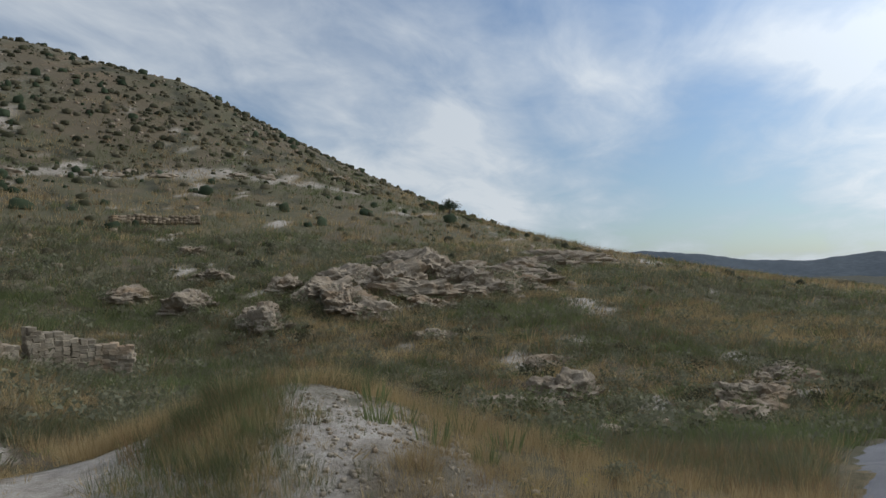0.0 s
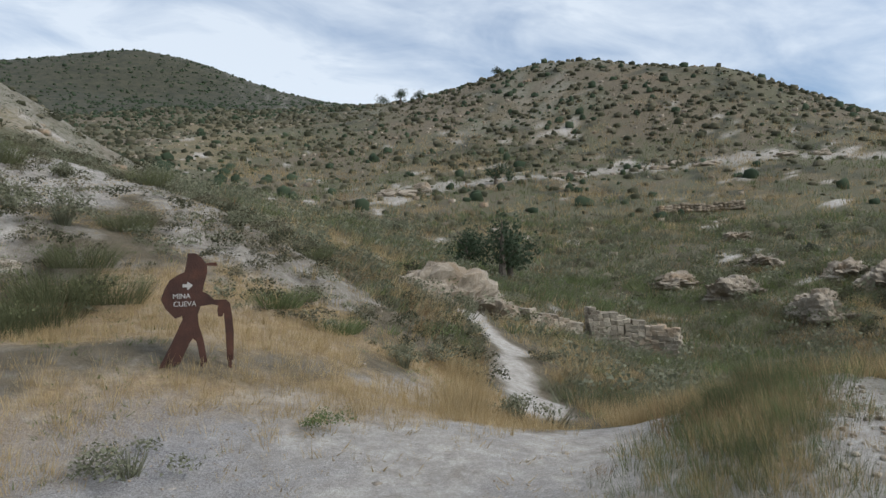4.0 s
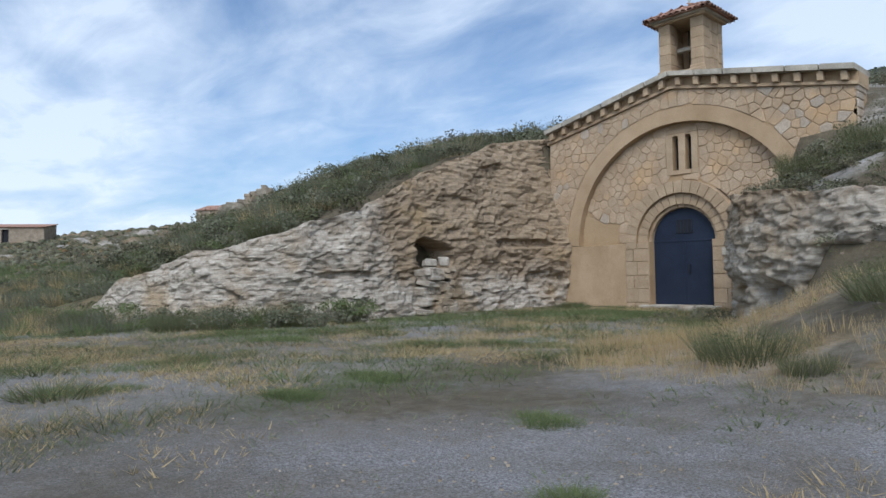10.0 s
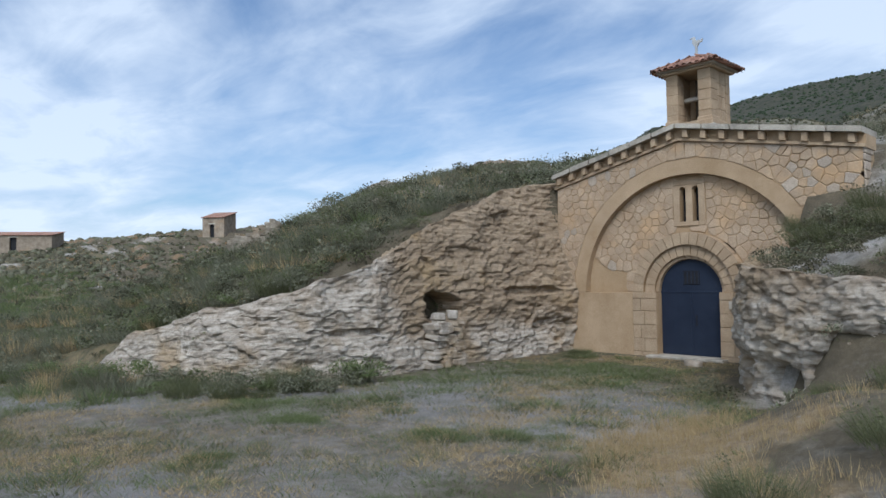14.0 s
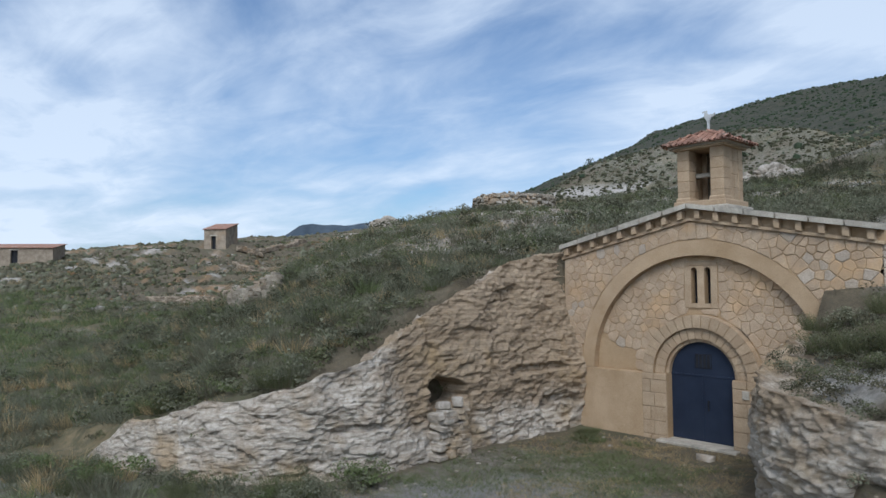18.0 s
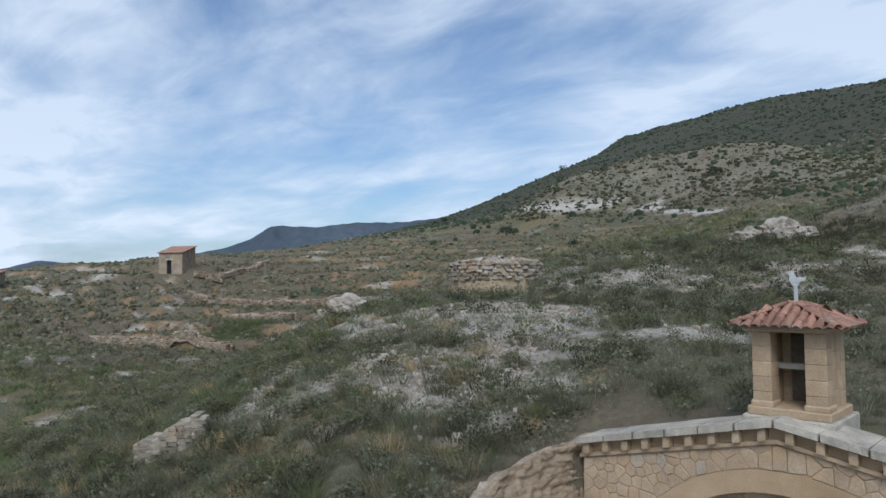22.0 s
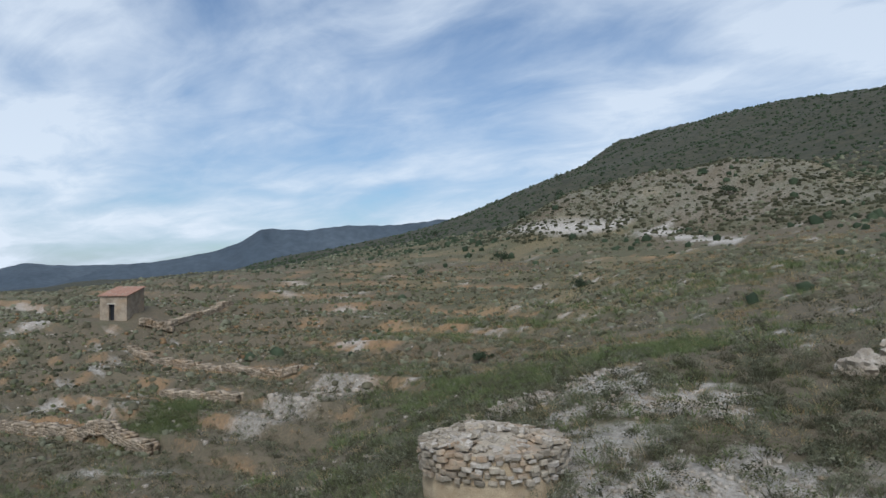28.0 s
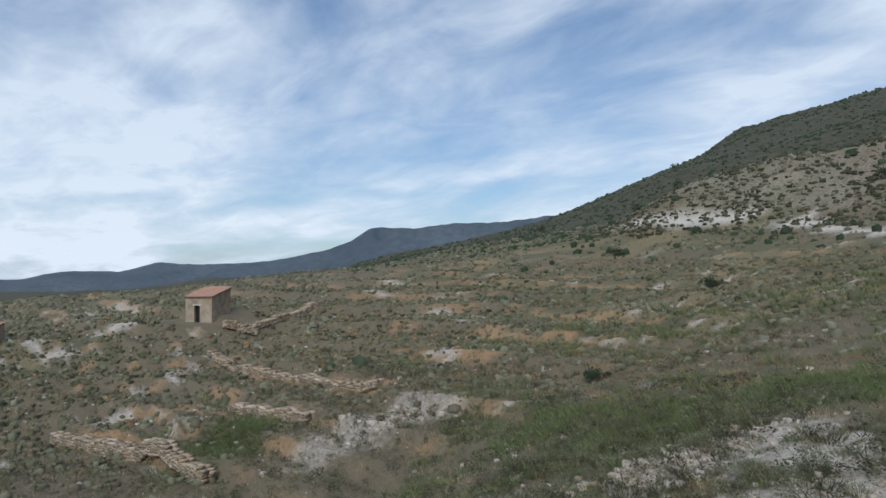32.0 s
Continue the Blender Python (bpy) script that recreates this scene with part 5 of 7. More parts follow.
tagged(stone(None, (cx_[k0] + nx_[k0] * 0.02, cy_[k0] - 0.30, 1.42), (0.42, 0.3, 0.24), 70, 15, STONES_PALE, "loose_stone"), "pale flat stone in the cave mouth", "stone")

# round ruin on the spur
M_EARTH = grained("crumbling earth plaster", (0.33, 0.245, 0.15), (0.46, 0.36, 0.235), 1.6, 20, 0.95, 0.8, (0.26, 0.20, 0.14))
RX, RY, RR = -25.2, 21.3, 3.05
rz = 9.25
ruin = tagged(empty("round_ruin"), "round dry stone hut ruin with a sunken stone roof", "ruin")
ang = np.linspace(0, 2 * math.pi, 97)
zz = np.linspace(rz - 1.0, rz + 1.95, 16)
A, Zr = np.meshgrid(ang, zz, indexing="ij")
rad = RR + 0.10 * (fbm(A * 6 + 3, Zr * 2, 4) - 0.5) * 2 - 0.04 * (Zr - rz)
rad[-1] = rad[0]
me = quick_mesh("ruin_wall", np.stack([RX + rad * np.cos(A), RY + rad * np.sin(A), Zr], -1).reshape(-1, 3), grid_faces(*A.shape)[:, ::-1], True)
ruin_wall = part("ruin_wall", me, M_EARTH, ruin, "crumbling ochre earth plastered wall")
for course in range(5):
    for k in range(42):
        a = 2 * math.pi * (k + 0.5 * (course % 2) + random.uniform(-0.25, 0.25)) / 42
        r = RR + random.uniform(-0.07, 0.05)
        stone(ruin_wall, (RX + r * math.cos(a), RY + r * math.sin(a), rz + 1.0 + course * 0.23 + random.uniform(-0.05, 0.05)), (random.uniform(0.22, 0.5), random.uniform(0.3, 0.45), random.uniform(0.12, 0.26)), math.degrees(a) + 90, 10, STONES if random.random() < 0.7 else STONES_PALE)
bm = bmesh.new()
bmesh.ops.create_cone(bm, cap_ends=True, segments=40, radius1=RR, radius2=0.5, depth=0.5, matrix=Matrix.Translation((RX, RY, rz + 1.9 + 0.18)))
roof_heap = part("stone_roof", bm, M_DRYSTONE, ruin)
for k in range(300):
    q = math.sqrt(random.random())
    a = random.uniform(0, 2 * math.pi)
    lift = 0.45 * (1 - q) ** 1.2 + 0.12 * math.sin(3 * a)
    stone(roof_heap, (RX + q * (RR - 0.05) * math.cos(a), RY + q * (RR - 0.05) * math.sin(a), rz + 1.98 + lift), (random.uniform(0.22, 0.55), random.uniform(0.2, 0.42), random.uniform(0.10, 0.2)), random.uniform(0, 360), 22, STONES if random.random() < 0.6 else STONES_PALE)

# dry stone walls
drystone_wall("short tumbled dry stone wall on the green slope", [(-20.4, -4.9), (-19.7, -4.4), (-19.0, -3.5), (-18.6, -2.9)], 1.1, 0.55, 0.30, True, 0.35)
drystone_wall("grey dry stone wall end above the hollow", [(31.6, 6.4), (33.4, 5.5), (35.1, 4.3), (35.3, 3.6)], 1.9, 0.5, 0.34, True, 0.12)
drystone_wall("broken dry stone wall beside the path", [(28.0, 6.6), (30.0, 6.8), (31.6, 6.4)], 1.1, 0.6, 0.36, True, 0.4)
drystone_wall("ruined stone wall high on the hillside", [(79.5, 49.0), (84.7, 45.5), (88.5, 41.5)], 1.1, 1.2, 0.55, False, 0.3, core=M_FIELDSTONE)
drystone_wall("long stone terrace wall in the valley", [(-97, 19.8), (-91, 22.5), (-85.4, 24.8), (-80, 26.5), (-73, 27.9)], 1.3, 0.7, 0.42, False, 0.15, core=M_FIELDSTONE)
drystone_wall("stone terrace wall below the fields", [(-86.8, 34.9), (-80, 36.8), (-74, 37.9)], 1.3, 0.8, 0.42, False, 0.35, core=M_FIELDSTONE)
drystone_wall("tumbled brown terrace wall in the fields", [(-111, 41), (-98, 43), (-87.5, 44.3), (-74.6, 45.9)], 1.1, 0.8, 0.45, False, 0.5, core=M_FIELDSTONE)
drystone_wall("low field wall beside the hut", [(-118, 47.5), (-121, 55), (-126, 66)], 1.2, 0.7, 0.5, False, 0.3, core=M_FIELDSTONE)
drystone_wall("stone heap against the hut", [(-120.5, 46.0), (-119.0, 48.5), (-117.5, 51)], 1.5, 1.4, 0.5, False, 0.4, core=M_FIELDSTONE)

# boulders and outcrops
boulder("boulder", "smooth white boulder among the scrub", on_ground(-27.0, 9.9, 0.25), (1.1, 0.9, 0.75), 20, 1)
for k, (x, y, s) in enumerate(((-15.4, 40.6, 1.5), (-13.2, 41.6, 1.9), (-11.4, 39.2, 1.6), (-14.0, 43.4, 1.7))):
    tagged(boulder("boulder", "large bedded grey boulder on the slope", on_ground(x, y, -0.15), (0.85 * s, 0.7 * s, 0.62 * s), 35 * k, 10 + k, 4, 4.0), group="boulders on the slope")
for k, (x, y, sx, sy, sz, t, hol) in enumerate((
        (24.0, 6.2, 4.4, 2.0, 2.5, 20, ((0.3, -1, -0.2, 0.6, 0.5),)), (26.4, 6.6, 2.0, 1.5, 1.5, 50, ()), (60.5, 2.0, 4.6, 3.6, 3.4, 30, ((-1, -0.25, 0.22, 0.30, 0.95),)), (56.6, -3.0, 3.4, 2.6, 1.9, 10, ((-1, 0.05, 0.2, 0.30, 0.8),)),
        (53.0, 0.0, 3.2, 2.2, 1.6, 70, ()), (64.0, -3.0, 4.2, 3.2, 2.6, 60, ()), (52.2, 14.2, 4.6, 3.2, 2.5, 35, ((-1, -0.7, -0.1, 0.5, 0.5),)), (52.0, 19.8, 3.0, 2.4, 1.6, 0, ()), (48.3, 5.5, 2.6, 1.9, 1.9, 80, ()),
        (71.5, 29.5, 3.4, 2.4, 1.9, 10, ((-1, -0.6, -0.1, 0.5, 0.6),)), (78.0, 8.0, 5.0, 3.4, 2.4, 75, ()), (90.0, -4.0, 6.0, 3.0, 2.4, 85, ()), (98.0, -5.0, 6.5, 3.0, 2.4, 95, ()), (108.0, -6.5, 7.0, 3.0, 2.2, 90, ()),
        (38.0, -15.4, 2.6, 2.0, 1.7, 0, ()), (33.0, -15.2, 1.7, 1.5, 1.4, 0, ((-1, -0.25, 0.0, 0.48, 0.9),)), (34.8, -13.2, 2.0, 1.6, 0.9, 40, ()), (35.6, -21.4, 3.0, 1.6, 1.3, 160, ((-1, 0.1, -0.1, 0.55, 0.7),)), (39.2, -22.6, 2.4, 1.7, 1.5, 120, ((-1, 0.3, 0.0, 0.45, 0.8),)),
        (42.5, -24.0, 2.6, 1.7, 1.4, 140, ()), (27.2, -18.4, 1.2, 1.0, 0.6, 10, ()), (31.0, -19.8, 1.8, 1.2, 0.8, 30, ()), (49.0, -6.0, 1.8, 1.4, 0.9, 70, ()), (57.0, 9.0, 2.6, 2.0, 1.6, 20, ()), (62.0, 20.0, 3.6, 2.4, 1.7, 45, ()), (44.0, -14.0, 1.8, 1.5, 1.0, 15, ()), (50.0, 6.5, 3.2, 2.2, 2.2, 15, ()), (54.5, 2.6, 4.2, 2.6, 2.6, 40, ()), (57.0, 5.4, 4.6, 3.0, 2.8, 5, ()), (61.5, 6.8, 5.0, 3.0, 2.6, 60, ()), (58.5, -1.2, 4.6, 2.6, 2.4, 100, ((-1, 0.3, 0.1, 0.3, 0.7),)), (62.5, -5.0, 4.6, 2.8, 2.2, 80, ()),
        (66.0, 1.0, 5.2, 3.6, 3.0, 25, ()), (70.0, 4.4, 5.2, 3.0, 2.6, 70, ()), (72.5, -1.0, 5.2, 3.0, 2.2, 110, ()), (68.0, -6.5, 4.0, 2.4, 1.6, 95, ()), (76.0, -4.5, 6.0, 3.0, 2.4, 85, ()), (83.0, -4.0, 6.2, 3.0, 2.2, 80, ()))):
    tagged(boulder("rock_outcrop", "weathered gypsum outcrop with a dark hollow" if hol else "weathered gypsum outcrop on the hillside", on_ground(x, y, -0.22 * sz), (0.78 * sx, 0.78 * sy, 0.70 * sz), t, 30 + k, 5 if sx * sy > 4 or hol else 4, 5.0, "outcrop", M_OUTCROP, hol), group="outcrops in the hollow")
u, x, y = resample(SCARP, 5.2)
for k in range(len(u)):
    if fbm(u[k] / 9 + 2, 3.0, 2) > 0.36:
        tagged(boulder("rock_outcrop", "pale bedded rock band across the hillside", on_ground(x[k] + random.uniform(-1, 1), y[k] + random.uniform(-2.5, 2.5), -0.3), (random.uniform(2.0, 3.6), random.uniform(1.0, 1.8), random.uniform(0.7, 1.3)), random.uniform(-20, 20) - 25, 80 + k, 3, 5.0, "outcrop", M_OUTCROP), group="rock band on the hillside")

# ---- walker sign ----
sign = tagged(empty("hiker_sign", (11.46, -10.83, 0.8)), "rusted steel walker-shaped waymark with pale lettering", "sign")
S = 1 / 367
walker = [(370, 105), (405, 105), (425, 118), (450, 150), (500, 145), (505, 162), (456, 160), (457, 190), (450, 220), (440, 250), (436, 278), (460, 290), (490, 318), (545, 318), (565, 335),
          (576, 400), (583, 470), (581, 600), (552, 600), (546, 480), (536, 375), (528, 396), (511, 396), (505, 370), (510, 345), (480, 338), (426, 345), (414, 380), (418, 430), (438, 490),
          (458, 600), (428, 600), (410, 505), (392, 487), (375, 510), (332, 600), (243, 610), (300, 500), (347, 400), (345, 385), (314, 396), (270, 350), (253, 310), (265, 270), (290, 225), (330, 200), (355, 190), (363, 150)]
plate = part("plate", prism_bm([((x - 415) * S, (585 - z) * S) for x, z in walker], 0.006, -0.006), M_RUST, sign)
arrow = [(345, 244), (366, 244), (366, 232), (390, 250), (366, 272), (366, 258), (345, 258)]
part("arrow", prism_bm([((x - 415) * S, (585 - z) * S) for x, z in arrow], -0.006, -0.012), M_LETTER, sign, "pale painted arrow")
for word, x, z in (("MINA", 300, 308), ("CUEVA", 303, 343)):
    text = bpy.data.curves.new("lettering", "FONT")
    text.body, text.size, text.extrude = word, 0.088, 0.003
    holder = bpy.data.objects.new("lettering", text)
    letters = bpy.data.meshes.new_from_object(holder)
    bpy.data.objects.remove(holder)
    ob = part("lettering", letters, None, sign, "pale word " + word)
    letters.materials.clear()
    letters.materials.append(M_LETTER)
    ob.matrix_local = pose((x - 415) * S, -0.012, (585 - z) * S, 90, 0, 0)
for x in (285, 435, 566):
    part("foot_stake", box_bm(((x - 415) * S - 0.02, -0.006, -0.3), ((x - 415) * S + 0.02, 0.012, 0.03)), M_RUST, sign)
sign.matrix_world = pose(11.46, -10.83, 0.78, 0, 0, 12)


# ---- far buildings ----
def shed(name, label, corner, front, depth, along, low, high, doorway, roof_label):
    """A rubble shed with a tiled lean-to roof. corner: the near front corner; along: the direction of its front in degrees."""
    thing = tagged(empty(name), label, name.replace("_", " "))
    a = math.radians(along)
    fx, fy = math.cos(a), math.sin(a)
    sx, sy = fy, -fx
    z0 = corner[2]

    def at(u, v, z):
        return Vector((corner[0] + fx * u + sx * v, corner[1] + fy * u + sy * v, z0 + z))

    def slab(lo, hi, zs):
        bm = bmesh.new()
        (u0, v0), (u1, v1) = lo, hi
        vs = [bm.verts.new(at(u, v, z)) for (u, v), (b, t) in zip(((u0, v0), (u1, v0), (u1, v1), (u0, v1)), zs) for z in (b, t)]
        for i in range(4):
            j = (i + 1) % 4
            bm.faces.new((vs[2 * i], vs[2 * j], vs[2 * j + 1], vs[2 * i + 1]))
        bm.faces.new(vs[0::2])
        bm.faces.new(vs[1::2])
        bmesh.ops.recalc_face_normals(bm, faces=bm.faces)
        return bm

    t = 0.5
    rise = lambda v: low + (high - low) * v / depth
    d0, d1, dh = doorway
    for u0, u1, b in ((0, d0, -1.5), (d1, front, -1.5), (d0, d1, dh)):
        part("front_wall", slab((u0, 0), (u1, t), [(b, low), (b, low), (b, rise(t)), (b, rise(t))]), M_HUTWALL, thing)
    part("lintel", slab((d0 - 0.25, -0.04), (d1 + 0.25, 0.1), [(dh, dh + 0.22)] * 4), M_CAP, thing)
    # a near-black sheet closes the doorway, its colour standing for the unlit room
    part("doorway", slab((d0, t - 0.02), (d1, t + 0.03), [(-1.0, dh)] * 4), M_DARK, thing, "near-black sheet standing for the unlit inside of the doorway")
    for u0, u1 in ((0, t), (front - t, front)):
        part("side_wall", slab((u0, t), (u1, depth), [(-1.5, rise(t)), (-1.5, rise(t)), (-1.5, high), (-1.5, high)]), M_HUTWALL, thing)
    part("back_wall", slab((t, depth - t), (front - t, depth), [(-1.5, rise(depth - t)), (-1.5, rise(depth - t)), (-1.5, high), (-1.5, high)]), M_HUTWALL, thing)
    o = 0.25
    roof = part("roof", slab((-o, -o), (front + o, depth + o), [(rise(-o) + 0.02, rise(-o) + 0.14)] * 2 + [(rise(depth + o) + 0.02, rise(depth + o) + 0.14)] * 2), M_TILE, thing, roof_label)
    slope = math.hypot(depth + 2 * o, rise(depth + o) - rise(-o))
    cols = int((front + 2 * o) / 0.26)
    for c in range(cols):
        u = -o + (c + 0.5) * (front + 2 * o) / cols
        lo, hi = at(u, -o - 0.05, rise(-o) + 0.13), at(u, depth + o, rise(depth + o) + 0.13)
        up = (hi - lo).normalized()
        m = Matrix((Vector((fx, fy, 0)), up, Vector((fx, fy, 0)).cross(up))).transposed().to_4x4()
        m.translation = lo
        row = new("tile_row", TILE)
        row.matrix_world = m @ Matrix.Diagonal((1.3, slope / 0.36, 1.3, 1))
        row.parent = roof
    return thing


shed("field_hut", "small brown rubble hut with a red tile roof", (-124.0, 45.6, 12.6), 4.8, 5.4, 217.4, 3.3, 4.7, (2.2, 3.2, 1.9), "faded red clay tile roof")
shed("stone_barn", "long low brown stone barn on the rise", (-132.0, 15.6, 9.4), 16, 6.0, 236, 2.2, 3.1, (6.0, 7.2, 1.8), "grey brown tile roof")

# ---- road ----
ru, rx, ry = resample([(13.5, -23.7), (19.8, -24.0), (26.0, -25.5), (38, -31), (56, -42), (90, -60)], 0.5)
tx, ty = np.gradient(rx), np.gradient(ry)
rn = np.hypot(tx, ty)
offs = np.linspace(-2.3, 2.3, 12)[None, :]
RXX, RYY = rx[:, None] - ty[:, None] / rn[:, None] * offs, ry[:, None] + tx[:, None] / rn[:, None] * offs
RZZ = surface(RXX, RYY) + 0.06 * (1 - (offs / 2.3) ** 8) - 0.02
M_ROAD = grained("grey worn asphalt", (0.13, 0.13, 0.138), (0.19, 0.19, 0.20), 0.8, 60, 0.9, 0.4, (0.21, 0.20, 0.185))
tagged(part("road", quick_mesh("road", np.stack([RXX, RYY, RZZ], -1).reshape(-1, 3), grid_faces(*RXX.shape)[:, ::-1], True), M_ROAD), "narrow grey asphalt road beside the hollow", "road", kind="structure")
from mathutils.bvhtree import BVHTree

# ---- plants: templates of small leaf and blade triangles, set out by the thousand ----
def blades(rng, count, height, spread, lean, width, base=0.25):
    """A tussock: narrow blades from a small foot, leaning outwards. (count, 3, 3)"""
    a, r = rng.uniform(0, 2 * np.pi, count), base * spread * np.sqrt(rng.rand(count))
    root = np.stack([r * np.cos(a), r * np.sin(a), np.zeros(count)], 1)
    h = height * rng.uniform(0.55, 1.0, count)
    a2 = a + rng.normal(0, 0.5, count)
    out = spread * lean * rng.uniform(0.3, 1.0, count)
    tip = root + np.stack([out * np.cos(a2), out * np.sin(a2), h], 1)
    side = rng.uniform(0, 2 * np.pi, count)
    w = width * rng.uniform(0.6, 1.3, count)
    off = np.stack([w * np.cos(side), w * np.sin(side), np.zeros(count)], 1)
    return np.stack([root - off, root + off, tip], 1)


def leafy(rng, count, size, squash=0.75, lumps=5, inner=0.55, loose=0.27):
    """A bush: leaf clumps on several uneven lobes, open between them. (count, 3, 3), about 1 m across before scaling"""
    lobe = np.concatenate([rng.normal(0, loose, (lumps, 2)), rng.uniform(0.18, 0.5, (lumps, 1))], 1)
    big = rng.uniform(0.18, 0.34, lumps)
    k = rng.randint(0, lumps, count)
    d = rng.normal(0, 1, (count, 3))
    d /= np.linalg.norm(d, axis=1)[:, None]
    d[:, 2] = np.abs(d[:, 2]) * 1.1 - 0.25
    c = lobe[k] + d * (big[k] * rng.uniform(inner, 1.12, count))[:, None]
    c[:, 2] = np.maximum(c[:, 2], 0.02) * squash / 0.75
    t = rng.normal(0, 1, (count, 3))
    t -= (t * d).sum(1)[:, None] * d * 0.5
    t /= np.linalg.norm(t, axis=1)[:, None]
    b = np.cross(d, t)
    s = (size * rng.uniform(0.6, 1.3, count))[:, None]
    return np.stack([c - t * s * 0.5, c + t * s * 0.5, c + b * s * 0.8 + d * s * 0.5], 1)


def spread_mesh(name, templates, at, scale, rng, stretch=None):
    """All plants as one mesh: each takes a template, a turn and a size."""
    at, scale = np.asarray(at), np.asarray(scale)
    pick, turn = rng.randint(0, len(templates), len(at)), rng.uniform(0, 2 * np.pi, len(at))
    chunks = []
    if isinstance(templates[0], tuple):
        faces, start = [], 0
        for t, (verts, corners) in enumerate(templates):
            sel = np.where(pick == t)[0]
            c, s = np.cos(turn[sel])[:, None], np.sin(turn[sel])[:, None]
            v = verts[None] * scale[sel][:, None, None]
            v[..., :2] *= rng.uniform(0.75, 1.25, (len(sel), 1, 2))
            up = v[..., 2] * (stretch[sel][:, None] if stretch is not None else 1)
            chunks.append((np.stack([v[..., 0] * c - v[..., 1] * s, v[..., 0] * s + v[..., 1] * c, up], -1) + at[sel][:, None, :]).reshape(-1, 3))
            faces.append((corners[None] + start + len(verts) * np.arange(len(sel))[:, None, None]).reshape(-1, 3))
            start += len(verts) * len(sel)
        return quick_mesh(name, np.concatenate(chunks), np.concatenate(faces), True)
    for t, template in enumerate(templates):
        sel = np.where(pick == t)[0]
        if not len(sel):
            continue
        c, s = np.cos(turn[sel])[:, None, None], np.sin(turn[sel])[:, None, None]
        v = template[None] * scale[sel][:, None, None, None]
        if stretch is not None:
            v[..., 2] *= stretch[sel][:, None, None]
        x, y = v[..., 0] * c - v[..., 1] * s, v[..., 0] * s + v[..., 1] * c
        chunks.append((np.stack([x, y, v[..., 2]], -1) + at[sel][:, None, None, :]).reshape(-1, 3))
    v = np.concatenate(chunks)
    return quick_mesh(name, v, np.arange(len(v)).reshape(-1, 3))


def allowed(x, y):
    """Free ground: not in walls, on the road, or on the cut faces of the rock."""
    ok = ~((np.abs(x) < 5.6) & (y > -0.35) & (y < 2.6))
    ok &= ~((np.abs(inside_distance(x, y, COURT) - 0.5) < np.where(x > 0, 0.6, 1.0)) & (y < 1.5) & (y > np.where(x > 0, -6.6, -15)) & (x < 6.5) & (x > -15))
    ok &= np.hypot(x - RX, y - RY) > RR + 0.25
    ok &= line_distance(x, y, [(13.5, -23.7), (19.8, -24.0), (26.0, -25.5), (38, -31), (56, -42), (90, -60)]) > 2.5
    ok &= ~((x < -119) & (x > -132) & (y > 40) & (y < 53))
    ok &= line_distance(x, y, PATH_LINE[2:]) > 0.75
    ok &= np.hypot(x - 10.1, y + 20) > 1.2
    return ok


def sow(rng, n, x0, x1, y0, y1, chance):
    """Points in a box, kept by a chance that depends on the place."""
    x, y = rng.uniform(x0, x1, n), rng.uniform(y0, y1, n)
    keep = (rng.rand(n) < chance(x, y)) & allowed(x, y)
    x, y = x[keep], y[keep]
    return np.stack([x, y, surface(x, y) - 0.02], 1)


def sow_fan(rng, n, r0, r1, a0, a1, chance, cx=0.0, cy=-5.0, power=1.0):
    """Points in a fan seen from the chapel; power 1 is even over the picture, 2 even over the ground."""
    u = rng.rand(n)
    r = (r0 ** power + u * (r1 ** power - r0 ** power)) ** (1 / power)
    a = np.radians(rng.uniform(a0, a1, n))
    x, y = cx + r * np.cos(a), cy + r * np.sin(a)
    keep = (rng.rand(n) < chance(x, y)) & allowed(x, y)
    x, y = x[keep], y[keep]
    return np.stack([x, y, surface(x, y) - 0.03], 1), r[keep]


rng = np.random.RandomState(11)
T_TURF = [blades(rng, 13, 0.085, 0.17, 0.8, 0.007, 1.0) for _ in range(6)]
T_STRAW_FAR = [blades(rng, 6, 0.36, 0.22, 0.8, 0.012, 0.8) for _ in range(6)]
T_TUSSOCK_FAR = [blades(rng, 30, 0.55, 0.55, 0.9, 0.026, 0.85) for _ in range(5)]
T_STRAW = [blades(rng, 12, 0.36, 0.20, 0.8, 0.005, 0.7) for _ in range(6)]
T_TUSSOCK = [np.concatenate([blades(rng, 80, 0.62, 0.50, 0.8, 0.011, 0.75), blades(rng, 24, 0.40, 0.6, 1.0, 0.012, 0.6)]) for _ in range(5)]
T_BUSH = [leafy(rng, 130, 0.085) for _ in range(5)]
T_SCRUB = [np.concatenate([leafy(rng, 26, 0.115), blades(rng, 14, 0.6, 0.5, 0.7, 0.014, 0.8)]) for _ in range(6)]
T_FEATHER = [blades(rng, 42, 0.52, 0.30, 0.8, 0.0042, 0.85) for _ in range(6)]
T_TUFT = [blades(rng, 30, 0.55, 0.5, 0.9, 0.010, 0.85) for _ in range(6)]


def dome(rng, sides=6):
    """A low rounded shrub far off: an uneven closed dome of few faces, its rim low in the ground. (verts, faces)"""
    ring = []
    for k, (r, z) in enumerate(((0.45, -0.06), (0.40, 0.33))):
        a = np.arange(sides) * 2 * np.pi / sides + 0.5 * k + rng.normal(0, 0.2, sides)
        rr = r * rng.uniform(0.6, 1.25, sides)
        ring.append(np.stack([rr * np.cos(a), rr * np.sin(a), z * rng.uniform(0.7, 1.3, sides)], 1))
    verts = np.concatenate(ring + [np.array([(rng.normal(0, 0.1), rng.normal(0, 0.1), 0.56)])])
    faces = []
    for i in range(sides):
        j = (i + 1) % sides
        faces += [(i, j, sides + i), (j, sides + j, sides + i), (sides + i, sides + j, 2 * sides)]
    return verts, np.array(faces)


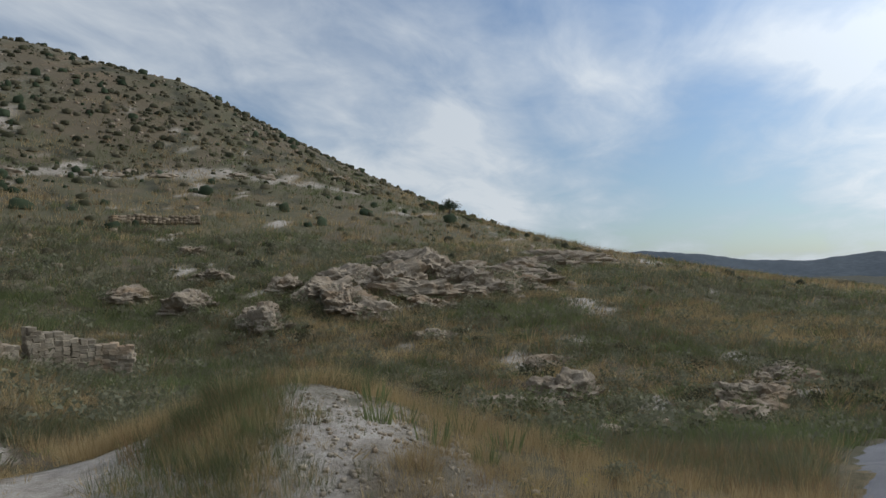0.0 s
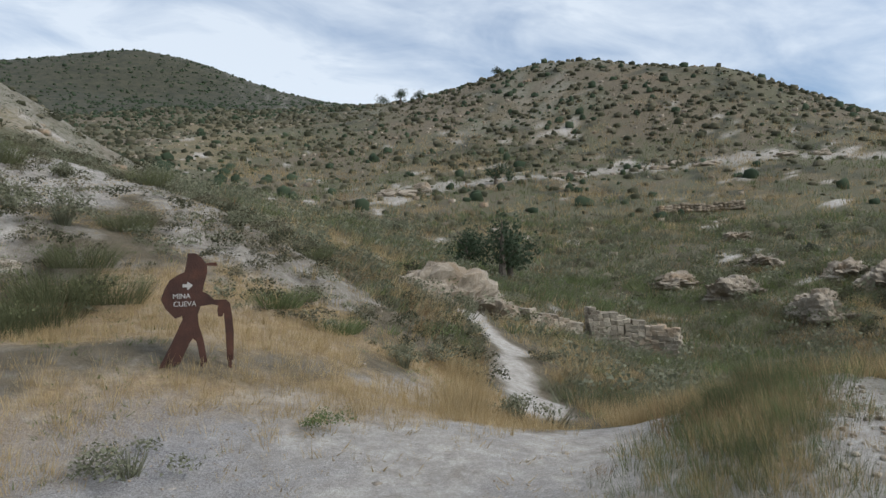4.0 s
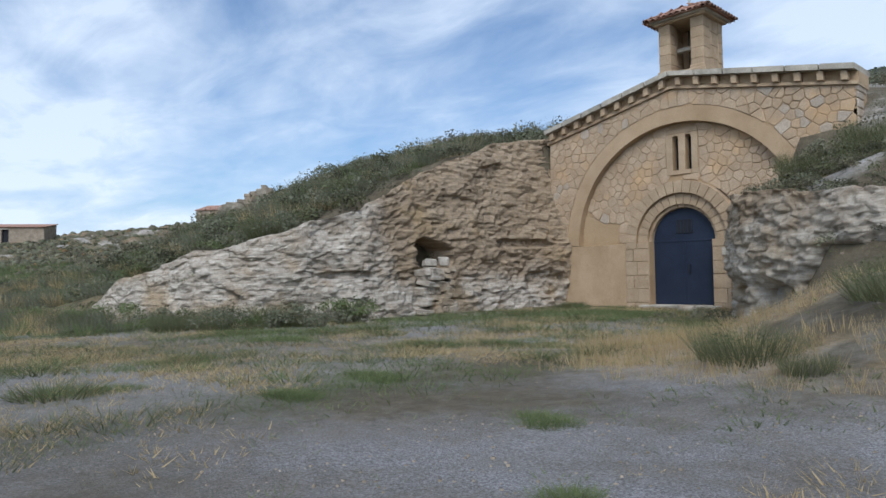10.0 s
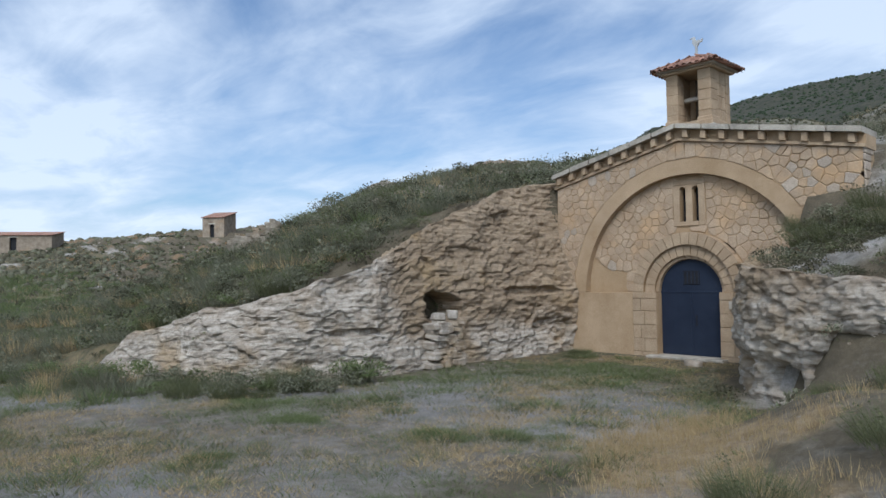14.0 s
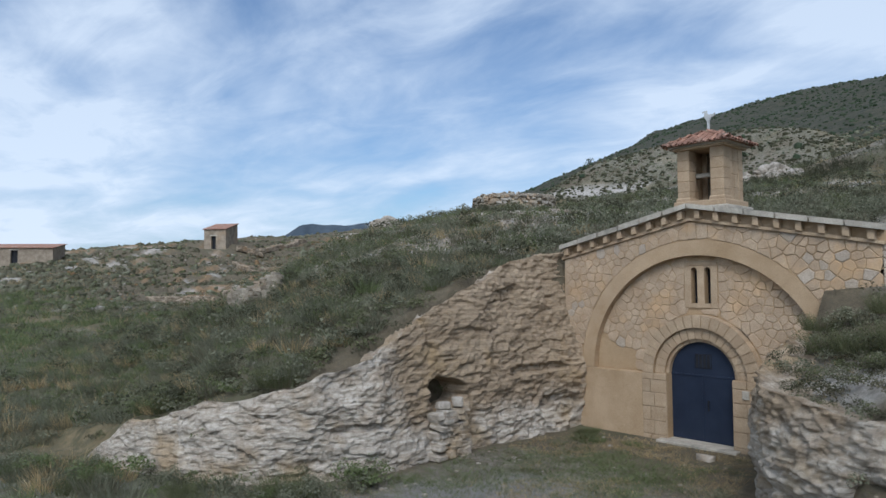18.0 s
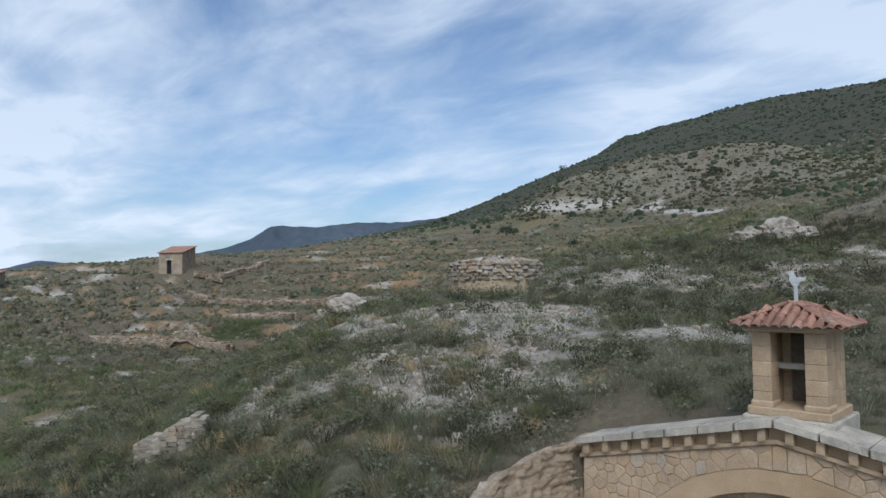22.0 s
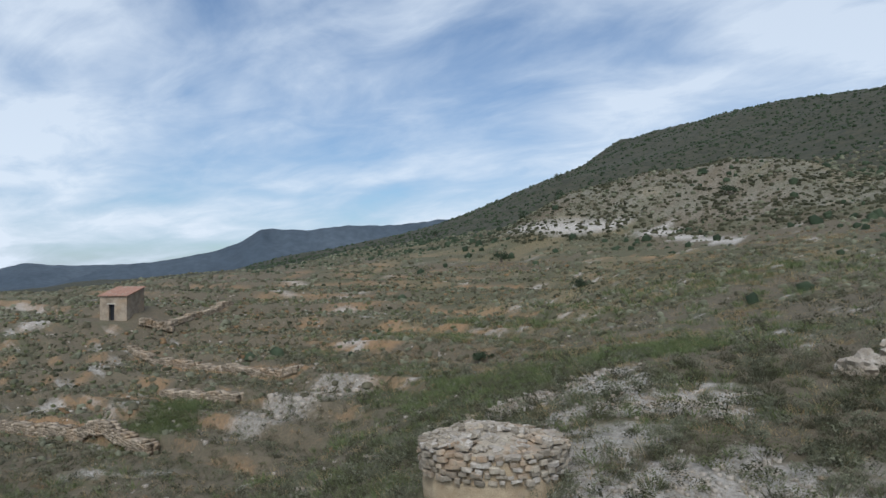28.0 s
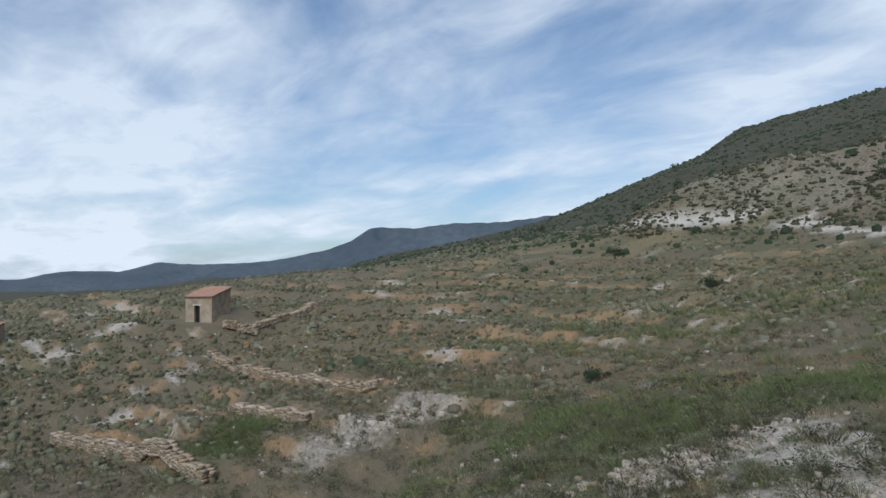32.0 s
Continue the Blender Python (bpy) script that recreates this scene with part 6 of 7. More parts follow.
T_DOT = [dome(rng, 5) for _ in range(10)]
T_TUMP = [np.concatenate([leafy(rng, 22, 0.13, 0.75, 3, 0.6, 0.14), blades(rng, 14, 0.55, 0.5, 0.9, 0.02, 0.85)]) for _ in range(8)]
T_CUSHION = [np.concatenate([blades(rng, 84, 0.56, 0.50, 0.95, 0.013, 0.85), leafy(rng, 50, 0.075, 0.75, 4, 0.6, 0.16)]) for _ in range(6)]


def stuff(name, label, category, mesh, material):
    return tagged(part(name, mesh, material), label, category, kind="stuff")


def masks(x, y):
    return covers(x, y)[:5]


# turf in the court and round the gravel
def turf_chance(x, y):
    g, s, v, r, e = masks(x, y)
    n = fbm(x / 1.6 + 7, y / 1.6, 3)
    inside = smooth(inside_distance(x, y, COURT), -1, 1)
    return np.clip((0.25 + 1.3 * smooth(n, 0.48, 0.62)) * (1 - 0.93 * smooth(v, 0.45, 0.8) * (1 - 0.75 * smooth(n, 0.58, 0.66))) * np.maximum(inside, 0.35) * (1 - 0.9 * r), 0, 1)


p = sow(rng, 45000, -16, 16, -24, -0.4, turf_chance)
half = (fbm(p[:, 0] / 3.3, p[:, 1] / 3.3, 3) > 0.5) | (masks(p[:, 0], p[:, 1])[2] > 0.6)
stuff("turf", "low green grass tufts in the gravel court", "grass", spread_mesh("turf", T_TURF, p[half], rng.uniform(0.35, 1.1, half.sum()), rng), M_GREEN)
stuff("dry_turf", "low yellowed grass tufts in the court", "grass", spread_mesh("dry_turf", T_TURF, p[~half], rng.uniform(0.5, 1.3, (~half).sum()), rng), M_STRAW)


TURF_SPOTS = [(6.6, -15.4, 0.36), (4.2, -16.2, 0.4), (8.0, -16.8, 0.14), (3.9, -14.9, 0.5), (1.5, -12.0, 0.8), (-1.5, -13.0, 0.9), (2.5, -11.0, 0.7), (-4.0, -12.5, 0.9), (0.0, -15.5, 0.7), (2.2, -17.5, 0.5)]


# coarser grass patches across the court
def patch_chance(x, y):
    g, s, v, r, e = masks(x, y)
    return (0.25 + 0.75 * smooth(fbm(x / 1.9 + 3, y / 1.9, 3), 0.45, 0.58)) * (1 - 0.85 * smooth(v, 0.3, 0.7)) * smooth(inside_distance(x, y, COURT), 0.1, 0.8)


T_SWARD = [blades(rng, 26, 0.22, 0.42, 0.7, 0.008, 1.0) for _ in range(6)]
p = sow(rng, 15000, -16, 8, -19.2, -0.5, patch_chance)
tone = fbm(p[:, 0] / 2.6 + 50, p[:, 1] / 2.6, 3) + rng.normal(0, 0.07, len(p))
for label, mat, lo, hi in (("fresh green grass patches in the court", M_GREEN, -1, 0.46), ("olive grass patches in the court", M_BROOM, 0.46, 0.56), ("dry grass patches in the court", M_STRAW, 0.56, 2)):
    k = (tone >= lo) & (tone < hi)
    stuff("court_grass", label, "grass", spread_mesh("court_grass", T_SWARD, p[k], rng.uniform(0.25, 0.65 if mat is M_STRAW else 0.9, k.sum()), rng), mat)


for cx, cy, wide in TURF_SPOTS:
    n = int(420 * wide)
    lobe = rng.normal(0, 0.45 * wide, (5, 2))[rng.randint(0, 5, n)]
    x, y = cx + lobe[:, 0] + rng.normal(0, 0.22 * wide, n), cy + 0.7 * lobe[:, 1] + rng.normal(0, 0.16 * wide, n)
    p = np.stack([x, y, surface(x, y) - 0.01], 1)
    stuff("turf_patch", "small patch of bright green grass in the gravel", "grass", spread_mesh("turf_patch", T_SWARD, p, rng.uniform(0.12, 0.4, n), rng), M_GREEN)


# dark weeds in low patches across the court
p = sow(rng, 420, -15, 7.5, -18.5, -0.8, lambda x, y: smooth(fbm(x / 2.2 + 12, y / 2.2, 3), 0.46, 0.58) * smooth(inside_distance(x, y, COURT), 0.3, 1.0))
for k, (label, mat) in enumerate((("low dark green weeds in the court", M_BROOM), ("low fresh weeds in the court", M_GREEN))):
    q = p[k::2]
    stuff("weeds", label, "weeds", spread_mesh("weeds", T_TUSSOCK, q, rng.uniform(0.35, 0.95, len(q)), rng, rng.uniform(0.25, 0.5, len(q))), mat)


# straw round the sign and on the bank
def straw_chance(x, y):
    g, s, v, r, e = masks(x, y)
    return np.clip(1.2 * s * (1 - v) * (1 - 0.85 * r), 0, 1)


p = sow(rng, 26000, 3, 20, -15, -2, straw_chance)
stuff("straw_grass", "tall dry straw grass on the bank", "dry grass", spread_mesh("straw_grass", T_STRAW, p, 0.22 + 0.62 * rng.rand(len(p)) ** 1.8, rng), M_STRAW)
p, r = sow_fan(rng, 15000, 14, 110, -40, 75, lambda x, y: np.clip(straw_chance(x, y) + 0.25, 0, 1), 10, -20)
stuff("straw_grass", "dry grass in the hollow and up the hillside", "dry grass", spread_mesh("straw_grass", T_STRAW_FAR, p, rng.uniform(0.6, 1.2, len(p)) * (0.7 + r / 45), rng), M_STRAW)
p, r = sow_fan(rng, 13000, 12, 120, 105, 215, lambda x, y: np.clip(0.2 + masks(x, y)[1] + 0.5 * masks(x, y)[4], 0, 1))
stuff("straw_grass", "dry grass over the spur and fields", "dry grass", spread_mesh("straw_grass", T_STRAW_FAR, p, rng.uniform(0.5, 1.0, len(p)) * (0.7 + r / 60), rng), M_STRAW)

# grey-green tussocks on the slope above the cliff, and green grass in the hollows
west_slope = lambda x, y: smooth(-x, 5, 9) * (1 - smooth(-x, 24, 32)) * (1 - smooth(y, 2, 9)) * (1 - 0.9 * masks(x, y)[3]) * (0.3 + 0.9 * smooth(fbm(x / 2.4 + 9, y / 2.4, 3), 0.42, 0.56))
p = sow(rng, 5200, -34, -4, -16, 10, west_slope)
kind = rng.rand(len(p))
for label, mat, lo, hi in (("dense grey green tussock grass above the cliff", M_SHRUB, 0.0, 0.56), ("green tussocks above the cliff", M_GREEN, 0.56, 0.74), ("dry brown tussocks above the cliff", M_THYME, 0.74, 0.86), ("straw coloured tussocks above the cliff", M_STRAW, 0.86, 1.01)):
    q = p[(kind >= lo) & (kind < hi)]
    stuff("tussock_grass", label, "grass", spread_mesh("tussock_grass", T_TUSSOCK, q, 0.35 + 0.85 * rng.rand(len(q)) ** 1.6, rng), mat)
p, r = sow_fan(rng, 9000, 11, 95, -35, 70, lambda x, y: np.clip(0.15 + 0.9 * masks(x, y)[0], 0, 1) * (1 - 0.8 * masks(x, y)[3]) * smooth(x, 15, 22), 10, -20)
size = rng.uniform(0.4, 1.1, len(p)) * (0.75 + r / 70)
for label, mat, lo in (("green tussock grass in the hollow", M_GREEN, 0), ("olive tussock grass in the hollow", M_SHRUB, 1), ("brown tussock grass in the hollow", M_THYME, 2)):
    stuff("tussock_grass", label, "grass", spread_mesh("tussock_grass", T_TUSSOCK_FAR, p[lo:4500:3], size[lo:4500:3], rng), mat)
for mx, my, mr in ((-47, 43, 5), (-38, 39.5, 4), (-78, 32, 4), (-30, 45, 5)):
    p = np.stack([mx + rng.normal(0, 0.55 * mr, 500), my + rng.normal(0, 0.45 * mr, 500)], 1)
    p = np.column_stack([p, surface(p[:, 0], p[:, 1]) - 0.03])
    stuff("meadow_grass", "bright green grass patch in the old fields", "grass", spread_mesh("meadow_grass", T_TUSSOCK_FAR, p, rng.uniform(0.5, 1.1, 500), rng), M_GREEN)
p, r = sow_fan(rng, 9000, 18, 110, 100, 200, lambda x, y: np.clip(1.1 * masks(x, y)[0] - 0.15, 0, 1) * (1 - masks(x, y)[3]))
stuff("tussock_grass", "green tussock grass on the spur and in the fields", "grass", spread_mesh("tussock_grass", T_TUSSOCK_FAR, p[: 3000], (rng.uniform(0.45, 1.0, len(p)) * (0.7 + r / 80))[: 3000], rng), M_GREEN)


p = sow(rng, 650, -34, -5, -16, 12, lambda x, y: west_slope(x, y) * 0.9 + 0.12)
kind = rng.rand(len(p))
for label, mat, lo, hi in (("rounded grey green shrubs above the cliff", M_SHRUB, 0, 0.52), ("dark olive shrubs above the cliff", M_DARKSHRUB, 0.52, 0.65), ("green broom shrubs above the cliff", M_BROOM, 0.65, 0.85), ("brown grey cushions above the cliff", M_THYME, 0.85, 1.01)):
    q = p[(kind >= lo) & (kind < hi)]
    stuff("slope_shrubs", label, "shrubs", spread_mesh("slope_shrubs", T_BUSH, q, 0.35 + 1.1 * rng.rand(len(q)) ** 2.2, rng, rng.uniform(0.65, 1.0, len(q))), mat)
for label, mat in (("large dark shrubs scattered over the spur", M_DARKSHRUB), ("green broom bushes scattered over the spur", M_BROOM), ("grey bushes scattered over the spur", M_SHRUB)):
    p = sow(rng, 190, -36, -6, -13, 34, lambda x, y: 0.85 + 0 * x)
    stuff("slope_shrubs", label, "shrubs", spread_mesh("slope_shrubs", T_BUSH, p, rng.uniform(0.6, 1.5, len(p)), rng, rng.uniform(0.6, 0.9, len(p))), mat)
# rounded cushions set apart from one another on the pale top of the spur
def cushion_chance(x, y):
    return (0.15 + 0.85 * smooth(fbm(x / 2.4 + 20, y / 2.4, 3), 0.42, 0.56)) * (1 - 0.62 * smooth(masks(x, y)[3], 0.3, 0.7)) * (inside_distance(x, y, COURT) < -1.6)


p = sow(rng, 6000, -44, 3, -8, 44, cushion_chance)
kind = rng.rand(len(p)) + 0.8 * (fbm(p[:, 0] / 6, p[:, 1] / 6, 3) - 0.5)
for label, mat, lo, hi in (("dark olive cushion shrubs on the white spur", M_DARKSHRUB, -9, 0.36), ("green broom cushions on the white spur", M_BROOM, 0.36, 0.58), ("grey green cushion shrubs on the white spur", M_SHRUB, 0.58, 0.82), ("brown thyme cushions on the white spur", M_THYME, 0.82, 9)):
    q = p[(kind >= lo) & (kind < hi)]
    stuff("cushion_shrubs", label, "shrubs", spread_mesh("cushion_shrubs", T_CUSHION, q, 0.30 + 1.05 * rng.rand(len(q)) ** 1.7, rng, rng.uniform(0.75, 1.2, len(q))), mat)
# shrubs along the cliff's upper edge and over its low end
ex, ey, enx, eny, eu = run
k = rng.randint(0, len(eu), 130)
off = rng.uniform(0.9, 3.0, 130)
x, y = ex[k] - enx[k] * off, ey[k] - eny[k] * off
p = np.stack([x, y, surface(x, y) - 0.05], 1)[(y < -1.5)]
low = np.stack([rng.uniform(-15.5, -9.0, 60), rng.uniform(-13.0, -10.2, 60)], 1)
p = np.concatenate([p, np.column_stack([low, surface(low[:, 0], low[:, 1]) - 0.03])])
for k, (label, mat) in enumerate((("grey green shrubs along the cliff edge", M_SHRUB), ("green broom along the cliff edge", M_BROOM), ("dark shrubs along the cliff edge", M_DARKSHRUB))):
    q = p[k::3]
    stuff("slope_shrubs", label, "shrubs", spread_mesh("slope_shrubs", T_BUSH, q, rng.uniform(0.35, 1.1, len(q)), rng, rng.uniform(0.65, 1.0, len(q))), mat)
# shrubs rooted on the rock ledge beside the door
tree = BVHTree.FromPolygons([v.co for v in ledge_rock.data.vertices], [f.vertices[:] for f in ledge_rock.data.polygons])
ex, ey, enx, eny, eu = ledge_run
spots = []
for k, off in zip(rng.randint(int(0.12 * len(eu)), int(0.8 * len(eu)), 150), rng.uniform(0.5, 2.6, 150)):
    x, y = ex[k] - enx[k] * off, ey[k] - eny[k] * off
    top = tree.ray_cast(Vector((x, y, 12)), Vector((0, 0, -1)))[0]
    spots.append((x, y, max(float(surface(x, y)), top.z if top else -9) - 0.03))
p = np.array(spots)
for k, (label, mat) in enumerate((("grey green shrubs on the rock ledge", M_SHRUB), ("brown grey cushions on the rock ledge", M_THYME), ("dark shrubs on the rock ledge", M_DARKSHRUB), ("green grass tufts on the rock ledge", M_BROOM))):
    q = p[k::4]
    stuff("ledge_shrubs", label, "shrubs", spread_mesh("ledge_shrubs", T_BUSH, q, 0.15 + 0.5 * rng.rand(len(q)) ** 1.5, rng, rng.uniform(0.65, 1.0, len(q))), mat)
# shrubs growing round and on the outcrops
spots = [ob.matrix_world.translation for ob in scene.objects if ob.name.startswith("rock_outcrop")]
x = np.concatenate([s.x + rng.normal(0, 2.6, 16) for s in spots])
y = np.concatenate([s.y + rng.normal(0, 2.6, 16) for s in spots])
p = np.stack([x, y, surface(x, y) - 0.03], 1)[allowed(x, y)]
for k, (label, mat) in enumerate((("dark shrubs between the outcrops", M_DARKSHRUB), ("olive shrubs between the outcrops", M_BROOM), ("grey shrubs between the outcrops", M_SHRUB))):
    q = p[k::3]
    stuff("slope_shrubs", label, "shrubs", spread_mesh("slope_shrubs", T_BUSH, q, rng.uniform(0.5, 1.7, len(q)), rng, rng.uniform(0.6, 1.0, len(q))), mat)


# feathery grass round the mound and over the hollow, in patches of one tone
def patches(p, labels, templates, size):
    tone = fbm(p[:, 0] / 8 + 5, p[:, 1] / 8, 3) + rng.normal(0, 0.055, len(p)) - 0.05 * smooth(-p[:, 2], 0.9, 2.2)
    for label, mat, lo, hi in labels:
        k = (tone >= lo) & (tone < hi)
        if k.sum():
            stuff("feather_grass", label, "grass", spread_mesh("feather_grass", templates, p[k], size[k], rng), mat)


TONES = [("fresh green grass in the damp hollow", M_GREEN, -1, 0.37), ("olive green feathery grass", M_BROOM, 0.37, 0.455), ("grey green feathery grass", M_SHRUB, 0.455, 0.49), ("russet seeding grass", M_RUSSET, 0.49, 0.54), ("straw coloured dry grass", M_STRAW, 0.54, 2)]


def hollow_chance(x, y):
    g, s, v, r, e = masks(x, y)
    lane = line_distance(x, y, PATH_LINE) - 0.3
    return (1 - 0.93 * smooth(r, 0.25, 0.6)) * (1 - 0.95 * smooth(v, 0.1, 0.4)) * smooth(lane, 0.5, 1.1) * smooth(np.hypot((x - 13.6) / 4.8, (y + 14.9) / 3.1), 0.85, 1.0) * (0.45 + 0.9 * smooth(fbm(x / 1.7, y / 1.7, 3), 0.4, 0.55)) * smooth(x + 0.5 * y, 3.2, 4.5)


p, r = sow_fan(rng, 12500, 5.2, 19, -36, 62, hollow_chance, 10, -20, 1.3)
patches(p, TONES, T_FEATHER, rng.uniform(0.35, 1.05, len(p)) * (0.6 + 0.4 * smooth(r, 6, 11)))
p, r = sow_fan(rng, 10500, 16, 62, -36, 72, hollow_chance, 10, -20, 1.2)
patches(p, TONES, T_TUFT, rng.uniform(0.4, 1.1, len(p)) * (0.7 + r / 60))
# the grassy flank between yard and mound
u = rng.rand(900)
x = np.interp(u, [0, 0.5, 1], [13.9, 15.6, 17.6]) + rng.normal(0, 0.5, 900)
y = np.interp(u, [0, 0.5, 1], [-16.75, -15.45, -13.9]) + rng.normal(0, 0.42, 900)
p = np.stack([x, y, surface(x, y) - 0.02], 1)
dice, size = rng.rand(len(p)) + 0.5 * (u - 0.5), rng.uniform(0.2, 0.7, len(p)) * (0.6 + 0.6 * u)
for label, mat, lo, hi in (("straw coloured grass on the flank of the mound", M_STRAW, -1, 0.24), ("green feathery grass on the mound flank", M_BROOM, 0.24, 0.62), ("fresh grass on the mound flank", M_GREEN, 0.62, 0.93), ("russet grass on the mound flank", M_RUSSET, 0.93, 2)):
    k = (dice >= lo) & (dice < hi)
    stuff("feather_grass", label, "grass", spread_mesh("feather_grass", T_FEATHER, p[k], size[k], rng), mat)


# rough grass over the lower slopes of the eastern hill, in patches of one tone
p, r = sow_fan(rng, 26000, 34, 190, -14, 80, lambda x, y: (0.35 + 0.65 * smooth(fbm(x / 6 + 2, y / 6, 3), 0.4, 0.55)) * (1 - 0.85 * masks(x, y)[3]) * (1 - 0.7 * smooth(RELIEF(x, y), 24, 40)), 10, -20)
patches(p, [("green rough grass on the eastern slope", M_GREEN, -1, 0.36), ("olive rough grass on the eastern slope", M_BROOM, 0.36, 0.50), ("russet rough grass on the eastern slope", M_RUSSET, 0.50, 0.555), ("dry rough grass on the eastern slope", M_STRAW, 0.555, 2)], T_STRAW_FAR, rng.uniform(0.7, 1.5, len(p)) * (1.0 + r / 85))


# scrub: dwarf shrubs over spur, fields and hills, smaller count with distance
def scrub_chance(x, y):
    n = fbm(x / 3.4 + 3, y / 3.4, 3)
    lane = line_distance(x, y, PATH_LINE) - 0.25
    yard = smooth(np.hypot((x - 10.5) / 6, (y + 18.5) / 6), 0.9, 1.15) * smooth(np.hypot((x - 13.6) / 4.8, (y + 14.9) / 3.1), 0.9, 1.05)
    bank = 1 - 0.85 * (1 - smooth(np.hypot((x - 12) / 10, (y + 3.5) / 9), 0.85, 1.1))
    return np.clip(0.35 + 1.6 * smooth(n, 0.42, 0.62), 0, 1) * smooth(lane, 0.8, 1.6) * yard * bank * (1 - smooth(inside_distance(x, y, COURT), -0.5, 0.5))


def far_chance(x, y):
    return 0.3 + 0.6 * smooth(fbm(x / 17, y / 17, 3), 0.4, 0.6)


for label, mat, lo, hi in (("grey green dwarf shrubs across the spur", M_SHRUB, 0.3, 1.25), ("brown grey thyme cushions on the pale ground", M_THYME, 0.18, 0.60)):
    p, r = sow_fan(rng, 3000, 5, 60, 60, 215, lambda x, y: scrub_chance(x, y) * (1 - 0.75 * masks(x, y)[3]), 0, -4)
    stuff("dwarf_shrubs", label, "shrubs", spread_mesh("dwarf_shrubs", T_SCRUB, p, rng.uniform(lo, hi, len(p)), rng, rng.uniform(0.6, 1.1, len(p))), mat)
    p, r = sow_fan(rng, 3600, 15, 85, -38, 85, scrub_chance, 10, -20)
    stuff("dwarf_shrubs", "grey olive shrubs in the hollow" if mat is M_SHRUB else "green broom shrubs in the hollow", "shrubs", spread_mesh("dwarf_shrubs", T_SCRUB, p, rng.uniform(lo, hi, len(p)) * (0.85 + r / 55), rng, rng.uniform(0.6, 1.1, len(p))), M_SHRUB if mat is M_SHRUB else M_BROOM)
    p, r = sow_fan(rng, 12000, 75, 330, 95, 180, lambda x, y: far_chance(x, y) * (1 - 0.8 * masks(x, y)[4]), -5, -5)
    stuff("dwarf_shrubs", label.replace("the spur", "fields and hills").replace("pale ground", "terraces"), "shrubs", spread_mesh("dwarf_shrubs", T_DOT, p, (0.4 + 0.9 * rng.rand(len(p)) ** 2) * (0.65 + r / 240), rng, rng.uniform(0.6, 1.0, len(p))), mat)
    p, r = sow_fan(rng, 11000, 60, 330, -12, 97, lambda x, y: far_chance(x, y) * (0.2 + 0.8 * smooth(RELIEF(x, y), 16, 27)), 10, -20)
    stuff("dwarf_shrubs", label.replace("the spur", "the eastern hill").replace("pale ground", "eastern hill"), "shrubs", spread_mesh("dwarf_shrubs", T_DOT, p, (0.5 + 1.5 * rng.rand(len(p)) ** 2.5) * (0.7 + r / 300), rng, rng.uniform(0.6, 1.0, len(p))), M_DARKSHRUB if mat is M_SHRUB else mat)
p, r = sow_fan(rng, 34000, 230, 1150, 55, 150, lambda x, y: 0.5 + 0.5 * smooth(fbm(x / 30, y / 30, 3), 0.4, 0.55), 0, 0)
stuff("juniper_scrub", "dark juniper scrub on the high hills", "shrubs", spread_mesh("juniper_scrub", T_DOT, p, (0.9 + 1.7 * rng.rand(len(p)) ** 2) * (0.6 + r / 900), rng, rng.uniform(0.6, 1.1, len(p))), M_PINE)
for label, mat in (("small olive shrubs over the near fields", M_SHRUB), ("small dark round shrubs over the near fields", M_THYME), ("yellowed grass clumps over the near fields", M_STRAW)):
    p, r = sow_fan(rng, 6500, 26, 130, 84, 180, scrub_chance, -5, -5)
    stuff("dwarf_shrubs", label, "shrubs", spread_mesh("dwarf_shrubs", T_TUFT if mat is M_STRAW else T_TUMP, p[: 3500] if mat is M_STRAW else p, (0.4 + 1.1 * rng.rand(len(p)) ** 2)[: 3500 if mat is M_STRAW else None], rng, rng.uniform(0.5, 0.9, len(p))), M_DARKSHRUB if mat is M_THYME else mat)
p = sow(rng, 6500, -165, -35, 160, 232, lambda x, y: 0.35 + 0.6 * smooth(fbm(x / 8, y / 8, 3), 0.42, 0.56))
stuff("dwarf_shrubs", "dark shrubs dotting the white hill", "shrubs", spread_mesh("dwarf_shrubs", T_DOT, p, 0.5 + 1.5 * rng.rand(len(p)) ** 2, rng, rng.uniform(0.5, 0.9, len(p))), M_DARKSHRUB)
p = sow(rng, 900, -24, 28, 38, 74, lambda x, y: 0.4 + 0.6 * smooth(fbm(x / 5, y / 5, 3), 0.42, 0.56))
stuff("dwarf_shrubs", "dark shrubs dotting the pale knoll", "shrubs", spread_mesh("dwarf_shrubs", T_TUMP, p, 0.4 + 1.2 * rng.rand(len(p)) ** 2, rng, rng.uniform(0.6, 1.0, len(p))), M_DARKSHRUB)
for label, mat in (("small grey shrubs on the pale slope beside the chapel", M_THYME), ("small olive shrubs on the pale slope beside the chapel", M_SHRUB), ("small dark cushions on the pale slope beside the chapel", M_DARKSHRUB)):
    p = sow(rng, 620, 2.6, 22, -8.5, 9, lambda x, y: smooth(y - 0.35 * (9 - x), -9.5, -6.5))
    stuff("dwarf_shrubs", label, "shrubs", spread_mesh("dwarf_shrubs", T_BUSH, p, 0.2 + 0.6 * rng.rand(len(p)) ** 2, rng, rng.uniform(0.6, 1.0, len(p))), mat)
p, r = sow_fan(rng, 4600, 90, 330, 12, 150, lambda x, y: (0.3 + 0.7 * smooth(fbm(x / 30, y / 30, 3), 0.45, 0.6)) * (1 - 0.97 * smooth(-x, 20, 40) * (1 - smooth(y, 130, 170))) * (1 - 0.75 * smooth(x, 30, 45) * (1 - smooth(RELIEF(x, y), 30, 45))), 5, -10)
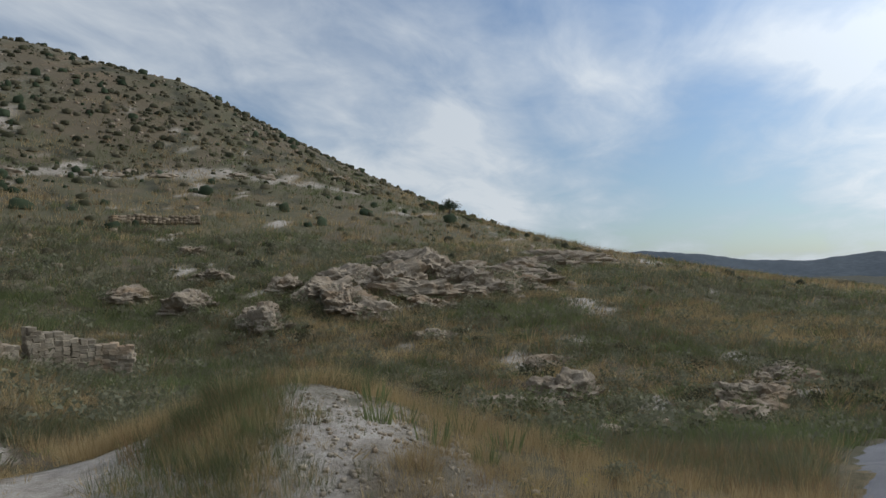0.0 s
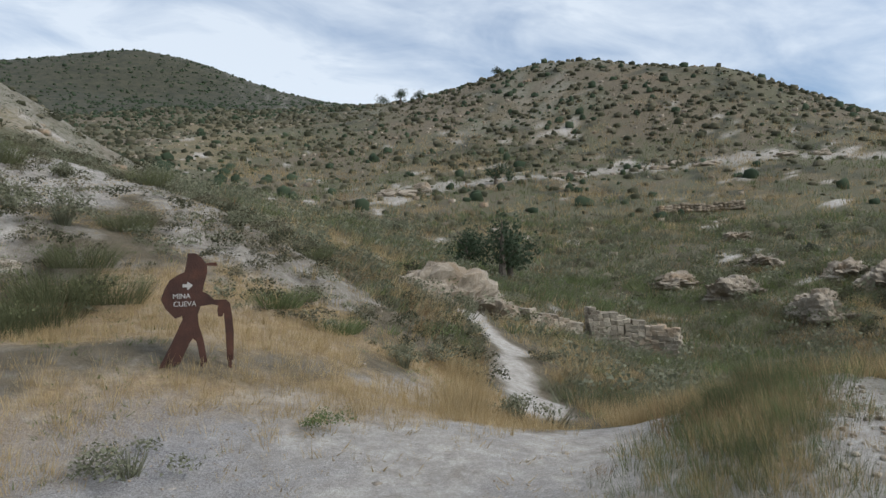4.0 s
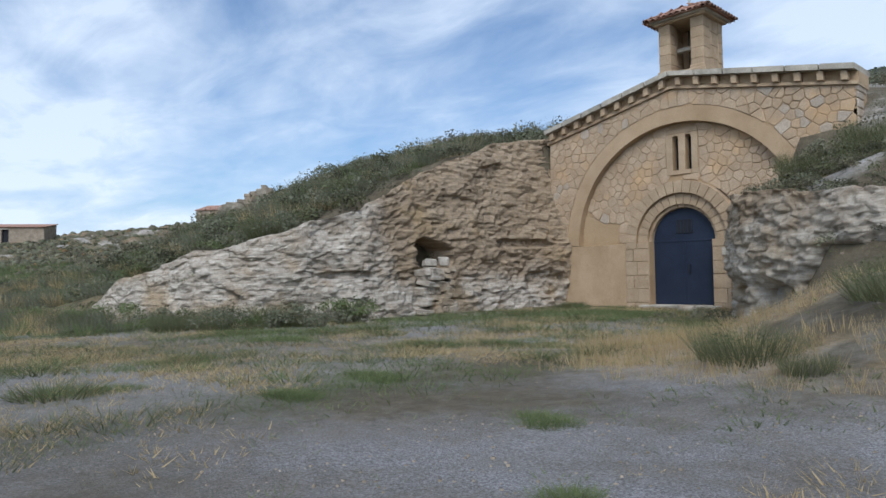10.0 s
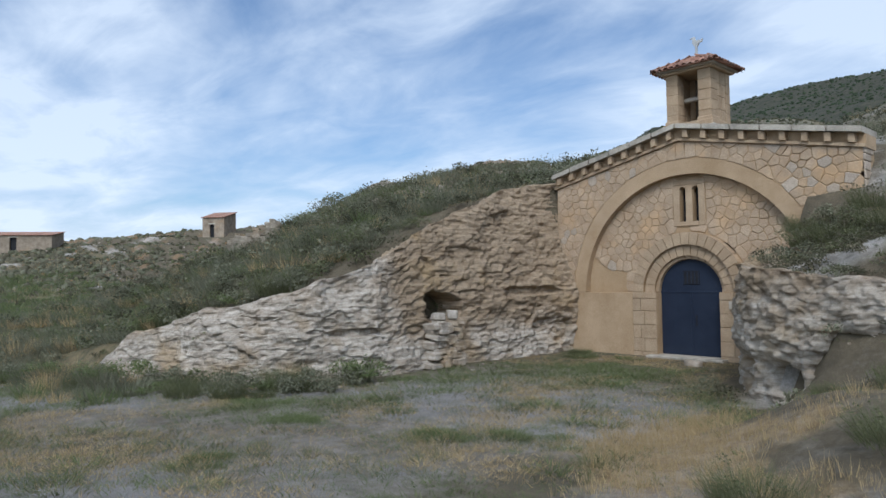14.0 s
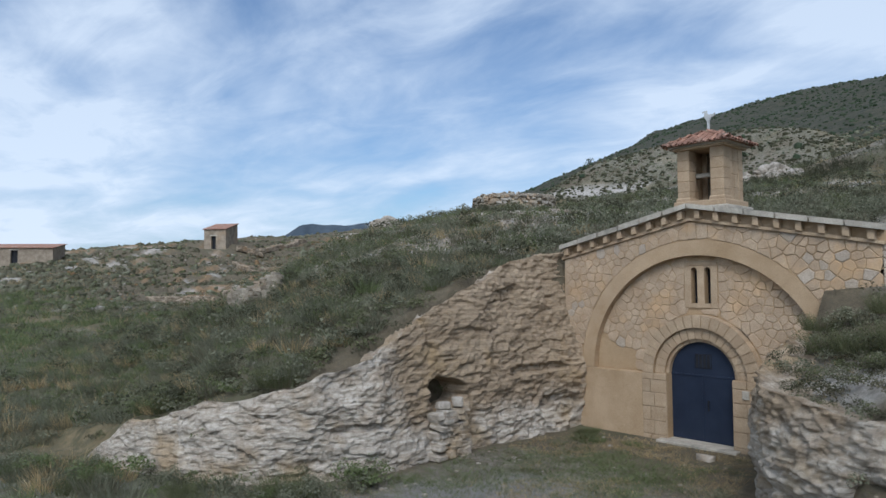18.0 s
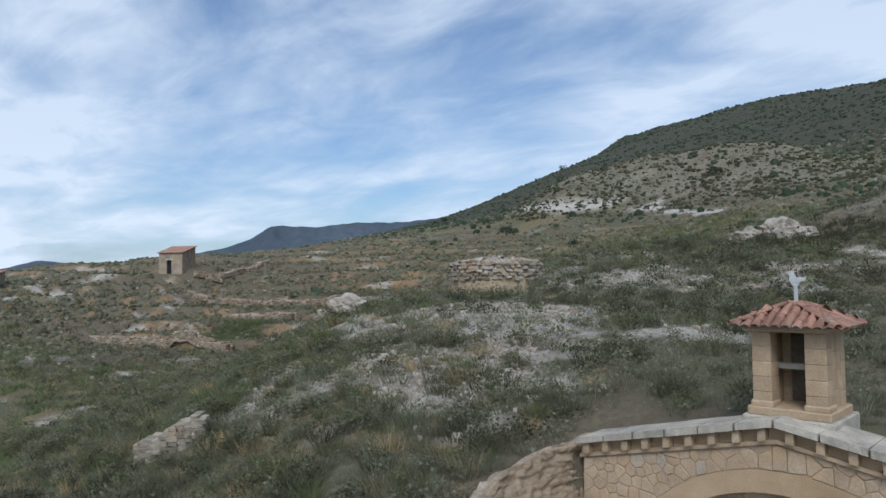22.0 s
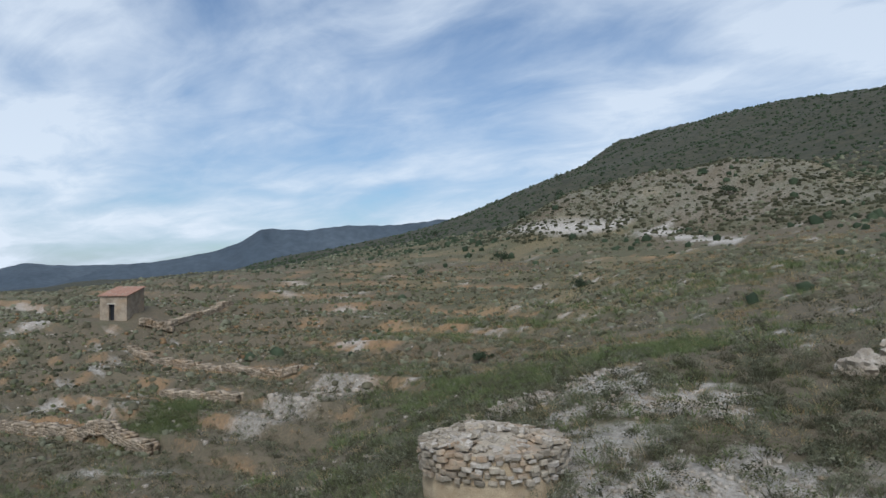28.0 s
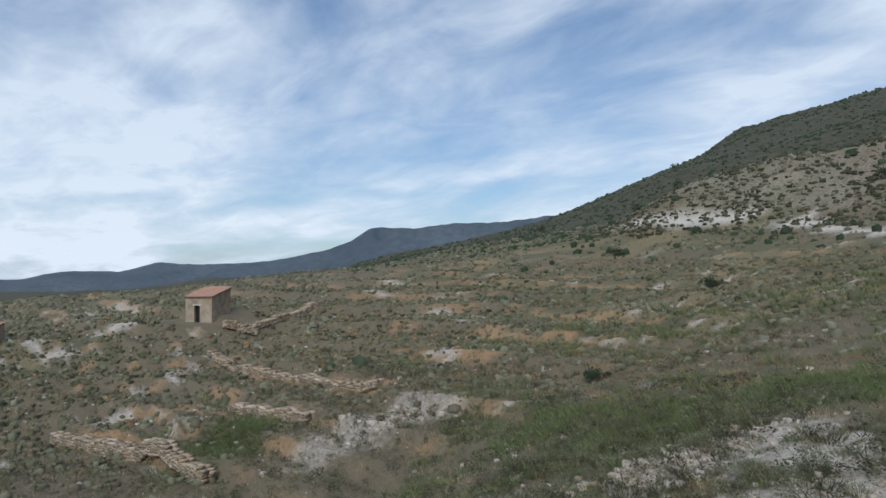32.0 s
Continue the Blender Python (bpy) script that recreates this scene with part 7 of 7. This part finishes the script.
stuff("juniper_scrub", "scattered dark junipers on the slopes", "shrubs", spread_mesh("juniper_scrub", T_DOT, p, 0.8 + 2.2 * rng.rand(len(p)) ** 3, rng, rng.uniform(0.8, 1.3, len(p))), M_PINE)

for label, mat, n in (("grey green shrubs dotting the old terraces", M_SHRUB, 4200), ("brown cushions dotting the old terraces", M_THYME, 3600), ("dark shrubs dotting the old terraces", M_DARKSHRUB, 4200), ("green broom dotting the old terraces", M_BROOM, 4200), ("russet grass clumps on the old terraces", M_RUSSET, 1500)):
    p = sow(rng, n, -150, -44, 8, 130, lambda x, y: (0.35 + 0.65 * smooth(fbm(x / 5, y / 5, 3), 0.4, 0.55)) * (1 - 0.85 * masks(x, y)[4]))
    near_by = np.hypot(p[:, 0] + 14, p[:, 1] - 8) < 78
    for q, kind in ((p[near_by], T_TUMP), (p[~near_by], T_DOT)):
        stuff("terrace_shrubs", label, "shrubs", spread_mesh("terrace_shrubs", kind, q, 0.35 + 0.75 * rng.rand(len(q)) ** 2.5, rng, rng.uniform(0.6, 1.0, len(q))), mat)
p = sow(rng, 5200, -88, -34, 4, 52, lambda x, y: 0.3 + 0.6 * smooth(fbm(x / 3.5 + 6, y / 3.5, 3), 0.42, 0.56))
for k, (label, mat) in enumerate((("olive shrubs on the fields below the spur", M_BROOM), ("brown cushions on the fields below the spur", M_THYME), ("grey green shrubs on the fields below the spur", M_SHRUB), ("dark shrubs on the fields below the spur", M_DARKSHRUB))):
    q = p[k::4]
    stuff("terrace_shrubs", label, "shrubs", spread_mesh("terrace_shrubs", T_TUMP, q, 0.35 + 0.8 * rng.rand(len(q)) ** 2, rng, rng.uniform(0.7, 1.1, len(q))), mat)
p = sow(rng, 4200, -130, -28, 45, 150, lambda x, y: smooth(fbm(x / 13 + 4, y / 13, 3), 0.45, 0.58))
stuff("dry_grass", "russet dry grass along the terrace risers", "dry grass", spread_mesh("dry_grass", T_TUFT, p[::2], rng.uniform(0.7, 1.5, len(p[::2])), rng), M_RUSSET)
stuff("dry_grass", "straw grass along the terrace risers", "dry grass", spread_mesh("dry_grass", T_TUFT, p[1::2], rng.uniform(0.7, 1.4, len(p[1::2])), rng), M_STRAW)
p = sow(rng, 2600, -150, -35, 8, 90, lambda x, y: 0.25 + 0.75 * smooth(fbm(x / 6, y / 6, 3), 0.52, 0.62))
sz = (0.12 + 0.4 * rng.rand(len(p), 1) ** 3) * rng.uniform(0.6, 1.2, (len(p), 3))
stuff("field_stones", "grey stones strewn over the old terraces", "stones", heap("field_stones", p, sz, rng.uniform(0, 6, len(p)), M_ROCK, 14), M_ROCK)
p, r = sow_fan(rng, 6500, 60, 290, 5, 95, lambda x, y: (0.15 + 0.85 * smooth(fbm(x / 12, y / 12, 3), 0.47, 0.6)) * (0.25 + 0.75 * smooth(RELIEF(x, y), 18, 30)), 10, -20)
sz = (0.3 + 0.9 * rng.rand(len(p), 1) ** 3) * rng.uniform(0.5, 1.2, (len(p), 3))
stuff("hill_stones", "brown rocks strewn over the eastern hill", "stones", heap("hill_stones", p, sz, rng.uniform(0, 6, len(p)), M_OUTCROP, 15), M_OUTCROP)

# rocks lying on the bare strips of the spur and the terraces
spots = []
for line, wide in SPUR_BARE + BARE[:6]:
    u, x, y = resample(line, 0.3)
    n = int((26 if line[0][0] > -36 else 4) * len(u) * wide * 0.3)
    k = rng.randint(0, len(u), n)
    spots.append(np.stack([x[k] + rng.normal(0, 0.6 * wide, n), y[k] + rng.normal(0, 0.6 * wide, n)], 1))
p = np.concatenate(spots)
p = p[allowed(p[:, 0], p[:, 1])]
far_off = smooth(-p[:, 0], 24, 40)
p = np.column_stack([p, surface(p[:, 0], p[:, 1]) + 0.02])
sz = ((0.05 + 0.22 * rng.rand(len(p)) ** 3) * (1 + 1.2 * far_off))[:, None] * rng.uniform(0.6, 1.3, (len(p), 3))
stuff("loose_stones", "pale rocks lying on bare white ground", "stones", heap("loose_stones", p, sz, rng.uniform(0, 6, len(p)), M_ROCK, 21), M_ROCK)
# loose stones on the pale ground
p, r = sow_fan(rng, 2600, 4, 60, 40, 205, lambda x, y: 0.1 + 0.9 * masks(x, y)[3], 2, -8)
sz = rng.uniform(0.04, 0.16, (len(p), 1)) * (1 + (rng.rand(len(p), 1) > 0.95) * 2) * rng.uniform(0.6, 1.2, (len(p), 3))
stuff("loose_stones", "small pale stones scattered over bare ground", "stones", heap("loose_stones", p, sz, rng.uniform(0, 6, len(p)), M_ROCK, 8), M_ROCK)
p, r = sow_fan(rng, 3800, 3, 24, -30, 110, lambda x, y: 0.25 + 0.7 * masks(x, y)[3] * (1 - 0.5 * masks(x, y)[2]), 10.2, -19.5)
sz = (0.015 + 0.07 * rng.rand(len(p), 1) ** 2.5) * rng.uniform(0.6, 1.2, (len(p), 3))
stuff("loose_stones", "small pale stones on the path and bank", "stones", heap("loose_stones", p, sz, rng.uniform(0, 6, len(p)), M_ROCK, 9), M_ROCK)


p = sow(rng, 2600, 13.6, 19.5, -19.5, -14.5, lambda x, y: 1 - smooth(line_distance(x, y, [(14.6, -17.9), (16.2, -16.6), (17.8, -15.6)]), 0.6, 1.9))
p[:, 2] += 0.025
sz = (0.012 + 0.045 * rng.rand(len(p), 1) ** 3) * rng.uniform(0.6, 1.3, (len(p), 3))
stuff("loose_stones", "grey and brown pebbles on the mound", "stones", heap("loose_stones", p, sz, rng.uniform(0, 6, len(p)), M_DRYSTONE, 12), M_DRYSTONE)


p = sow(rng, 7000, 1.5, 15.5, -19.6, -10.5, lambda x, y: smooth(masks(x, y)[2], 0.2, 0.6) * smooth(np.hypot(x - 10.1, y + 20), 1.4, 2.0))
p[:, 2] += 0.02
sz = (0.006 + 0.018 * rng.rand(len(p), 1) ** 2.5) * rng.uniform(0.6, 1.3, (len(p), 3))
stuff("gravel_stones", "grey gravel chips on the court", "gravel", heap("gravel_stones", p, sz, rng.uniform(0, 6, len(p)), M_FIELDSTONE, 13), M_FIELDSTONE)


# ---- single bushes and trees ----
def plant_meshes(name, templates, material):
    out = []
    for t in templates:
        me = quick_mesh(name, t.reshape(-1, 3), np.arange(t.shape[0] * 3).reshape(-1, 3))
        me.materials.append(material)
        out.append(me)
    return out


BROOM = plant_meshes("broom_bush", [np.concatenate([blades(rng, 760, 0.70, 0.52, 0.8, 0.0045, 0.95), leafy(rng, 320, 0.034)]) for _ in range(3)], M_BROOM)
SPIKY = plant_meshes("green_clump", [blades(rng, 340, 0.6, 0.5, 0.9, 0.009, 0.85) for _ in range(3)], M_GREEN)
LEAFY = plant_meshes("leafy_bush", [np.concatenate([leafy(rng, 620, 0.055, 0.75, 8, 0.35), blades(rng, 60, 0.75, 0.4, 0.7, 0.01)]) for _ in range(3)], M_SHRUB)
IRIS = plant_meshes("green_clump", [blades(rng, 34, 0.75, 0.42, 0.55, 0.022, 0.7) for _ in range(3)], M_GREEN)
BLOOM = plant_meshes("flowering_bush", [leafy(rng, 150, 0.035, 0.7, 6, 0.8) for _ in range(2)], M_YELLOW)
FRESH = plant_meshes("leafy_bush", [leafy(rng, 520, 0.06, 0.75, 7, 0.4) for _ in range(2)], M_GREEN)


def bush(kinds, name, label, x, y, s, tall=1.0, group=""):
    ob = new(name, random.choice(kinds))
    ob.matrix_world = pose(x, y, float(surface(x, y)) - 0.03, 0, 0, random.uniform(0, 360)) @ Matrix.Diagonal((s, s, s * tall, 1))
    return tagged(ob, label, "bush", group)


for x, y, s, k, tall in ((8.35, -11.2, 1.15, BROOM, 0.62), (7.15, -12.5, 0.95, BROOM, 0.75), (7.95, -13.1, 0.42, BROOM, 0.8), (10.55, -13.1, 0.75, LEAFY, 0.75), (12.45, -12.7, 0.45, FRESH, 0.9),
                         (16.5, -10.3, 0.85, LEAFY, 0.95), (13.2, -7.7, 1.0, SPIKY, 0.7), (14.2, -8.1, 0.9, SPIKY, 0.7), (15.1, -9.0, 0.8, LEAFY, 0.9), (13.9, -6.6, 0.9, SPIKY, 0.6),
                         (7.7, -8.0, 0.9, BROOM, 0.9), (8.5, -8.4, 1.0, LEAFY, 0.85), (9.1, -8.7, 1.1, BROOM, 0.85), (9.6, -8.2, 1.2, BROOM, 0.9), (6.4, -7.6, 0.5, BROOM, 0.8), (9.9, -7.6, 1.2, BROOM, 0.8), (8.9, -7.7, 1.0, LEAFY, 0.75), (10.6, -8.0, 1.0, BROOM, 0.8), (10.2, -6.9, 1.0, BROOM, 0.7), (9.9, -5.2, 1.2, LEAFY, 0.9), (11.0, -4.6, 0.9, BROOM, 0.8),
                         (8.2, -3.9, 1.4, LEAFY, 0.9), (7.1, -3.6, 1.3, BROOM, 0.9), (9.0, -4.4, 1.2, LEAFY, 0.8), (6.2, -2.6, 1.3, BROOM, 0.8), (5.2, -2.2, 1.3, BROOM, 0.7), (4.4, -1.9, 1.1, BROOM, 0.75), (3.9, -1.0, 0.9, BROOM, 0.8), (4.7, -1.1, 1.0, LEAFY, 0.8), (5.5, -0.9, 1.1, BROOM, 0.8), (5.9, 0.4, 1.0, LEAFY, 0.8),
                         (6.9, -0.6, 1.2, LEAFY, 0.8), (8.3, 0.4, 1.3, BROOM, 0.8), (9.8, 0.2, 0.9, LEAFY, 0.8), (11.8, -0.4, 1.0, BROOM, 0.8), (13.6, -2.8, 0.9, LEAFY, 0.9), (15.8, -1.5, 1.0, BROOM, 0.7),
                         (18.4, -4.1, 1.1, FRESH, 0.6), (20.0, -2.5, 1.0, LEAFY, 0.8), (22.0, 2.0, 1.3, LEAFY, 0.9), (24.5, 4.8, 1.3, LEAFY, 1.0)):
    bush(k, "broom_bush" if k is BROOM else "green_clump" if k is SPIKY else "leafy_bush", {id(BROOM): "grey green broom bush on the dry bank", id(SPIKY): "clump of long green strap leaves", id(LEAFY): "rounded grey green shrub on pale soil", id(FRESH): "fresh green leafy shrub on the bank"}[id(k)], x, y, s, tall, "bushes by the chapel")
for k in range(64):
    at = int(np.searchsorted(run[4], random.uniform(9.5, 20.5)))
    off = random.uniform(0.35, 2.2) if k % 4 else random.uniform(-1.8, -0.2)
    x, y = float(run[0][at] + run[2][at] * off), float(run[1][at] + run[3][at] * off)
    kind = random.choice((BROOM, LEAFY, FRESH))
    bush(kind, "foot_bush", "green shrub at the foot of the cliff", x, y, random.uniform(0.45, 1.15), random.uniform(0.75, 0.95), "bushes under the cliff")
for k in range(9):
    bush(SPIKY if k % 2 else BROOM, "foot_bush", "low green clump beside the chapel wall", random.uniform(-3.6, -1.3), random.uniform(-1.6, -0.5), random.uniform(0.35, 0.6), 0.6, "clumps by the chapel wall")
for x, y, s, k in ((16.4, -17.4, 0.5, IRIS), (16.9, -16.6, 0.5, IRIS), (17.6, -16.6, 0.45, IRIS), (18.3, -15.9, 0.6, IRIS), (18.0, -17.2, 0.5, IRIS), (16.2, -18.0, 0.4, IRIS), (17.4, -17.9, 0.55, IRIS), (19.0, -16.6, 0.6, IRIS),
                   (18.2, -18.6, 0.6, FRESH), (16.9, -19.2, 0.55, LEAFY), (15.1, -19.9, 0.4, FRESH), (17.0, -14.2, 0.7, BROOM), (18.0, -13.9, 0.8, BROOM), (18.9, -15.2, 0.7, BROOM), (19.6, -16.2, 0.8, LEAFY), (20.5, -17.6, 0.9, BROOM)):
    bush(k, "green_clump" if k is IRIS else "bank_bush", "clump of sword shaped green leaves on gravel" if k is IRIS else "feathery green bush on the gravel mound", x, y, 1.15 * s if k is IRIS else s, 0.8, "plants on the gravel mound")
for x, y, s in ((16.3, -18.9, 0.28), (17.0, -19.1, 0.3), (15.6, -18.6, 0.2), (17.9, -19.0, 0.3), (19.0, -18.6, 0.35)):
    bush(BLOOM, "flowering_bush", "low plant with small yellow flowers", x, y, s, 0.8, "yellow flowers on the mound")
for x, y, s in ((-22.0, 22.0, 1.3), (-21.6, 20.6, 1.5), (-22.2, 17.8, 0.9), (-24.5, 17.6, 0.9), (-14.5, 28, 1.1), (-12, 31, 1.3), (-18, 33, 1.2), (-20.5, 29, 1.0), (-9.5, 18.5, 1.0), (-11.5, 14.0, 1.1), (-16, 13, 1.0)):
    bush(LEAFY, "leafy_bush", "dark rounded shrub on the stony spur", x, y, s, 0.95, "bushes on the spur")


def juniper(label, x, y, tall, wide, seed, dense=1100):
    r2 = np.random.RandomState(seed)
    z = float(surface(x, y))
    thing = tagged(empty("juniper_tree", (x, y, z)), label, "tree", "junipers on the slopes")
    bm = bmesh.new()
    bmesh.ops.create_cone(bm, cap_ends=True, segments=7, radius1=0.07 * wide + 0.05, radius2=0.03, depth=tall * 0.8, matrix=Matrix.Translation((0, 0, tall * 0.4 - 0.2)))
    for k in range(5):
        a = k * 1.26
        bmesh.ops.create_cone(bm, cap_ends=True, segments=5, radius1=0.05, radius2=0.015, depth=wide * 0.6, matrix=Matrix.Translation((0, 0, tall * (0.2 + 0.1 * k))) @ Euler((radians(60), 0, a)).to_matrix().to_4x4() @ Matrix.Translation((0, 0, wide * 0.25)))
    part("trunk", bm, M_BARK, thing)
    t = leafy(r2, dense, 0.13, 0.75, 11, 0.3)
    core = t.mean(1, keepdims=True)
    t = core * np.array((wide / 1.3, wide / 1.3, tall / 0.8)) + (t - core) * (0.9 + 0.25 * wide)
    part("crown", quick_mesh("crown", t.reshape(-1, 3), np.arange(len(t) * 3).reshape(-1, 3)), M_PINE, thing)
    return thing


for k, (x, y, tall, wide) in enumerate(((-142.6, 202.4, 7.0, 5.5), (-263, 380, 6.5, 5), (-79, 190, 3.4, 4.2), (-117, 137, 3.8, 4.6), (-74, 106, 3.4, 3.8), (-56, 56.5, 1.5, 2.2), (74.3, 81, 4.2, 4.8), (149, 25.5, 3.4, 3.6), (161, 31, 2.2, 4.0),
                                        (109, 196, 6, 6), (113, 190, 5, 5), (128, 255, 7, 7), (-160, 215, 4.5, 4), (-150, 190, 4, 3.5), (-240, 240, 5, 5), (37.5, 22.5, 6.0, 4.4), (39.5, 24.5, 5.0, 3.8), (36.2, 25.5, 4.2, 3.4), (152, 200, 4, 5), (140, 228, 5, 5))):
    juniper("dark green juniper on the open slope", x, y, tall, wide, 100 + k)
